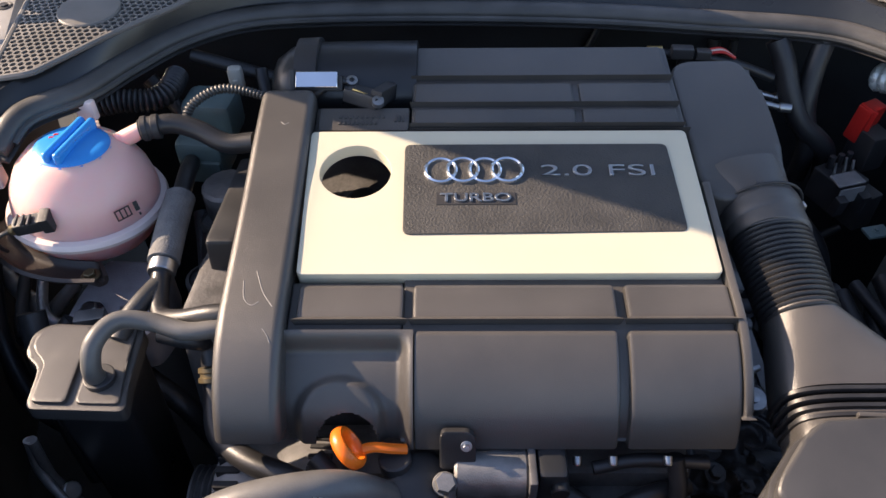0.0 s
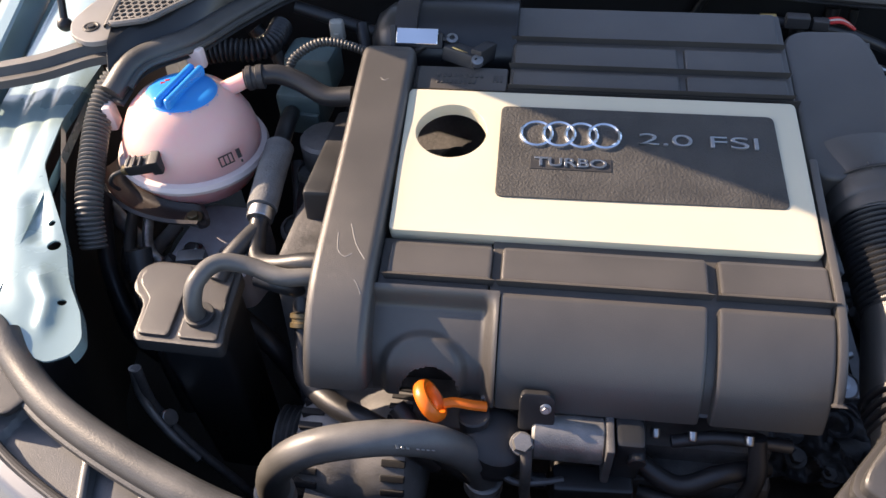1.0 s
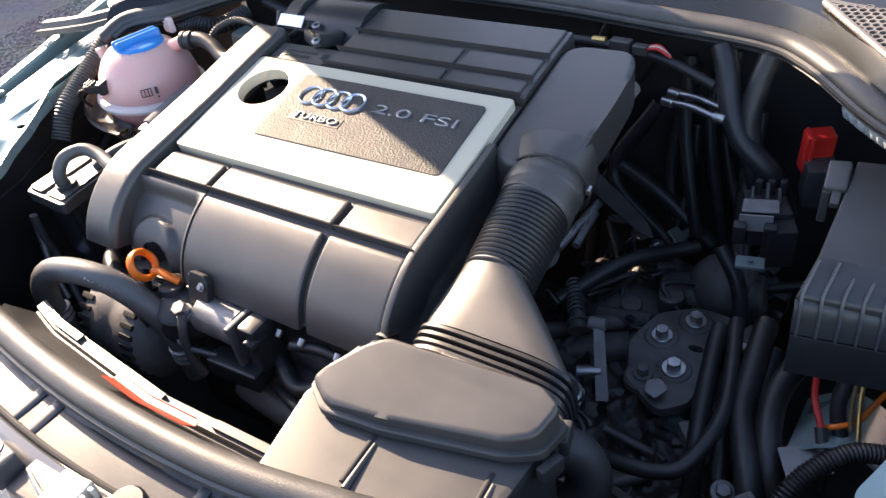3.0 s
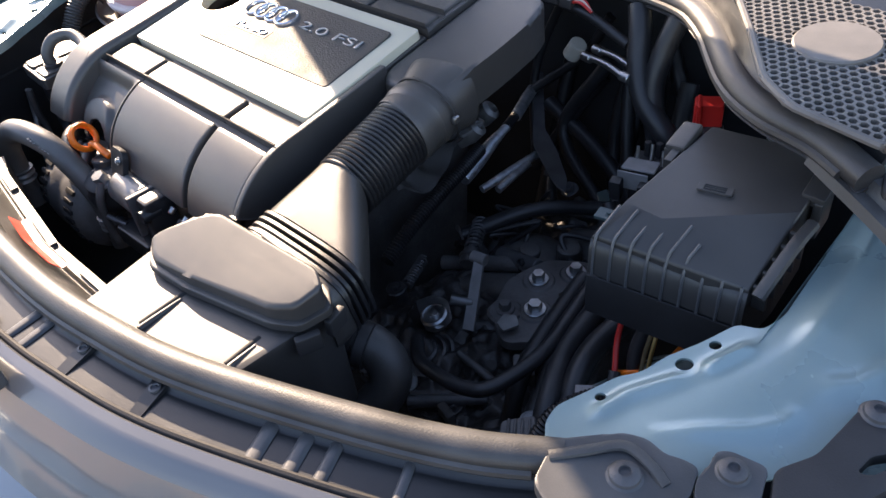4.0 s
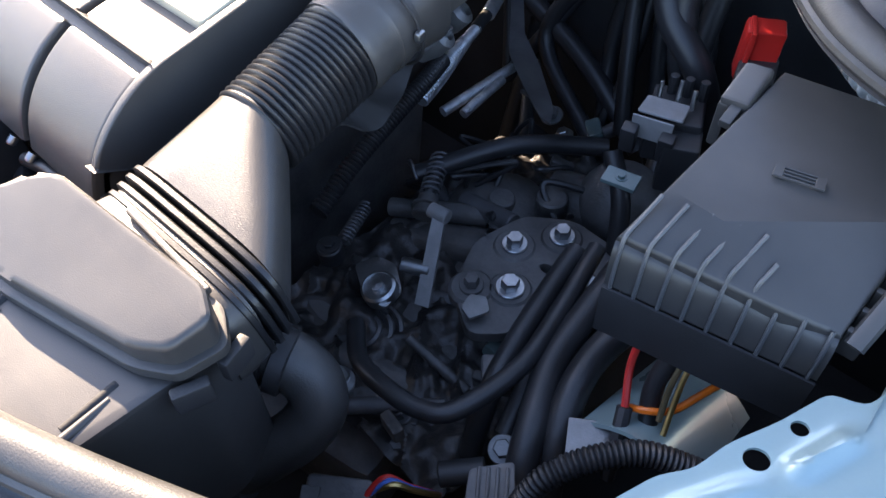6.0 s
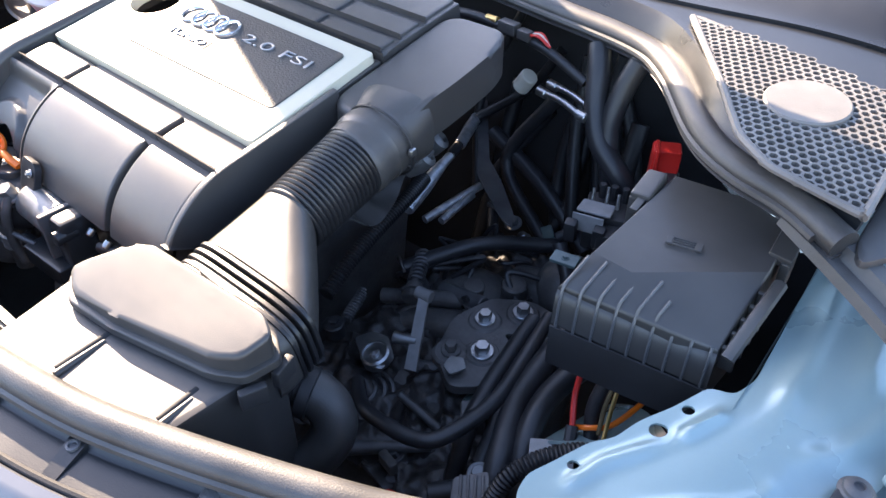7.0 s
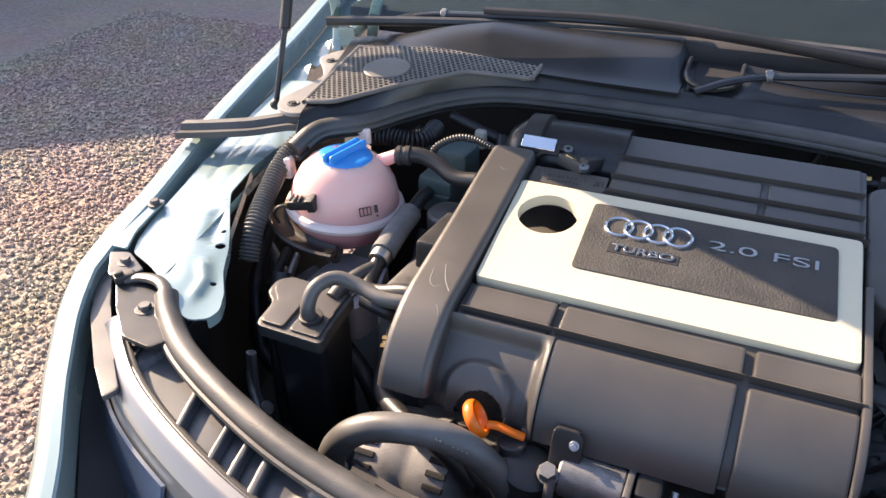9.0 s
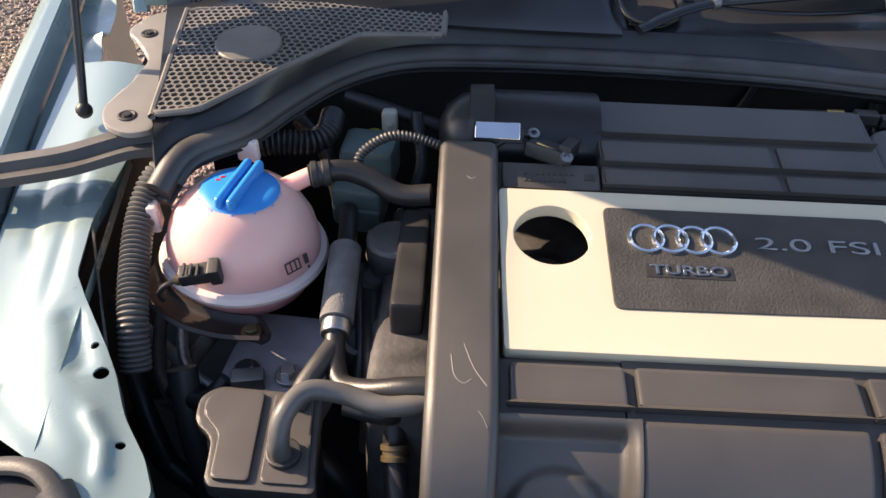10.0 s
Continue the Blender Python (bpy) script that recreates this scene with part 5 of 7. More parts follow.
sheet(b, 24, 12, lambda u, v: gp(-0.14 + 0.57 * u, 0.640 + 0.13 * v, 0.004), 0.003)
part("opening", b, M_DARK, gri)
b = BM()
ring = [gp(x, v, 0.01) for x, v in ((0.15, 0.628), (-0.12, 0.628), (-0.165, 0.636), (-0.175, 0.67), (-0.14, 0.775), (0.15, 0.785), (0.43, 0.775), (0.465, 0.67), (0.455, 0.636), (0.41, 0.628), (0.15, 0.628))]
tube(b, ring, 0.014, 8, 10)
part("frame", b, M_BODY, gri)
for k in range(6):
    b = BM()
    tube(b, [gp(x, 0.650 + 0.021 * k, 0.009) for x in (-0.155, -0.05, 0.05, 0.15, 0.25, 0.35, 0.445)], 0.005, 6, 8)
    part("bar", b, M_BODY, gri)

# ---- unseen gabled block, added and cut to cast the shadow on the drive ----
b = BM()
slab(b, [[(1.0, 0.0), (14.0, 0.0), (14.0, 2.4), (9.2, 5.1), (7.16, 3.91), (4.50, 2.31), (4.11, 2.07), (3.52, 2.25), (3.15, 2.06), (1.27, 1.0)]], 0, 4.0, lambda x, y, h: (-6.0 - h, x, y))
solo("outbuilding", b, rgb("shadow_block", (0.45, 0.42, 0.38), 0.9, var=0.15, scale=2, bump=0.4, fine=90), "unseen plain block added to cast the shadow on the drive", "outbuilding", kind="structure")

# ---- loose stones on the drive ----
def stones(n, x0, x1, y0, y1):
    rng = np.random.default_rng(4)
    b = BM()
    bmesh.ops.create_icosphere(b, subdivisions=1, radius=1)
    vs = np.array([v.co[:] for v in b.verts])
    fs = np.array([[v.index for v in f.verts] for f in b.faces])
    b.free()
    c = np.stack([rng.uniform(x0, x1, n), rng.uniform(y0, y1, n), np.zeros(n)], 1)
    size = rng.uniform(0.0042, 0.010, (n, 1, 1)) * rng.uniform(0.6, 1.3, (n, 1, 3))
    size[..., 2] *= 0.75
    pts = vs[None] * size * rng.uniform(0.75, 1.2, (n, len(vs), 1)) + c[:, None]
    pts[..., 2] += 0.004
    faces = (fs[None] + (np.arange(n) * len(vs))[:, None, None]).reshape(-1, 3)
    me = bpy.data.meshes.new("gravel")
    me.from_pydata(pts.reshape(-1, 3).tolist(), [], faces.tolist())
    me.materials.append(M_STONES)
    return tagged(new("gravel", me), "loose pinkish brown gravel stones on the drive", "gravel", kind="stuff")


stones(55000, -3.6, -0.75, -0.6, 3.6)
# ---- engine block and castings under the covers ----
def casting(name, label, cat, pieces, mat=None):
    """A rough casting, its lumps as parts."""
    t = thing(name, pieces[0][1], label, cat)
    for kind, *a in pieces:
        b = BM()
        if kind == "box":
            box(b, *a)
        elif kind == "rod":
            rod(b, *a)
        else:
            bmesh.ops.create_uvsphere(b, u_segments=20, v_segments=14, radius=a[1], matrix=Matrix.Translation(a[0]))
        part({"box": "housing", "rod": "boss", "ball": "bulge"}[kind], b, mat or M_GREASE, t)
    return t


casting("engine_block", "grimy dark engine block below the plastic cover", "engine block", [
    ("box", (0.025, 0.56, 0.66), (0.38, 0.34, 0.40), (-8, 0, 0), 0.02), ("box", (-0.19, 0.56, 0.72), (0.06, 0.30, 0.26), (-8, 0, 0), 0.012),
    ("box", (0.05, 0.37, 0.70), (0.40, 0.06, 0.12), (0, 0, 0), 0.015), ("rod", (-0.21, 0.62, 0.80), (-0.21, 0.62, 0.87), 0.028), ("rod", (-0.20, 0.52, 0.80), (-0.20, 0.52, 0.85), 0.022)])
gearbox = casting("gearbox", "grimy cast gearbox housing deep in the bay", "gearbox", [
    ("box", (0.42, 0.60, 0.53), (0.24, 0.26, 0.16), (0, 0, 20), 0.03), ("ball", (0.37, 0.67, 0.575), 0.07), ("rod", (0.33, 0.50, 0.54), (0.33, 0.50, 0.61), 0.055),
    ("ball", (0.47, 0.74, 0.64), 0.045), ("rod", (0.40, 0.72, 0.62), (0.52, 0.74, 0.64), 0.03), ("box", (0.36, 0.42, 0.52), (0.20, 0.12, 0.10), (0, 0, 10), 0.02),
    ("rod", (0.30, 0.58, 0.60), (0.40, 0.62, 0.62), 0.02), ("rod", (0.42, 0.69, 0.60), (0.42, 0.69, 0.655), 0.016), ("rod", (0.38, 0.66, 0.60), (0.38, 0.66, 0.65), 0.014), ("ball", (0.40, 0.46, 0.575), 0.035),
    ("rod", (0.37, 0.44, 0.60), (0.45, 0.46, 0.60), 0.016), ("rod", (0.45, 0.46, 0.60), (0.465, 0.464, 0.60), 0.011)])

def webbing(u, v):
    """Lumpy top of the gearbox housing, with ribs and pads."""
    x, y = 0.285 + 0.255 * u, 0.395 + 0.425 * v
    q = Vector((x * 30, y * 30, 0.0))
    h = 0.012 * noise.noise(q) + 0.006 * noise.noise(q * 2.7) + 0.010 * max(0.0, noise.noise(q * 0.8 + Vector((7, 3, 1)))) * 2
    h += 0.007 * max(0.0, 1 - abs(((x * 0.8 + y * 0.6) * 26) % 1.0 - 0.5) / 0.13) * (noise.noise(q * 0.4) > -0.05)
    return Vector((x, y, 0.614 + h - 0.018 * (y > 0.70) * (y - 0.70) / 0.1))


part("webbing", sheet(BM(), 110, 150, webbing, 0.003), rgb("dark_casting", (0.05, 0.046, 0.045), 0.42, 0.3, var=0.6, scale=45, bump=0.8, fine=220), gearbox)

# ---- gearbox mount with its bolts ----
mt = thing("gearbox_mount", (0.455, 0.6, 0.64), "grimy cast mount plate with zinc-plated bolts", "gearbox mount")
b = BM()
slab(b, [outline([(0.425, 0.535), (0.405, 0.59), (0.42, 0.645), (0.46, 0.672), (0.53, 0.668), (0.53, 0.632), (0.495, 0.625), (0.498, 0.53), (0.47, 0.505)], 0.012),
         [(0.478 + 0.008 * math.cos(k * math.pi / 8) , 0.607 + 0.0045 * math.sin(k * math.pi / 8)) for k in range(16)]], 0, 0.012, lambda x, y, h: (x, y, 0.652 + h), 0.003)
part("plate", b, M_GREASE, mt)
for x, y, r in ((0.438, 0.608, 0.011), (0.467, 0.566, 0.012), (0.465, 0.645, 0.011), (0.44, 0.545, 0.010)):
    b = BM()
    lathe(b, (x, y, 0.655), (0, 0, 1), [(0.021, 0), (0.021, 0.008), (0.018, 0.011)], 20)
    part("boss", b, M_GREASE, mt)
    b = BM()
    hexbolt(b, (x, y, 0.666), r * 0.70, 0.012)
    part("bolt", b, M_STEEL if y != 0.545 else M_GREASE, mt)
b = BM()
slab(b, [outline([(0.452, 0.517), (0.466, 0.512), (0.474, 0.53), (0.462, 0.54), (0.449, 0.533)], 0.003)], 0, 0.003, lambda x, y, h: (x, y, 0.672 + h), 0.001)
part("tab", b, M_ALU, mt)

# ---- gear selector ----
sel = thing("gear_selector", (0.36, 0.52, 0.6), "zinc-plated gear selector lever with cable ends", "gear selector")
b = BM()
lathe(b, (0.374, 0.496, 0.645), (-0.1, -0.25, 1), [(0.017, 0), (0.017, 0.012), (0.0145, 0.014), (0.0145, 0.012), (0.006, 0.012), (0.006, 0.016), (0, 0.017)], 24)
part("hub", b, M_STEEL, sel)
b = BM()
slab(b, [outline([(0.333, 0.500), (0.340, 0.523), (0.360, 0.528), (0.388, 0.508), (0.392, 0.483), (0.371, 0.478)], 0.005)], 0, 0.004, lambda x, y, h: (x, y, 0.645 + h - 0.1 * (y - 0.51)), 0.001)
part("plate", b, M_STEEL, sel)
b = BM()
rod(b, (0.366, 0.530, 0.650), (0.392, 0.542, 0.650), 0.0075)
part("pin", b, M_STEEL, sel)
b = BM()
A_, B_ = Vector((0.375, 0.574, 0.692)), Vector((0.404, 0.516, 0.632))
sheet(b, 10, 4, lambda u, v: A_.lerp(B_, u) + Vector((0.93, 0.37, 0)) * (0.012 + 0.002 * u) * (v - 0.5), 0.005)
rod(b, A_ + Vector((-0.012, 0, -0.004)), A_ + Vector((0.008, 0.003, -0.004)), 0.0075)
part("lever", b, M_ALTCASE, sel)
b = BM()
rod(b, (0.301, 0.499, 0.635), (0.301, 0.497, 0.655), 0.013)
hexbolt(b, (0.301, 0.497, 0.655), 0.006, 0.005)
part("cable_end", b, M_BASE, sel)
for a_, z_, r_, turns in ((Vector((0.308, 0.510, 0.655)), Vector((0.291, 0.556, 0.657)), 0.0062, 11), (Vector((0.334, 0.601, 0.664)), Vector((0.308, 0.647, 0.668)), 0.0095, 8)):
    x_, y_, d_ = frame_of(z_ - a_)
    b = BM()
    tube(b, [a_.lerp(z_, k / (turns * 10)) + x_ * r_ * math.cos(k * math.pi / 5) + y_ * r_ * math.sin(k * math.pi / 5) for k in range(turns * 10 + 1)], 0.0015, 1, 6)
    rod(b, a_, z_, r_ * 0.55)
    part("return_spring", b, M_ALT, sel)
b = BM()
rod(b, (0.345, 0.582, 0.658), (0.334, 0.602, 0.664), 0.0125, 0.010)
lathe(b, (0.340, 0.592, 0.661), (-0.5, 0.85, 0.2), [(0.0125, -0.002), (0.0145, -0.001), (0.0145, 0.001), (0.0125, 0.002)], 20)
part("cable_end", b, M_GREASE, sel)


b = BM()
for k, (r0, h0) in enumerate(((0.034, 0.0), (0.026, 0.006), (0.017, 0.012))):
    lathe(b, (0.378, 0.475, 0.598), (-0.1, -0.35, 1), [(r0 - 0.004, h0), (r0, h0 + 0.001), (r0, h0 + 0.009), (r0 - 0.003, h0 + 0.011), (r0 - 0.007, h0 + 0.006)], 28)
part("ring_housing", b, M_ALT, sel)
b = BM()
hexbolt(b, (0.410, 0.500, 0.585), 0.010, 0.016, (0.9, -0.3, 0.3))
part("drain_bolt", b, M_ALU, sel)
b = BM()
tube(b, [(0.300, 0.62, 0.652), (0.283, 0.628, 0.66), (0.277, 0.632, 0.652), (0.279, 0.636, 0.642)], 0.0022, 6, 8)
part("wire_hook", b, M_STEEL, sel)


def hose(name, pts, r, label, cat="hose", mat=None, **k):
    return solo(name, tube(BM(), pts, r, 10, k.pop("n", 12), **k), mat or M_HOSE, label, cat)


# ---- hoses and cables beside the airbox ----
rh = thing("radiator_hose", (0.46, 0.35, 0.7), "thick black rubber radiator hose with a clamp", "hose")
b = BM()
tube(b, [(0.395, 0.345, 0.768), (0.418, 0.350, 0.768), (0.440, 0.359, 0.762), (0.456, 0.362, 0.748), (0.463, 0.356, 0.730), (0.458, 0.341, 0.710), (0.442, 0.318, 0.688), (0.424, 0.292, 0.668), (0.405, 0.262, 0.65)], 0.021, 10, 22)
part("hose", b, M_RUBBER, rh)
for c, d in (((0.424, 0.352, 0.767), (1, 0.35, -0.15)), ((0.436, 0.354, 0.764), (1, 0.5, -0.3)), ((0.427, 0.296, 0.671), (-0.5, -0.72, -0.5))):
    b = BM()
    x, y, dd = frame_of(d)
    c = Vector(c)
    lathe(b, c - dd * 0.006, dd, [(0.0215, 0), (0.0235, 0.001), (0.0235, 0.011), (0.0215, 0.012)], 28)
    part("clamp", b, M_BASE, rh)
b = BM()
box(b, (0.412, 0.302, 0.69), (0.016, 0.008, 0.009), (20, 0, 40), 0.002)
part("clamp_lug", b, M_GREASE, rh)
hose("cable", [(0.515, 0.62, 0.71), (0.53, 0.55, 0.71), (0.538, 0.49, 0.705), (0.525, 0.432, 0.70), (0.503, 0.416, 0.695), (0.47, 0.413, 0.69), (0.43, 0.42, 0.68), (0.39, 0.45, 0.66)], 0.008, "black taped cable loom across the gearbox", "cable")
hose("cable", [(0.545, 0.62, 0.72), (0.548, 0.56, 0.71), (0.553, 0.51, 0.70), (0.575, 0.455, 0.69), (0.59, 0.42, 0.66), (0.60, 0.37, 0.60)], 0.0125, "thick black cable below the fuse box", "cable")
hose("cable", [(0.595, 0.60, 0.73), (0.578, 0.545, 0.715), (0.580, 0.50, 0.705), (0.595, 0.46, 0.68), (0.61, 0.43, 0.62)], 0.0125, "thick black cable below the fuse box", "cable")
hose("cable", [(0.50, 0.615, 0.70), (0.503, 0.585, 0.695), (0.513, 0.52, 0.685), (0.522, 0.475, 0.67), (0.53, 0.44, 0.62)], 0.010, "black sleeved cable beside the mount", "cable")
hose("cable", [(0.53, 0.60, 0.70), (0.528, 0.57, 0.69), (0.535, 0.52, 0.68), (0.55, 0.46, 0.65)], 0.009, "black sleeved cable beside the mount", "cable")
hose("cable", [(0.56, 0.60, 0.705), (0.562, 0.55, 0.69), (0.568, 0.49, 0.66), (0.575, 0.43, 0.6)], 0.009, "black sleeved cable beside the mount", "cable")
b = BM()
box(b, (0.527, 0.585, 0.705), (0.010, 0.024, 0.006), (0, 0, -12), 0.0015)
solo("cable_tag", b, M_STEEL, "bright metal tag on a cable", "cable tag")
hose("corrugated_conduit", [(0.606, 0.37, 0.68), (0.611, 0.405, 0.735), (0.620, 0.426, 0.75), (0.636, 0.448, 0.757), (0.655, 0.466, 0.758), (0.685, 0.482, 0.75)], 0.008, "black corrugated conduit beside the wing flange", "conduit", rib=0.0016, pitch=0.0036, n=14)
b = BM()
sheet(b, 12, 8, lambda u, v: (0.60 + 0.085 * u, 0.48 + 0.12 * v, 0.71 + 0.03 * math.sin(u * 3) - 0.06 * v), 0.003)
solo("inner_panel", b, M_PAINT, "pale green painted inner panel below the fuse box", "body panel")
b = BM()
box(b, (0.618, 0.472, 0.715), (0.04, 0.03, 0.003), (10, -8, 30), 0.001)
hexbolt(b, (0.628, 0.476, 0.718), 0.004, 0.004)
solo("steel_tab", b, M_ALU, "small bright steel tab with a rivet", "bracket")
b = BM()
hexbolt(b, (0.558, 0.448, 0.655), 0.0075, 0.010, (0.1, -0.3, 1))
solo("flange_bolt", b, M_ALU, "zinc-plated flange bolt deep in the bay", "bolt")
b = BM()
box(b, (0.515, 0.49, 0.665), (0.024, 0.03, 0.02), (0, 0, 40), 0.003)
solo("connector", b, M_GREASE, "grey plug connector beside the mount", "connector", "plug connectors")
for pts, r, mat, lab in (([(0.607, 0.53, 0.78), (0.610, 0.515, 0.755), (0.622, 0.495, 0.738)], 0.0028, M_RED, "red insulated battery cable"), ([(0.622, 0.495, 0.738), (0.63, 0.478, 0.72), (0.635, 0.468, 0.69)], 0.0055, M_BASE, "black sleeve on a red cable"),
                         ([(0.67, 0.54, 0.78), (0.657, 0.53, 0.75), (0.648, 0.512, 0.742), (0.636, 0.502, 0.74), (0.62, 0.50, 0.73)], 0.0026, M_ORANGE, "orange insulated wire looping below the fuse box"),
                         ([(0.643, 0.53, 0.785), (0.646, 0.515, 0.76), (0.652, 0.496, 0.735)], 0.0020, M_BRASS, "yellow insulated wire below the fuse box"), ([(0.639, 0.53, 0.785), (0.64, 0.515, 0.76), (0.645, 0.50, 0.74)], 0.0022, M_CLAMP, "pale insulated wire below the fuse box")):
    hose("wire", pts, r, lab, "wire", mat, n=8)
hose("cable", [(0.632, 0.53, 0.78), (0.63, 0.515, 0.75), (0.64, 0.50, 0.72)], 0.007, "black cable below the fuse box", "cable")
pg = thing("plug_connector", (0.50, 0.34, 0.65), "black multi-pin plug with coloured wires", "connector", "plug connectors")
b = BM()
box(b, (0.495, 0.335, 0.655), (0.05, 0.034, 0.028), (15, 0, 35), 0.004)
box(b, (0.48, 0.322, 0.668), (0.014, 0.012, 0.006), (15, 0, 35), 0.001)
part("housing", b, M_GREASE, pg)
M_WIREBLUE = rgb("blue_wire", (0.05, 0.12, 0.4), 0.4, var=0.1)
for k, m in enumerate((M_RED, M_WIREBLUE, M_BRASS)):
    b = BM()
    tube(b, [(0.51, 0.345 + 0.004 * k, 0.665), (0.515 + 0.004 * k, 0.365, 0.678), (0.53 + 0.002 * k, 0.375, 0.668), (0.545, 0.39, 0.65)], 0.0026, 8, 8)
    part("wire", b, m, pg)
b = BM()
rod(b, (0.535, 0.40, 0.655), (0.56, 0.425, 0.66), 0.010)
solo("plug", b, M_BASE, "small black round plug", "connector", "plug connectors")
b = BM()
slab(b, [outline([(0.565, 0.40), (0.585, 0.425), (0.61, 0.395), (0.60, 0.365), (0.585, 0.37)], 0.004)], 0, 0.012, lambda x, y, h: (x, y, 0.70 + h), 0.002)
for k in range(4):
    rod(b, (0.570 + 0.005 * k, 0.405 + 0.004 * k, 0.713), (0.585 + 0.005 * k, 0.385 + 0.004 * k, 0.713), 0.0014, None, 8)
solo("cable_guide", b, M_GREASE, "grey ribbed plastic cable guide", "cable guide")

# ---- behind the duct: silver sleeves, shield, pipes ----
hose("silver_sleeve", [(0.212, 0.832, 0.705), (0.202, 0.860, 0.708), (0.188, 0.900, 0.712)], 0.0085, "silver foil heat sleeve on a coolant pipe", "heat sleeve", M_FOIL)
hose("silver_sleeve", [(0.258, 0.672, 0.700), (0.246, 0.712, 0.703), (0.232, 0.758, 0.705), (0.218, 0.805, 0.703)], 0.0080, "silver corrugated heat sleeve on a coolant pipe", "heat sleeve", M_FOIL, rib=0.0014, pitch=0.004, rad=lambda t: 0.0062 + 0.0035 * math.sin(math.pi * min(1.0, t + 0.15)))
hose("coolant_pipe", [(0.30, 0.94, 0.84), (0.255, 0.935, 0.77), (0.190, 0.895, 0.712), (0.207, 0.845, 0.706), (0.218, 0.803, 0.703)], 0.0072, "black pipe between two silver sleeves", "pipe")
b = BM()
rod(b, (0.291, 0.88, 0.822), (0.277, 0.88, 0.80), 0.0125)
solo("pale_collar", b, M_TAN, "pale collar on a coolant pipe", "collar")
hose("silver_sleeve", [(0.275, 0.802, 0.678), (0.269, 0.755, 0.675), (0.262, 0.700, 0.670)], 0.0060, "silver heat sleeve on a thin pipe", "heat sleeve", M_FOIL)
hose("silver_sleeve", [(0.279, 0.780, 0.676), (0.280, 0.748, 0.674), (0.281, 0.712, 0.670)], 0.0055, "silver heat sleeve on a thin pipe", "heat sleeve", M_FOIL)
hose("corrugated_conduit", [(0.245, 0.72, 0.72), (0.258, 0.676, 0.72), (0.266, 0.628, 0.715), (0.278, 0.558, 0.705), (0.29, 0.50, 0.69)], 0.0085, "black corrugated conduit under the duct", "conduit", rib=0.003, pitch=0.0045)
b = BM()
slab(b, [outline([(0.150, 0.945), (0.215, 0.871), (0.266, 0.806), (0.335, 0.756), (0.366, 0.736), (0.379, 0.735), (0.362, 0.762), (0.306, 0.811), (0.258, 0.844), (0.226, 0.882), (0.165, 0.955)], 0.010, 5)], 0, 0.0022, lambda x, y, h: (x, y, 0.69 + h + 1.2 * (y - 0.80) ** 2), 0.0008, 1, 2)
solo("heat_shield", b, M_ALT, "dull grey curved heat shield strip", "heat shield")
b = BM()
FLAP = spline([(0.318, 0.514, 0.800), (0.333, 0.531, 0.797), (0.343, 0.550, 0.797), (0.329, 0.580, 0.801), (0.314, 0.611, 0.803), (0.299, 0.645, 0.806), (0.281, 0.690, 0.812)], 6)
sheet(b, 36, 8, lambda u, v: FLAP[round(u * 36)] + Vector((-0.034, 0.012, 0.012)) * v + Vector((0, 0, 0.004 * math.sin(21 * u + 4 * v))), 0.002)
solo("splash_flap", b, M_BOX, "crinkled grey plastic flap under the duct", "flap")
# turbo-side fittings under the duct block
for q, r, m in (((0.285, 0.70, 0.80), 0.013, M_ALU), ((0.255, 0.735, 0.82), 0.014, M_GREASE), ((0.30, 0.66, 0.80), 0.012, M_ALU), ((0.28, 0.76, 0.845), 0.013, M_ALU)):
    b = BM()
    lathe(b, q, (0.6, 0.3, 0.7), [(r * 0.6, -0.03), (r, -0.012), (r, 0.006), (r * 0.55, 0.01), (r * 0.5, 0.004), (0, 0.004)], 20)
    solo("pipe_fitting", b, m, "grey metal pipe fitting below the duct", "pipe fitting")
b = BM()
slab(b, [outline([(-0.014, -0.022), (0.014, -0.022), (0.012, 0.02), (-0.012, 0.02)], 0.005), [(0.005 * math.cos(k * math.pi / 6), 0.010 + 0.005 * math.sin(k * math.pi / 6)) for k in range(12)]], 0, 0.004, lambda x, y, h: (0.292 + x, 0.655 + y, 0.803 + h), 0.001)
solo("steel_lug", b, M_ALU, "cast lug with a round eye below the duct", "lug")
for dy in (0.0, -0.022):
    pipe = thing("brake_pipe", (0.40, 0.80 + dy, 0.86), "bright steel brake pipe with crimped ends", "brake pipe", "brake pipes")
    b = BM()
    tube(b, [(0.363, 0.814 + dy, 0.86), (0.40, 0.806 + dy, 0.862), (0.437, 0.795 + dy, 0.858)], 0.0042, 8, 10)
    part("pipe", b, M_STEEL, pipe)
    for q in ((0.363, 0.814 + dy, 0.86), (0.428, 0.798 + dy, 0.859)):
        b = BM()
        rod(b, q, (q[0] + 0.014, q[1] - 0.003, q[2]), 0.006)
        part("crimp", b, M_STEEL, pipe)
hose("brake_hose", [(0.42, 0.82, 0.925), (0.432, 0.805, 0.90), (0.442, 0.79, 0.87), (0.462, 0.775, 0.835), (0.50, 0.77, 0.80), (0.52, 0.78, 0.74)], 0.0135, "black rubber hose dropping from the scuttle", "hose")
hose("brake_hose", [(0.475, 0.815, 0.925), (0.467, 0.80, 0.89), (0.466, 0.785, 0.85), (0.48, 0.775, 0.80), (0.49, 0.79, 0.74)], 0.0125, "black rubber hose dropping from the scuttle", "hose")
hose("wiring_loom", [(0.17, 0.82, 0.90), (0.24, 0.815, 0.912), (0.30, 0.812, 0.91), (0.36, 0.805, 0.905), (0.42, 0.80, 0.885)], 0.006, "black wiring loom along the bulkhead", "wiring loom")
b = BM()
box(b, (0.305, 0.806, 0.917), (0.026, 0.014, 0.014), (0, 0, -4), 0.002)
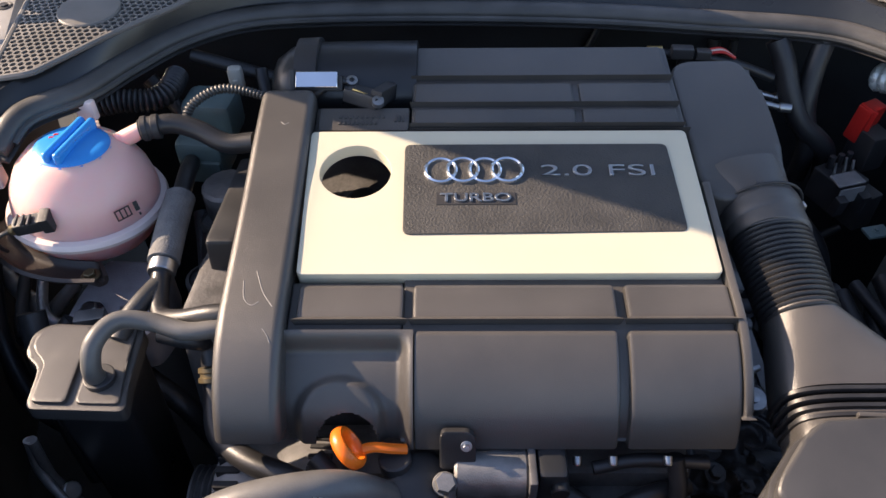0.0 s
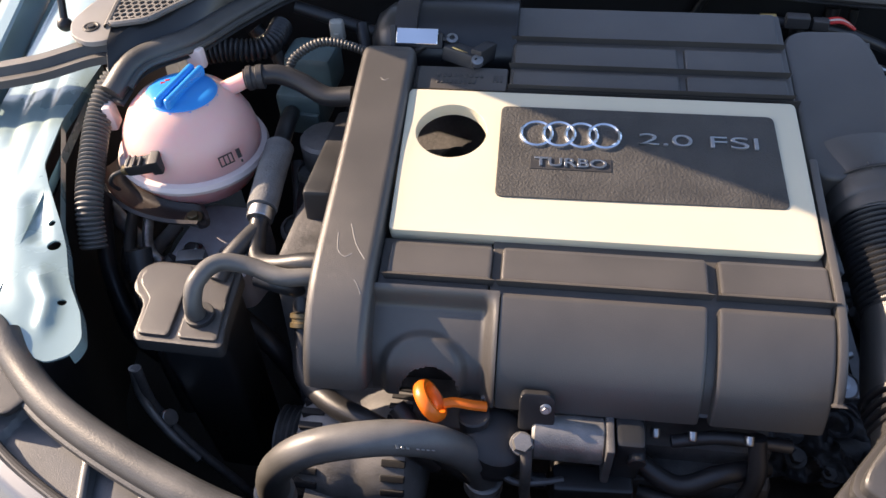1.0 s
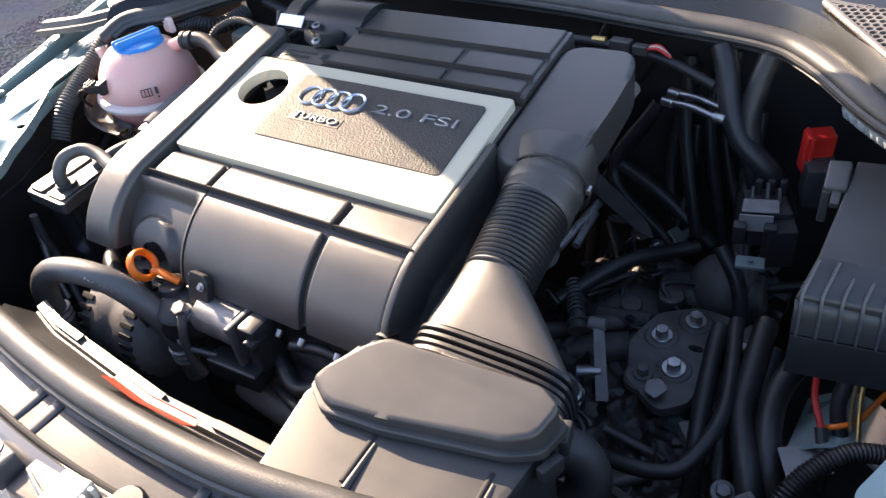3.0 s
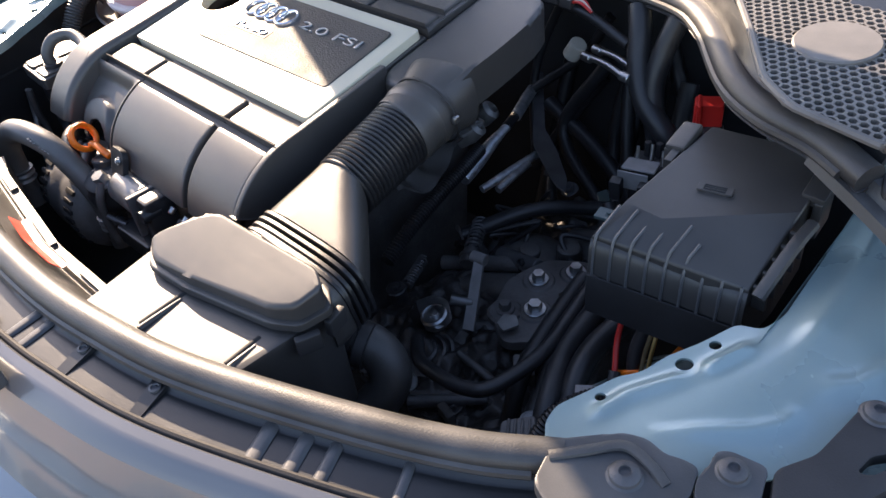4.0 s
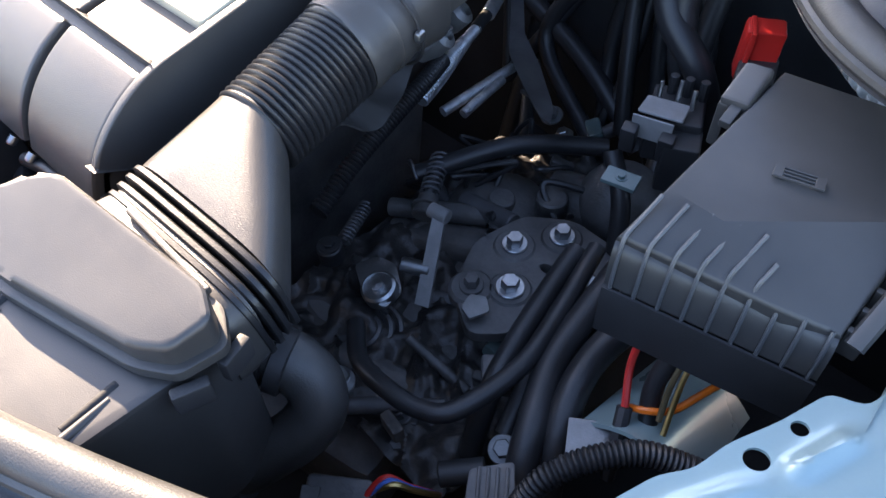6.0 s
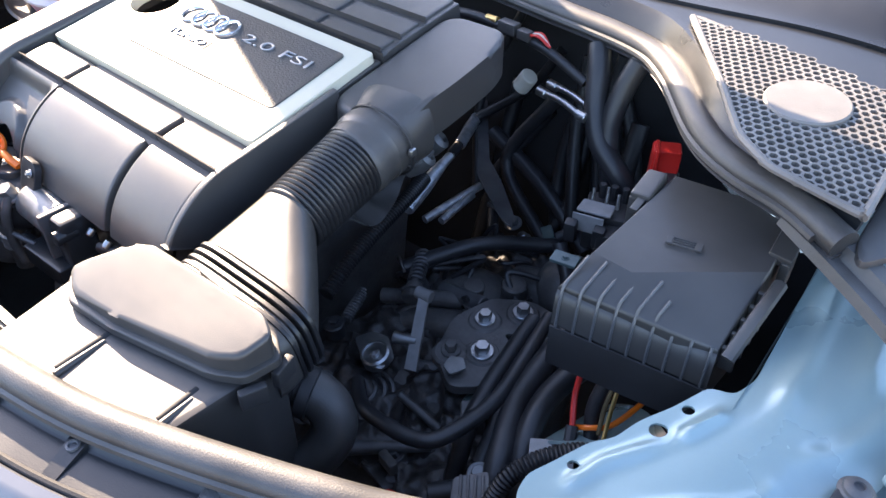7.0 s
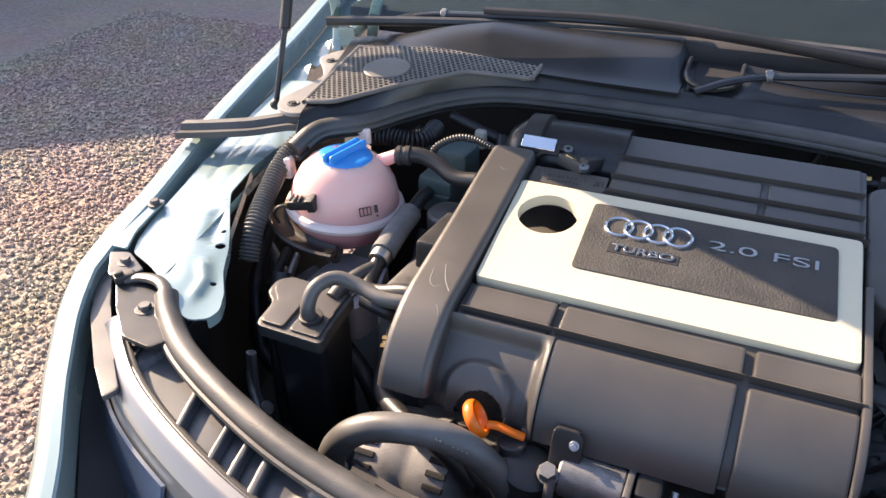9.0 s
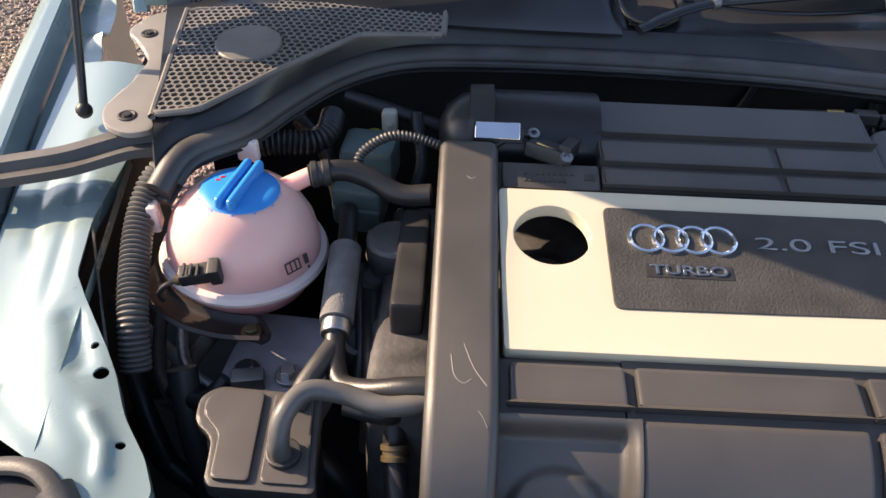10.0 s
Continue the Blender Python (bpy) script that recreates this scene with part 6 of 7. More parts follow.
box(b, (0.33, 0.804, 0.915), (0.018, 0.012, 0.012), (0, 0, -4), 0.002)
solo("loom_plug", b, M_BOX, "small black plug on the loom", "connector", "plug connectors")
for k in range(3):
    hose("wire", [(0.338, 0.803 + 0.004 * k, 0.917), (0.352, 0.80 + 0.004 * k, 0.92), (0.368, 0.80, 0.912)], 0.0018, "thin pinkish wire at a plug", "wire", M_RED if k != 1 else M_TAN, n=6)
b = BM()
rod(b, (0.265, 0.815, 0.915), (0.283, 0.813, 0.916), 0.005)
solo("cable_clip", b, M_BRASS, "small yellowish cable clip", "clip")
red = thing("jump_terminal", (0.54, 0.765, 0.8), "red plastic cover of the jump-start terminal", "terminal cover")
b = BM()
box(b, (0.540, 0.776, 0.838), (0.030, 0.020, 0.050), (6, 0, 30), 0.003)
box(b, (0.533, 0.768, 0.842), (0.004, 0.024, 0.044), (6, 0, 30), 0.001)
part("cover", b, M_RED, red)
b = BM()
box(b, (0.548, 0.762, 0.81), (0.03, 0.04, 0.05), (0, 0, 18), 0.004)
part("base", b, M_BASE, red)
b = BM()
box(b, (0.508, 0.725, 0.775), (0.045, 0.05, 0.045), (0, 0, 25), 0.004)
rel = solo("relay_block", b, M_BASE, "black relay block beside the fuse box", "relay block")
b = BM()
box(b, (0.53, 0.70, 0.765), (0.03, 0.03, 0.05), (0, 0, 25), 0.003)
part("relay", b, M_BASE, rel)
for k in range(3):
    b = BM()
    rod(b, (0.495 + 0.012 * k, 0.735 + 0.004 * k, 0.79), (0.495 + 0.012 * k, 0.735 + 0.004 * k, 0.815), 0.004, None, 8)
    part("terminal_pin", b, M_BASE, rel)
b = BM()
box(b, (0.517, 0.632, 0.785), (0.028, 0.018, 0.004), (0, 0, 12), 0.001)
hexbolt(b, (0.517, 0.632, 0.787), 0.003, 0.003)
solo("steel_tab", b, M_GREEN, "small painted steel tab with a rivet", "bracket")
hose("foil_hose", [(0.565, 0.83, 0.868), (0.590, 0.785, 0.880), (0.625, 0.745, 0.884), (0.665, 0.715, 0.884), (0.72, 0.69, 0.885)], 0.017, "pale greenish foil-wrapped hose behind the fuse box", "hose", rgb("crumpled_foil", (0.66, 0.72, 0.72), 0.28, 0.35, var=0.3, scale=70, bump=1.6, fine=90), rib=0.003, pitch=0.011)
for pts, r in (([(0.22, 0.90, 0.70), (0.33, 0.88, 0.66), (0.42, 0.86, 0.60)], 0.012), ([(0.35, 0.93, 0.85), (0.36, 0.90, 0.75), (0.40, 0.85, 0.62)], 0.010), ([(0.45, 0.90, 0.80), (0.46, 0.84, 0.68), (0.50, 0.72, 0.60)], 0.012), ([(0.47, 0.70, 0.74), (0.50, 0.68, 0.70), (0.52, 0.65, 0.62)], 0.009), ([(0.30, 0.62, 0.66), (0.36, 0.70, 0.68), (0.42, 0.78, 0.66)], 0.010)):
    hose("hose", pts, r, "dark hose deep in the bay", "hose")
# more pipes, plugs and brackets on the gearbox
rng = random.Random(11)
for k in range(72):
    x, y = rng.uniform(0.29, 0.53), rng.uniform(0.40, 0.82)
    z = 0.60 + 0.05 * rng.random()
    if 0.285 < x < 0.42 and 0.455 < y < 0.60:
        z -= 0.03
    if 0.40 < x and 0.50 < y < 0.68:
        z -= 0.02
    if 0.285 < x < 0.43 and 0.45 < y < 0.61 and k % 3:
        continue
    b = BM()
    if k % 3 == 0:
        r = rng.uniform(0.005, 0.010)
        hexbolt(b, (x, y, z), r, r * 1.3, (rng.uniform(-0.4, 0.4), rng.uniform(-0.4, 0.2), 1))
        solo("housing_bolt", b, (M_GREASE, M_ALT, M_STEEL, M_ALT)[k // 3 % 4], "grimy bolt on the gearbox housing", "bolt", "gearbox bolts")
    elif k % 3 == 1:
        r = rng.uniform(0.004, 0.013)
        a = Vector((rng.uniform(-1, 1), rng.uniform(-1, 1), rng.uniform(-0.2, 0.5))).normalized() * rng.uniform(0.03, 0.06)
        rod(b, Vector((x, y, z)) - a, Vector((x, y, z)) + a, r, r * rng.uniform(0.7, 1.0))
        solo("housing_boss", b, (M_GREASE, M_ALT, M_BASE)[k // 3 % 3], "grimy cast boss on the gearbox housing", "cast boss")
    else:
        box(b, (x, y, z), (rng.uniform(0.012, 0.04), rng.uniform(0.008, 0.02), rng.uniform(0.006, 0.02)), (rng.uniform(-20, 20), rng.uniform(-20, 20), rng.uniform(0, 180)), 0.003)
        solo("housing_rib", b, (M_GREASE, M_ALT, M_BASE, M_GREEN)[k // 3 % 4], "grimy cast rib on the gearbox housing", "cast rib")
for k in range(9):
    x, y = rng.uniform(0.22, 0.55), rng.uniform(0.91, 0.945)
    pts = [(x, y, rng.uniform(0.75, 0.9)), (x + rng.uniform(-0.06, 0.06), y - 0.03, rng.uniform(0.66, 0.75)), (x + rng.uniform(-0.1, 0.1), y - rng.uniform(0.05, 0.12), rng.uniform(0.5, 0.62))]
    hose("hose", pts, rng.uniform(0.005, 0.012), "dark hose by the bulkhead", "hose")
# plug bracket between the relay and the fuse box
pb = thing("plug_bracket", (0.505, 0.70, 0.79), "blue-grey steel bracket with two small plugs", "bracket")
b = BM()
slab(b, [outline([(0.490, 0.690), (0.526, 0.700), (0.520, 0.722), (0.486, 0.712)], 0.002)], 0, 0.002, lambda x, y, h: (x, y, 0.802 + h), 0.0006, 1)
box(b, (0.506, 0.689, 0.792), (0.034, 0.002, 0.022), (0, 0, 15), 0.0006, 1)
part("plate", b, M_ALTCASE, pb)
for dx in (-0.014, 0.016):
    b = BM()
    box(b, (0.506 + dx, 0.684 + dx * 0.27, 0.782), (0.013, 0.012, 0.026), (8, 0, 15), 0.002)
    part("plug", b, M_BASE, pb)
for x, y, z in ((0.494, 0.716, 0.808), (0.508, 0.722, 0.812), (0.520, 0.725, 0.806)):
    b = BM()
    rod(b, (x, y, z - 0.012), (x - 0.002, y + 0.004, z + 0.008), 0.0024, 0.0018, 8)
    part("stud", b, M_STEEL, pb)
# clamp round the duct
dc = thing("duct_clamp", (0.332, 0.535, 0.86), "thin dark wire clamp round the intake duct", "clamp")
b = BM()
q_ = B + Vector((-0.001, 0.024, 0.002))
x_, y_, d_ = frame_of(B - A)
tube(b, [q_ + x_ * 0.0425 * math.cos(t * math.pi / 12) + y_ * 0.0415 * math.sin(t * math.pi / 12) for t in range(25)], 0.0014, 3, 8)
part("wire", b, M_BASE, dc)
b = BM()
box(b, q_ + Vector((0.043, 0.0, 0.004)), (0.006, 0.009, 0.008), (0, 0, 8), 0.002)
part("lug", b, M_STEEL, dc)

for k in range(9):
    x, y = rng.uniform(0.31, 0.48), rng.uniform(0.63, 0.76)
    pts = [(x, y, 0.64), (x + rng.uniform(-0.03, 0.03), y + rng.uniform(-0.02, 0.03), 0.655 + 0.02 * rng.random()), (x + rng.uniform(-0.06, 0.06), y + rng.uniform(-0.05, 0.06), 0.64), (x + rng.uniform(-0.07, 0.07), y + rng.uniform(-0.06, 0.09), 0.60)]
    hose("wire", pts, rng.uniform(0.002, 0.0042), "thin black wire across the gearbox", "wire", n=8)
# ---- behind the cream plate: label ledge, resonator, sensor ----
part("label_ledge", patch(BM(), -0.108, -0.014, S(0.629), S(0.664), -0.012, -0.001, cov, 0.002, 4), M_COVER, cover)
for k, (xa, xb, yy) in enumerate(((-0.088, -0.038, 0.651), (-0.088, -0.046, 0.642), (-0.030, -0.0185, 0.648))):
    n_ = 9 if k < 2 else 3
    b = BM()
    for i in range(n_):
        w = (xb - xa) / n_
        q = cov(xa + w * (i + 0.5), S(yy), -0.0006)
        box(b, q, (w * 0.62, 0.0042 if k < 2 else 0.009, 0.0014), (slope, 0, 0), 0.0002, 1)
    part("moulded_print", b, M_BOX, cover, "unreadable moulded print as plain bars")
res = thing("resonator", (-0.08, 0.75, 0.88), "black plastic intake resonator with a strap", "resonator")
b = BM()
loft_pts = [(-0.172, 0.012), (-0.165, 0.028), (-0.148, 0.04), (-0.12, 0.045), (-0.06, 0.046), (-0.008, 0.046)]
skin(b, [ring_loop(b, Vector((x, 0.742, 0.915)), Vector((0, 1, 0)), Vector((0, 0, 1)), r * 1.15, 32, r) for x, r in loft_pts])
part("shell", b, M_SLICK, res)
b = BM()
for x in (-0.128,):
    skin(b, [ring_loop(b, Vector((x + d, 0.742, 0.915)), Vector((0, 1, 0)), Vector((0, 0, 1)), r * 1.12, 32, r) for d, r in ((-0.013, 0.045), (-0.012, 0.0495), (0.012, 0.0505), (0.013, 0.045))])
part("strap", b, M_BASE, res)
b = BM()
box(b, (-0.113, 0.690, 0.9535), (0.044, 0.002, 0.017), (-50, 0, 0), 0.0006, 1)
part("silver_label", b, M_CHROME, res, "bright silver label strip")
b = BM()
box(b, (-0.139, 0.692, 0.950), (0.006, 0.006, 0.026), (-30, 0, 0), 0.0015)
box(b, (-0.113, 0.698, 0.944), (0.054, 0.014, 0.016), (-30, 0, 0), 0.002)
part("label_holder", b, M_BASE, res)
sen = thing("pressure_sensor", (-0.06, 0.70, 0.93), "small black sensor with grey screws and a wire", "sensor")
b = BM()
box(b, (-0.062, 0.680, 0.938), (0.042, 0.024, 0.016), (-15, 0, -28), 0.003)
box(b, (-0.042, 0.682, 0.940), (0.013, 0.036, 0.018), (-15, 0, -24), 0.002)
part("body", b, M_BASE, sen)
for c in ((-0.077, 0.699, 0.943), (-0.047, 0.663, 0.941)):
    b = BM()
    lathe(b, c, (0.1, -0.35, 1), [(0.0062, 0), (0.0062, 0.006), (0.003, 0.0065), (0.003, 0.004), (0, 0.004)], 18)
    part("screw", b, M_STEEL, sen)
b = BM()
rod(b, (-0.074, 0.680, 0.948), (-0.058, 0.671, 0.947), 0.0012, None, 8)
part("brass_pin", b, M_BRASS, sen)
b = BM()
tube(b, [(-0.075, 0.698, 0.945), (-0.092, 0.698, 0.946), (-0.108, 0.692, 0.940), (-0.122, 0.688, 0.93)], 0.004, 8, 10)
part("lead", b, M_HOSE, sen)

# ---- filler neck seen through the round opening ----
fil = thing("oil_filler", (-0.067, 0.58, 0.86), "dark oil filler neck below the round opening", "oil filler")
b = BM()
lathe(b, (-0.06, 0.595, 0.845), (0, -0.15, 1), [(0.022, 0), (0.022, 0.022), (0.018, 0.024), (0.018, 0.012), (0.0, 0.011)], 24)
part("neck", b, M_BASE, fil)
b = BM()
tube(b, [(-0.10, 0.565, 0.868), (-0.07, 0.572, 0.875), (-0.045, 0.56, 0.868)], 0.006, 8, 8)
part("ring", b, M_GREASE, fil)

# ---- front pocket of the cover, dipstick, injector bracket ----
s0_, s1_ = 0.052, S(0.4020)


def ease(t):
    t = max(0.0, min(1.0, t))
    return t * t * (3 - 2 * t)


def pocket_h(x, s):
    """A scooped hollow with a rounded wall beside the panel and an arched dome over the dipstick."""
    hollow = 0.0145 * ease((s1_ - s) / 0.020) * ease((-0.0055 - x) / 0.013)
    r = math.hypot((x + 0.066) / 1.0, max(0.0, s - s0_ - 0.028) * 1.0)
    dome = 0.0075 * ease((0.040 - r) / 0.010)
    return 0.0025 - hollow + dome * ease((s1_ - s) / 0.03)


b = BM()
nx, ns = 48, 60
grid = [[b.verts.new(cov(-0.112 + 0.108 * i / nx, s0_ + (s1_ - s0_) * j / ns, pocket_h(-0.112 + 0.108 * i / nx, s0_ + (s1_ - s0_) * j / ns))) for j in range(ns + 1)] for i in range(nx + 1)]
for i in range(nx):
    for j in range(ns):
        x, q = -0.112 + 0.108 * (i + 0.5) / nx, (s1_ - s0_) * (j + 0.5) / ns
        if ((x + 0.060) / 0.027) ** 2 + (q / 0.033) ** 2 > 1:
            b.faces.new((grid[i][j], grid[i + 1][j], grid[i + 1][j + 1], grid[i][j + 1]))
bmesh.ops.delete(b, geom=[v for v in b.verts if not v.link_faces], context="VERTS")
bmesh.ops.recalc_face_normals(b, faces=b.faces)
bmesh.ops.solidify(b, geom=b.faces[:], thickness=0.003)
part("pocket", b, M_COVER, cover)
dip = thing("dipstick", (-0.03, 0.33, 0.75), "bright orange dipstick handle in a black tube", "dipstick")
b = BM()
c = Vector((-0.057, 0.325, 0.832))
z_ = Vector((0.80, 0.33, 0.50)).normalized()
x_ = Vector((0, 0, 1)).cross(z_).normalized()
y_ = z_.cross(x_)
loops = []
for k in range(28):
    a = 2 * math.pi * k / 28
    o = x_ * math.cos(a) + y_ * math.sin(a)
    loops.append([b.verts.new(c + o * (0.0160 + 0.0036 * math.cos(t)) + z_ * (0.0058 * math.sin(t))) for t in [2 * math.pi * i / 10 for i in range(10)]])
skin(b, loops + [loops[0]], caps=False)
part("ring", b, M_ORANGE, dip)
b = BM()
tube(b, [(-0.046, 0.327, 0.826), (-0.036, 0.329, 0.826), (-0.022, 0.33, 0.822), (-0.010, 0.332, 0.818)], 0.0048, 8, 10, 0.7)
part("arm", b, M_ORANGE, dip)
b = BM()
rod(b, (-0.02, 0.326, 0.815), (-0.015, 0.315, 0.74), 0.014, 0.011)
box(b, (-0.018, 0.318, 0.80), (0.018, 0.004, 0.016), (0, 8, 0), 0.001)
part("tube", b, M_BASE, dip)
inj = thing("injector_bracket", (0.033, 0.33, 0.8), "black bracket with a screw at the cover's foot", "bracket")
b = BM()
slab(b, [outline([(-0.015, -0.022), (0.015, -0.022), (0.015, 0.012), (0.009, 0.018), (-0.013, 0.018), (-0.015, 0.010)], 0.004)], 0, 0.008, lambda x, y, h: (0.033 + x, 0.331 - h * 0.8 + y * 0.35, 0.826 + y * 0.9 + h * 0.5), 0.002)
part("plate", b, M_BASE, inj)
b = BM()
hexbolt(b, (0.040, 0.325, 0.834), 0.003, 0.004, (0, -0.8, 0.5))
part("screw", b, M_STEEL, inj)
pump = thing("fuel_pump", (0.06, 0.32, 0.76), "cast aluminium fuel pump with steel fittings", "pump")
b = BM()
rod(b, (0.03, 0.322, 0.797), (0.092, 0.322, 0.797), 0.021, None, 26)
part("barrel", b, M_ALU, pump)
b = BM()
box(b, (0.095, 0.322, 0.79), (0.007, 0.046, 0.056), (0, 0, 0), 0.002)
part("flange", b, M_ALT, pump)
b = BM()
box(b, (0.112, 0.324, 0.786), (0.026, 0.036, 0.062), (0, 0, 0), 0.006)
rod(b, (0.118, 0.324, 0.80), (0.118, 0.300, 0.80), 0.008)
part("solenoid", b, M_SLICK, pump)
b = BM()
lathe(b, (-0.004, 0.318, 0.765), (0.15, -0.1, 1), [(0.026, 0), (0.03, 0.008), (0.03, 0.02), (0.027, 0.024), (0.027, 0.036), (0.02, 0.042), (0.0, 0.043)], 28)
part("head", b, M_BASE, pump)
b = BM()
hexbolt(b, (0.022, 0.306, 0.806), 0.009, 0.016, (0.05, -0.4, 1), 1.15)
part("union_nut", b, M_ALU, pump)
b = BM()
tube(b, [(0.026, 0.300, 0.812), (0.027, 0.29, 0.79), (0.027, 0.287, 0.76), (0.03, 0.29, 0.73)], 0.005, 8, 10)
part("fuel_pipe", b, M_GREASE, pump)
b = BM()
box(b, (0.085, 0.302, 0.752), (0.07, 0.026, 0.026), (0, 3, 4), 0.004)
rod(b, (0.045, 0.30, 0.755), (0.03, 0.30, 0.757), 0.007)
part("plug", b, M_SLICK, pump)
b = BM()
tube(b, [(0.0, 0.295, 0.775), (0.02, 0.288, 0.772), (0.04, 0.292, 0.768), (0.06, 0.298, 0.765)], 0.003, 6, 8)
part("wire", b, M_ALT, pump)
# pipes and plugs in the gap under the cover's front
for pts, r in (([(0.12, 0.33, 0.76), (0.16, 0.31, 0.75), (0.20, 0.32, 0.76), (0.24, 0.335, 0.75)], 0.009), ([(0.13, 0.31, 0.73), (0.18, 0.295, 0.74), (0.23, 0.31, 0.72)], 0.007), ([(0.15, 0.33, 0.79), (0.19, 0.335, 0.795), (0.25, 0.335, 0.79)], 0.006), ([(0.22, 0.335, 0.80), (0.225, 0.315, 0.76), (0.21, 0.30, 0.70)], 0.008)):
    hose("engine_pipe", pts, r, "dark pipe below the front of the engine cover", "pipe")
# bright steel dots added for the tiny glints below the cover
for x in (0.135, 0.166, 0.213):
    b = BM()
    lathe(b, (x, 0.334, 0.803), (0, -0.7, -0.5), [(0.004, 0), (0.004, 0.006), (0.003, 0.008), (0.0, 0.0082)], 14)
    solo("glint_stud", b, M_STEEL, "small bright stud added for a glint under the cover's edge", "stud", "cover studs")
casting("intake_manifold", "dark intake manifold below the cover's front edge", "manifold", [("box", (0.15, 0.345, 0.70), (0.20, 0.06, 0.08), (0, 0, 0), 0.015), ("rod", (0.06, 0.32, 0.70), (0.24, 0.30, 0.69), 0.022)])
# ---- alternator and hoses in front ----
alt = thing("alternator", (-0.13, 0.32, 0.62), "cast aluminium alternator with cooling slots", "alternator")
C = Vector((-0.130, 0.336, 0.712))
b = BM()
lathe(b, C - Vector((0.06, 0, 0)), (1, 0, 0), [(0.03, 0), (0.055, 0.006), (0.064, 0.018), (0.066, 0.045), (0.063, 0.06), (0.063, 0.07), (0.066, 0.085), (0.064, 0.11), (0.05, 0.122), (0.02, 0.126)], 40)
part("housing", b, M_ALTCASE, alt)
for side in (-1, 1):
    for k in range(15):
        a = radians(-30 + 12 * k)
        q = C + Vector((0.040 * side, -math.cos(a) * 0.0607, math.sin(a) * 0.0607))
        # near-black block set into the housing for the shade inside a slot
        b = BM()
        box(b, q, (0.022, 0.0122, 0.0066), (-math.degrees(a), 0, 0), 0.0012)
        part("cooling_slot_shade", b, M_DARK, alt)
b = BM()
lathe(b, (-0.222, 0.35, 0.69), (1, 0, 0), [(0.03, 0), (0.036, 0.002)] + [(0.033 if k % 2 else 0.036, 0.004 + 0.003 * k) for k in range(8)] + [(0.02, 0.03)], 30)
part("pulley", b, M_GREASE, alt)
lh = thing("coolant_loop_hose", (-0.10, 0.28, 0.75), "thick grey-black rubber hose looping over the alternator", "hose")
b = BM()
tube(b, [(-0.186, 0.262, 0.71), (-0.19, 0.262, 0.76), (-0.18, 0.263, 0.805), (-0.15, 0.268, 0.836), (-0.105, 0.276, 0.846), (-0.06, 0.287, 0.835), (-0.028, 0.297, 0.80), (-0.013, 0.302, 0.76), (-0.008, 0.303, 0.70)], 0.0145, 10, 20)
part("hose", b, M_CONDUIT, lh)
for q in ((-0.190, 0.262, 0.748), (-0.01, 0.303, 0.728)):
    b = BM()
    lathe(b, q, (0.02, 0.02, 1), [(0.0147, 0), (0.018, 0.002), (0.016, 0.006), (0.018, 0.010), (0.016, 0.014), (0.018, 0.018), (0.0147, 0.02)], 24)
    part("ferrule", b, M_ALU, lh)
b = BM()
for k in range(8):
    if k == 3:
        continue
    t = k / 8
    q = Vector((-0.075, 0.270, 0.8515)).lerp(Vector((-0.045, 0.2795, 0.8345)), t)
    box(b, q, (0.0026, 0.005, 0.0006), (-20, 30, 15), 0.0001, 1)
part("printed_bars", b, M_LETTER, lh, "pale unreadable print as plain bars")
vh = thing("vent_hose", (-0.17, 0.37, 0.78), "black rubber vent hose with a spring clamp", "hose")
b = BM()
tube(b, [(-0.196, 0.46, 0.845), (-0.194, 0.43, 0.825), (-0.192, 0.405, 0.800), (-0.182, 0.365, 0.79), (-0.15, 0.335, 0.797), (-0.115, 0.318, 0.80), (-0.08, 0.307, 0.79), (-0.05, 0.303, 0.765)], 0.0105, 10, 16)
part("hose", b, M_HOSE, vh)
b = BM()
lathe(b, (-0.193, 0.418, 0.818), (0.05, -0.7, -0.6), [(0.0108, 0), (0.0125, 0.001), (0.0125, 0.005), (0.0108, 0.006), (0.0108, 0.009), (0.0125, 0.010), (0.0125, 0.014), (0.0108, 0.015)], 20)
part("clamp", b, M_CLAMP, vh)
hose("engine_pipe", [(-0.09, 0.335, 0.80), (-0.06, 0.31, 0.785), (-0.03, 0.30, 0.765), (0.0, 0.30, 0.73)], 0.009, "black pipe beside the dipstick", "pipe")

# ---- canister and its hoses ----
can = thing("canister", (-0.3, 0.4, 0.62), "black plastic canister with a moulded lid", "canister")
part("body", slab(BM(), [outline([(-0.325, 0.366), (-0.252, 0.364), (-0.258, 0.44), (-0.34, 0.445)], 0.012)], -0.24, 0, lambda x, y, h: (x + (x + 0.29) * 0.8 * min(0, h) , y, 0.832 + h), 0.003), M_SLICK, can)
lidc = outline([(-0.335, 0.357), (-0.248, 0.354), (-0.253, 0.385), (-0.256, 0.447), (-0.345, 0.452), (-0.359, 0.44), (-0.357, 0.415), (-0.339, 0.40)], 0.008)
part("lid", slab(BM(), [lidc], -0.012, 0.003, lambda x, y, h: (x, y, 0.838 + h), 0.003), M_COVER, can)
part("lid_panel", slab(BM(), [outline([(-0.330, 0.362), (-0.300, 0.361), (-0.304, 0.445), (-0.341, 0.447), (-0.352, 0.435), (-0.350, 0.42), (-0.333, 0.402)], 0.005)], 0.001, 0.007, lambda x, y, h: (x, y, 0.838 + h), 0.002), M_COVER, can)
part("lid_panel", slab(BM(), [outline([(-0.292, 0.361), (-0.254, 0.360), (-0.259, 0.40), (-0.262, 0.443), (-0.296, 0.445)], 0.005)], 0.001, 0.006, lambda x, y, h: (x, y, 0.838 + h), 0.002), M_COVER, can)
ch = thing("canister_hose", (-0.27, 0.40, 0.85), "black rubber hose arching off the canister", "hose", "canister hoses")
b = BM()
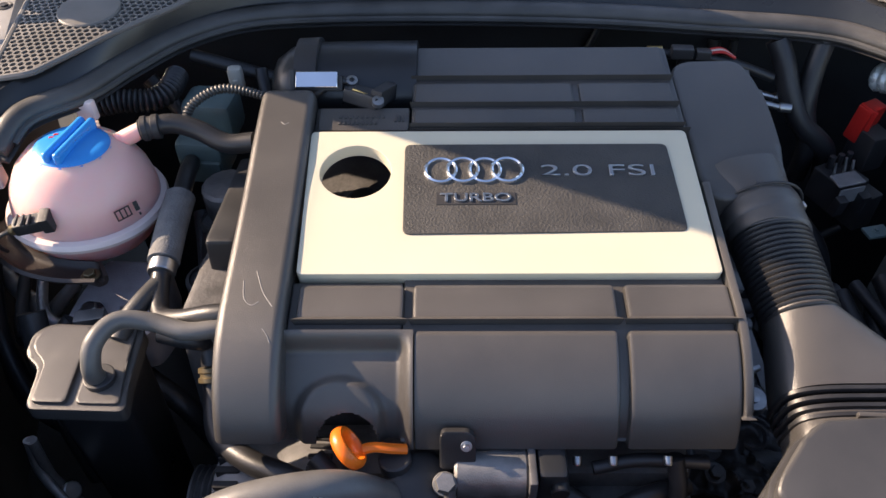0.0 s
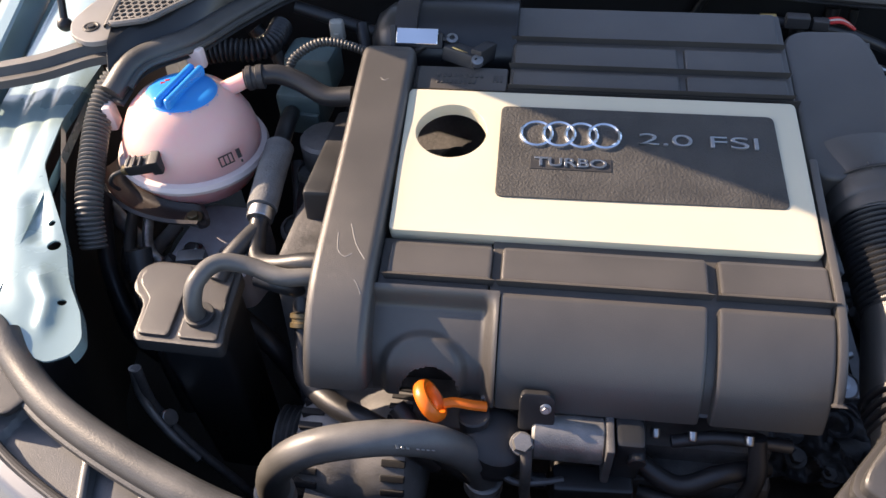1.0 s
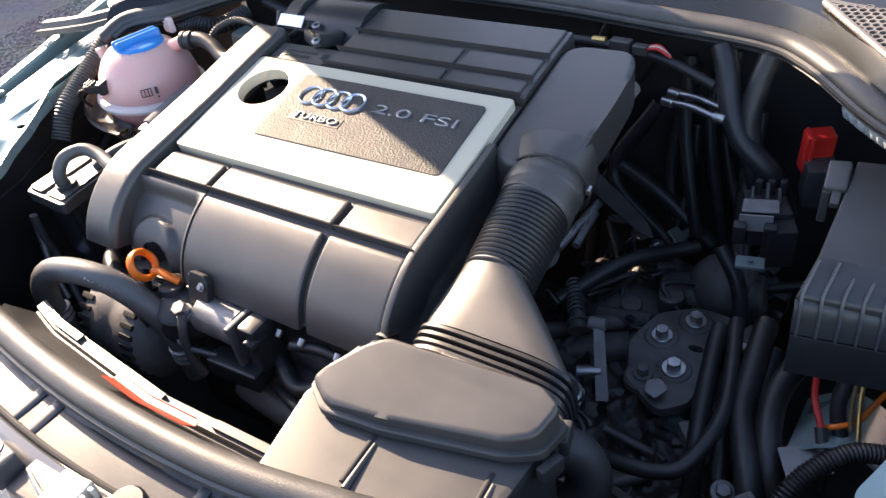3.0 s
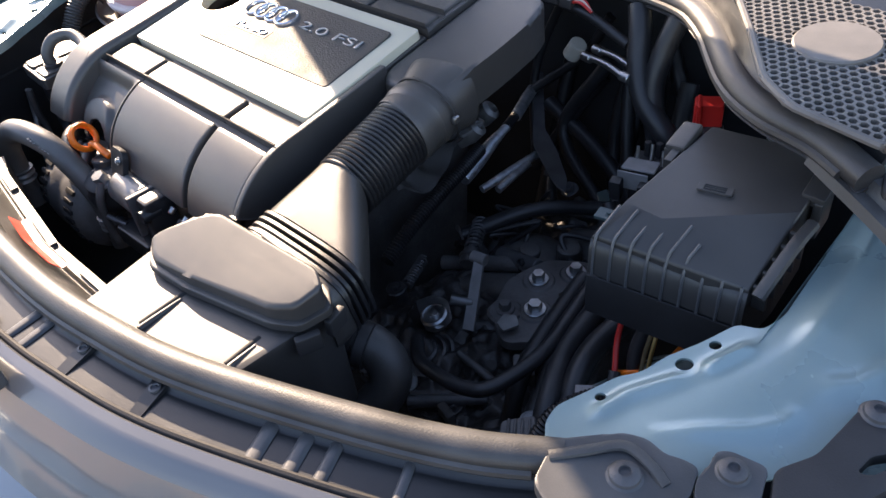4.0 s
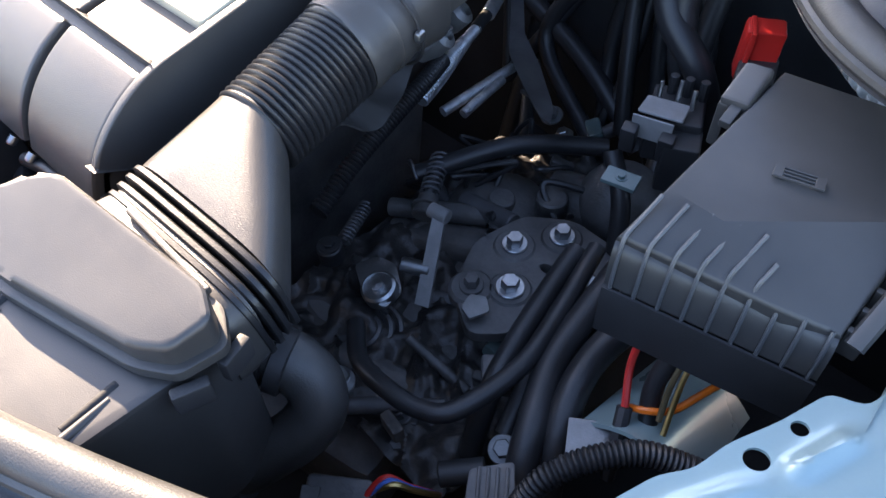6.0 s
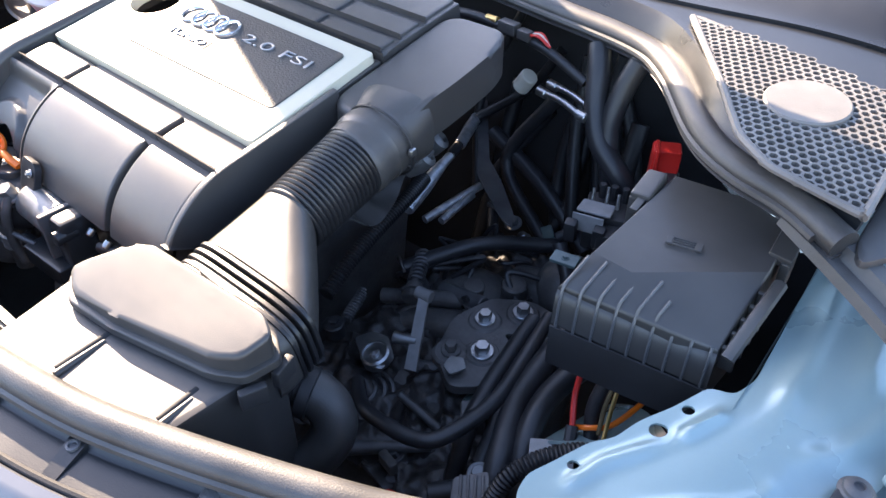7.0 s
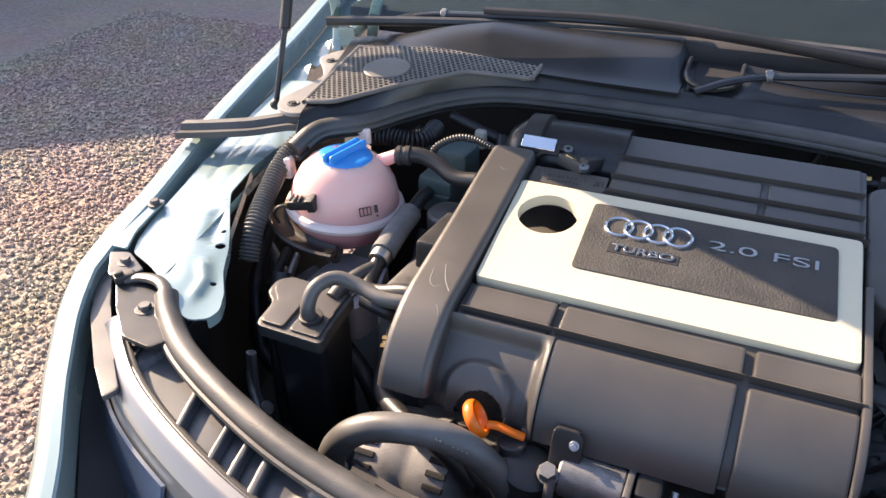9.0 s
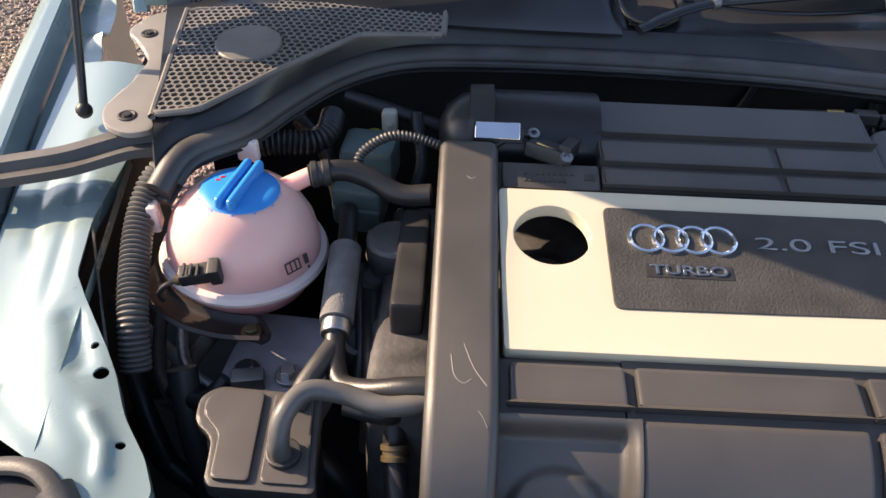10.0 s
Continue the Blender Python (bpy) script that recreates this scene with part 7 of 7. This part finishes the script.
tube(b, [(-0.277, 0.385, 0.840), (-0.279, 0.383, 0.860), (-0.276, 0.398, 0.879), (-0.262, 0.419, 0.882), (-0.235, 0.423, 0.876), (-0.205, 0.416, 0.872), (-0.18, 0.418, 0.872), (-0.155, 0.425, 0.872)], 0.0084, 10, 18)
part("hose", b, M_CONDUIT, ch)
b = BM()
lathe(b, (-0.277, 0.385, 0.842), (0, 0, 1), [(0.012, 0), (0.0135, 0.001), (0.0135, 0.007), (0.012, 0.008)], 20)
part("clamp", b, M_BASE, ch)
sh = thing("sleeved_hose", (-0.25, 0.50, 0.85), "black hose with a grey foam sleeve and clip", "hose", "canister hoses")
b = BM()
tube(b, [(-0.262, 0.67, 0.86), (-0.258, 0.64, 0.868), (-0.255, 0.60, 0.868), (-0.253, 0.52, 0.858), (-0.252, 0.49, 0.85), (-0.242, 0.455, 0.848), (-0.215, 0.438, 0.862), (-0.185, 0.432, 0.875), (-0.155, 0.43, 0.88)], 0.0095, 10, 16)
part("hose", b, M_HOSE, sh)
b = BM()
tube(b, [(-0.2555, 0.60, 0.868), (-0.2545, 0.56, 0.865), (-0.2532, 0.515, 0.858)], 0.0155, 8, 20)
part("foam_sleeve", b, rgb("foam_sleeve", (0.16, 0.16, 0.16), 0.8, var=0.25, scale=60, bump=1.0, fine=420), sh, "grey woven foam sleeve")
b = BM()
lathe(b, (-0.2528, 0.513, 0.857), (0.0, -1, -0.15), [(0.0135, 0), (0.0135, 0.010), (0.0125, 0.012)], 20)
part("clip", b, M_STEEL, sh)
hose("canister_hose", [(-0.252, 0.497, 0.85), (-0.262, 0.47, 0.852), (-0.272, 0.448, 0.848), (-0.276, 0.43, 0.842)], 0.0095, "short black hose between sleeve and canister", "hose", M_RUBBER)
hose("engine_pipe", [(-0.235, 0.43, 0.852), (-0.21, 0.425, 0.85), (-0.196, 0.43, 0.842), (-0.194, 0.445, 0.84)], 0.009, "black pipe below the canister hose", "pipe")
hose("steel_pipe", [(-0.342, 0.352, 0.80), (-0.344, 0.35, 0.76), (-0.345, 0.352, 0.725), (-0.31, 0.335, 0.68), (-0.27, 0.32, 0.645), (-0.25, 0.315, 0.60)], 0.005, "thin dark steel pipe beside the canister", "pipe", M_GREASE)
b = BM()
rod(b, (-0.334, 0.345, 0.72), (-0.328, 0.345, 0.725), 0.009)
solo("pipe_clip", b, M_STEEL, "small steel clip on a pipe", "clip")
hose("hose", [(-0.40, 0.50, 0.80), (-0.39, 0.47, 0.76), (-0.375, 0.44, 0.70), (-0.36, 0.42, 0.62)], 0.014, "dark hose beside the wing", "hose", M_BOX)
b = BM()
tube(b, [(-0.36, 0.46, 0.79), (-0.355, 0.44, 0.74), (-0.352, 0.43, 0.68)], 0.012, 8, 14)
solo("washer_pipe", b, M_TAN, "pale plastic pipe beside the canister", "pipe")
hose("hose", [(-0.41, 0.49, 0.78), (-0.375, 0.475, 0.785), (-0.355, 0.49, 0.80)], 0.009, "dark looping hose below the coolant tank", "hose")
hose("hose", [(-0.35, 0.53, 0.70), (-0.30, 0.48, 0.72), (-0.25, 0.45, 0.70), (-0.22, 0.44, 0.62)], 0.012, "dark hose below the engine mount", "hose")
hose("hose", [(-0.23, 0.60, 0.82), (-0.225, 0.55, 0.81), (-0.22, 0.50, 0.79), (-0.22, 0.46, 0.74)], 0.012, "dark hose along the engine block", "hose")
hose("hose", [(-0.245, 0.62, 0.83), (-0.235, 0.56, 0.79), (-0.24, 0.50, 0.74)], 0.010, "dark hose along the engine block", "hose")

# ---- engine mount bracket ----
eb = thing("engine_mount", (-0.32, 0.51, 0.76), "cast aluminium engine mount bracket with bolts", "engine mount")
b = BM()
slab(b, [outline([(-0.37, 0.475), (-0.275, 0.475), (-0.262, 0.51), (-0.275, 0.57), (-0.345, 0.575), (-0.358, 0.53)], 0.01)], -0.05, 0.0, lambda x, y, h: (x, y, 0.795 + h + 0.1 * (y - 0.5)), 0.005)
part("casting", b, M_CAST, eb)
b = BM()
box(b, (-0.335, 0.49, 0.80), (0.03, 0.016, 0.018), (0, 0, 10), 0.002)
part("lug", b, M_ALU, eb)
for q in ((-0.34, 0.503, 0.797), (-0.30, 0.50, 0.797)):
    b = BM()
    hexbolt(b, q, 0.008, 0.01)
    part("bolt", b, M_STEEL, eb)
tr = thing("tank_tray", (-0.38, 0.54, 0.80), "worn brown-black plastic tray below the coolant tank", "tray")
b = BM()
tray = [(-0.443, 0.560, 0.858), (-0.428, 0.533, 0.850), (-0.398, 0.513, 0.843), (-0.360, 0.505, 0.838), (-0.322, 0.506, 0.836)]
ts = spline(tray, 6)
def tray_f(u, v):
    k = u * (len(ts) - 1)
    i = min(int(k), len(ts) - 2)
    return ts[i].lerp(ts[i + 1], k - i) + Vector((0.004, 0.030 * ease(6 * (1 - u) + 0.35), -0.006)) * v + Vector((0, 0, 0.008 * (2 * v - 1) ** 4))
sheet(b, 24, 10, tray_f, 0.004)
part("tray", b, rgb("worn_tray", (0.034, 0.026, 0.023), 0.45, var=0.35, scale=40, bump=0.3), tr)
b = BM()
hexbolt(b, (-0.334, 0.519, 0.834), 0.006, 0.006)
part("screw", b, M_CLAMP, tr)

for pts, r in (([(-0.530, 0.640, 0.735), (-0.494, 0.608, 0.74), (-0.470, 0.586, 0.74), (-0.425, 0.550, 0.735), (-0.395, 0.520, 0.72)], 0.0095), ([(-0.405, 0.590, 0.745), (-0.420, 0.550, 0.74), (-0.428, 0.505, 0.73)], 0.0085)):
    hose("cooling_pipe", pts, r, "grey plastic pipe below the coolant tank", "pipe", M_ALTCASE)

# ---- tank fittings, conduits ----
b = BM()
rod(b, (-0.318, 0.632, 0.915), (-0.290, 0.640, 0.927), 0.0095, 0.0085)
part("nozzle", b, M_TANK, tank)
nh = thing("tank_hose", (-0.27, 0.64, 0.92), "black overflow hose with a ribbed clamp", "hose")
b = BM()
tube(b, [(-0.293, 0.640, 0.926), (-0.262, 0.648, 0.928), (-0.235, 0.645, 0.922), (-0.205, 0.635, 0.912), (-0.175, 0.633, 0.915)], 0.0105, 10, 16)
part("hose", b, M_HOSE, nh)
b = BM()
lathe(b, (-0.291, 0.6405, 0.9265), (1, 0.22, 0.05), [(0.011, 0), (0.013, 0.001), (0.013, 0.006), (0.0118, 0.007), (0.0118, 0.011), (0.013, 0.012), (0.013, 0.018), (0.011, 0.019)], 20)
part("clamp", b, M_BASE, nh)
b = BM()
box(b, (-0.432, 0.596, 0.905), (0.010, 0.020, 0.030), (0, 0, 10), 0.003)
part("ear", b, M_SEAM, tank)
b = BM()
box(b, (-0.358, 0.672, 0.93), (0.022, 0.010, 0.024), (0, 0, -10), 0.003)
part("ear", b, M_SEAM, tank)
b = BM()
for du, dv, lu, lv in ((0, 0.005, 0.015, 0.0012), (0, -0.005, 0.015, 0.0012), (-0.0072, 0, 0.0013, 0.011), (-0.0022, 0, 0.0012, 0.010), (0.0028, 0, 0.0012, 0.010), (0.0072, 0, 0.0013, 0.011), (0.0145, 0.001, 0.0045, 0.010), (0.0150, -0.008, 0.002, 0.003)):
    box(b, (-0.297 + du * 0.707 - dv * 0.22, 0.556 + du * 0.707 + dv * 0.22, 0.885 + dv * 0.95), (lu, 0.0014, lv), (-18, 0, 45), 0.0003, 1)
part("mark", b, M_BASE, tank, "dark moulded level symbol")
b = BM()
for k in range(2):
    box(b, T0 + ax * 0.1285 + Vector((-0.021 + 0.003 * k, 0.006 + 0.005 * k, 0)), (0.005, 0.003, 0.0012), (0, 4, 20), 0.0003, 1)
part("printed_mark", b, M_RED, cap)
tc = thing("level_sensor_plug", (-0.375, 0.522, 0.895), "black level sensor plug with a clip", "connector", "plug connectors")
b = BM()
box(b, (-0.378, 0.532, 0.893), (0.030, 0.016, 0.014), (5, -8, 8), 0.003)
box(b, (-0.361, 0.535, 0.895), (0.011, 0.019, 0.018), (5, -8, 8), 0.002)
part("housing", b, M_BASE, tc)
for k in range(3):
    b = BM()
    box(b, (-0.386 + 0.006 * k, 0.528, 0.902), (0.0025, 0.014, 0.003), (5, -8, 8), 0.0006, 1)
    part("rib", b, M_BOX, tc)
b = BM()
rod(b, (-0.394, 0.526, 0.892), (-0.389, 0.525, 0.892), 0.0055, None, 12)
part("contact", b, M_CLAMP, tc)
b = BM()
tube(b, [(-0.393, 0.526, 0.891), (-0.404, 0.520, 0.888), (-0.412, 0.522, 0.875), (-0.416, 0.534, 0.855)], 0.0022, 8, 8)
part("lead", b, M_BASE, tc)
hose("corrugated_conduit", [(-0.415, 0.668, 0.925), (-0.42, 0.645, 0.935), (-0.436, 0.62, 0.925), (-0.443, 0.588, 0.905), (-0.439, 0.545, 0.885), (-0.43, 0.50, 0.865), (-0.425, 0.47, 0.83)], 0.0125, "dusty black corrugated conduit beside the coolant tank", "conduit", M_CONDUIT, rib=0.003, pitch=0.0048, n=18)
hose("corrugated_conduit", [(-0.365, 0.70, 0.915), (-0.335, 0.705, 0.918), (-0.305, 0.712, 0.915), (-0.29, 0.73, 0.915), (-0.288, 0.765, 0.915)], 0.0115, "black corrugated conduit behind the coolant tank", "conduit", rib=0.004, pitch=0.0055, n=18)
hose("loom_sleeve", [(-0.25, 0.655, 0.925), (-0.243, 0.668, 0.937), (-0.22, 0.682, 0.946), (-0.195, 0.686, 0.944), (-0.168, 0.682, 0.938)], 0.0045, "thin ribbed loom sleeve running to the cover", "loom", M_RUBBER, rib=0.0015, pitch=0.004)
gb = thing("brake_reservoir", (-0.25, 0.70, 0.82), "cloudy green-grey plastic reservoir beside the engine", "reservoir")
b = BM()
box(b, (-0.253, 0.70, 0.855), (0.055, 0.05, 0.05), (0, 0, -6), 0.008)
box(b, (-0.245, 0.73, 0.885), (0.06, 0.05, 0.05), (0, 0, -6), 0.010)
part("tank", b, M_GREEN, gb)
b = BM()
box(b, (-0.25, 0.672, 0.845), (0.04, 0.006, 0.028), (0, 0, -6), 0.002)
part("rib", b, M_GREEN, gb)
b = BM()
lathe(b, (-0.245, 0.771, 0.885), (0, 0, 1), [(0.009, 0), (0.009, 0.006), (0.006, 0.008), (0, 0.0085)], 16)
solo("yellow_cap", b, rgb("dull_yellow", (0.35, 0.38, 0.04), 0.5), "small yellow-green plastic cap", "cap")
b = BM()
box(b, (-0.229, 0.79, 0.895), (0.018, 0.014, 0.03), (0, 0, 0), 0.005)
box(b, (-0.229, 0.782, 0.89), (0.006, 0.004, 0.012), (0, 0, 0), 0.001)
solo("white_plug", b, M_TAN, "small white plug at the bulkhead", "connector", "plug connectors")
casting("timing_cover", "dark plastic timing cover beside the engine", "timing cover", [("box", (-0.190, 0.58, 0.838), (0.03, 0.16, 0.09), (-8, 0, 0), 0.006), ("box", (-0.185, 0.50, 0.82), (0.03, 0.08, 0.05), (0, 0, 0), 0.005)], M_BASE)
for q, r in (((-0.225, 0.66, 0.83), 0.018), ((-0.228, 0.60, 0.83), 0.014), ((-0.21, 0.48, 0.80), 0.02), ((-0.24, 0.56, 0.78), 0.02)):
    b = BM()
    lathe(b, q, (0.1, -0.2, 1), [(r, -0.03), (r, 0.006), (r * 0.8, 0.01), (r * 0.8, 0.005), (0, 0.005)], 18)
    solo("pipe_stub", b, M_GREASE, "dark pipe stub beside the engine block", "pipe stub")
for pts, r in (([(-0.33, 0.78, 0.90), (-0.30, 0.77, 0.86), (-0.28, 0.74, 0.80)], 0.01), ([(-0.20, 0.80, 0.90), (-0.19, 0.76, 0.86), (-0.20, 0.70, 0.84)], 0.008), ([(-0.28, 0.80, 0.92), (-0.22, 0.80, 0.90), (-0.16, 0.80, 0.88)], 0.008)):
    hose("hose", pts, r, "dark hose by the bulkhead", "hose")

# scratches on the side band
M_SCUFF = rgb("scuffed_plastic", (0.22, 0.21, 0.20), 0.6, var=0.2)
for pts in ([(-0.140, 0.452), (-0.132, 0.435), (-0.122, 0.418)], [(-0.150, 0.445), (-0.147, 0.428), (-0.140, 0.420), (-0.134, 0.424)], [(-0.142, 0.63), (-0.138, 0.627), (-0.134, 0.629)], [(-0.128, 0.40), (-0.124, 0.395), (-0.121, 0.389)]):
    b = BM()
    tube(b, [cov(x, S(y), 0.0121) for x, y in pts], 0.0005, 6, 6, 0.5)
    part("scratch", b, M_SCUFF, cover)

# ---- pipes and fittings in the gap beside the coolant tank ----
for pts, r, m in (([(-0.50, 0.62, 0.78), (-0.475, 0.55, 0.76), (-0.45, 0.50, 0.74), (-0.42, 0.46, 0.68)], 0.010, M_HOSE),
                  ([(-0.46, 0.60, 0.76), (-0.44, 0.53, 0.75), (-0.405, 0.49, 0.74), (-0.37, 0.47, 0.70)], 0.007, M_CONDUIT),
                  ([(-0.43, 0.58, 0.77), (-0.41, 0.53, 0.765), (-0.375, 0.51, 0.75), (-0.34, 0.50, 0.70)], 0.006, M_FOIL),
                  ([(-0.47, 0.52, 0.70), (-0.43, 0.47, 0.69), (-0.38, 0.45, 0.66)], 0.012, M_HOSE),
                  ([(-0.345, 0.352, 0.80), (-0.347, 0.345, 0.755), (-0.325, 0.33, 0.72), (-0.30, 0.32, 0.69)], 0.0042, M_ALU)):
    hose("bay_pipe", pts, r, "thin pipe in the gap beside the coolant tank", "pipe", m)
for c, sz, rot in (((-0.445, 0.545, 0.725), (0.035, 0.03, 0.04), (10, 20, 30)), ((-0.40, 0.515, 0.72), (0.03, 0.04, 0.03), (0, 15, 50)), ((-0.36, 0.49, 0.71), (0.05, 0.04, 0.04), (8, 0, 15))):
    b = BM()
    box(b, c, sz, rot, 0.006)
    hexbolt(b, Vector(c) + Vector((0, 0, sz[2] * 0.48)), 0.006, 0.007)
    solo("cast_fitting", b, M_ALU, "grey cast fitting with a bolt beside the coolant tank", "fitting", "cast fittings")
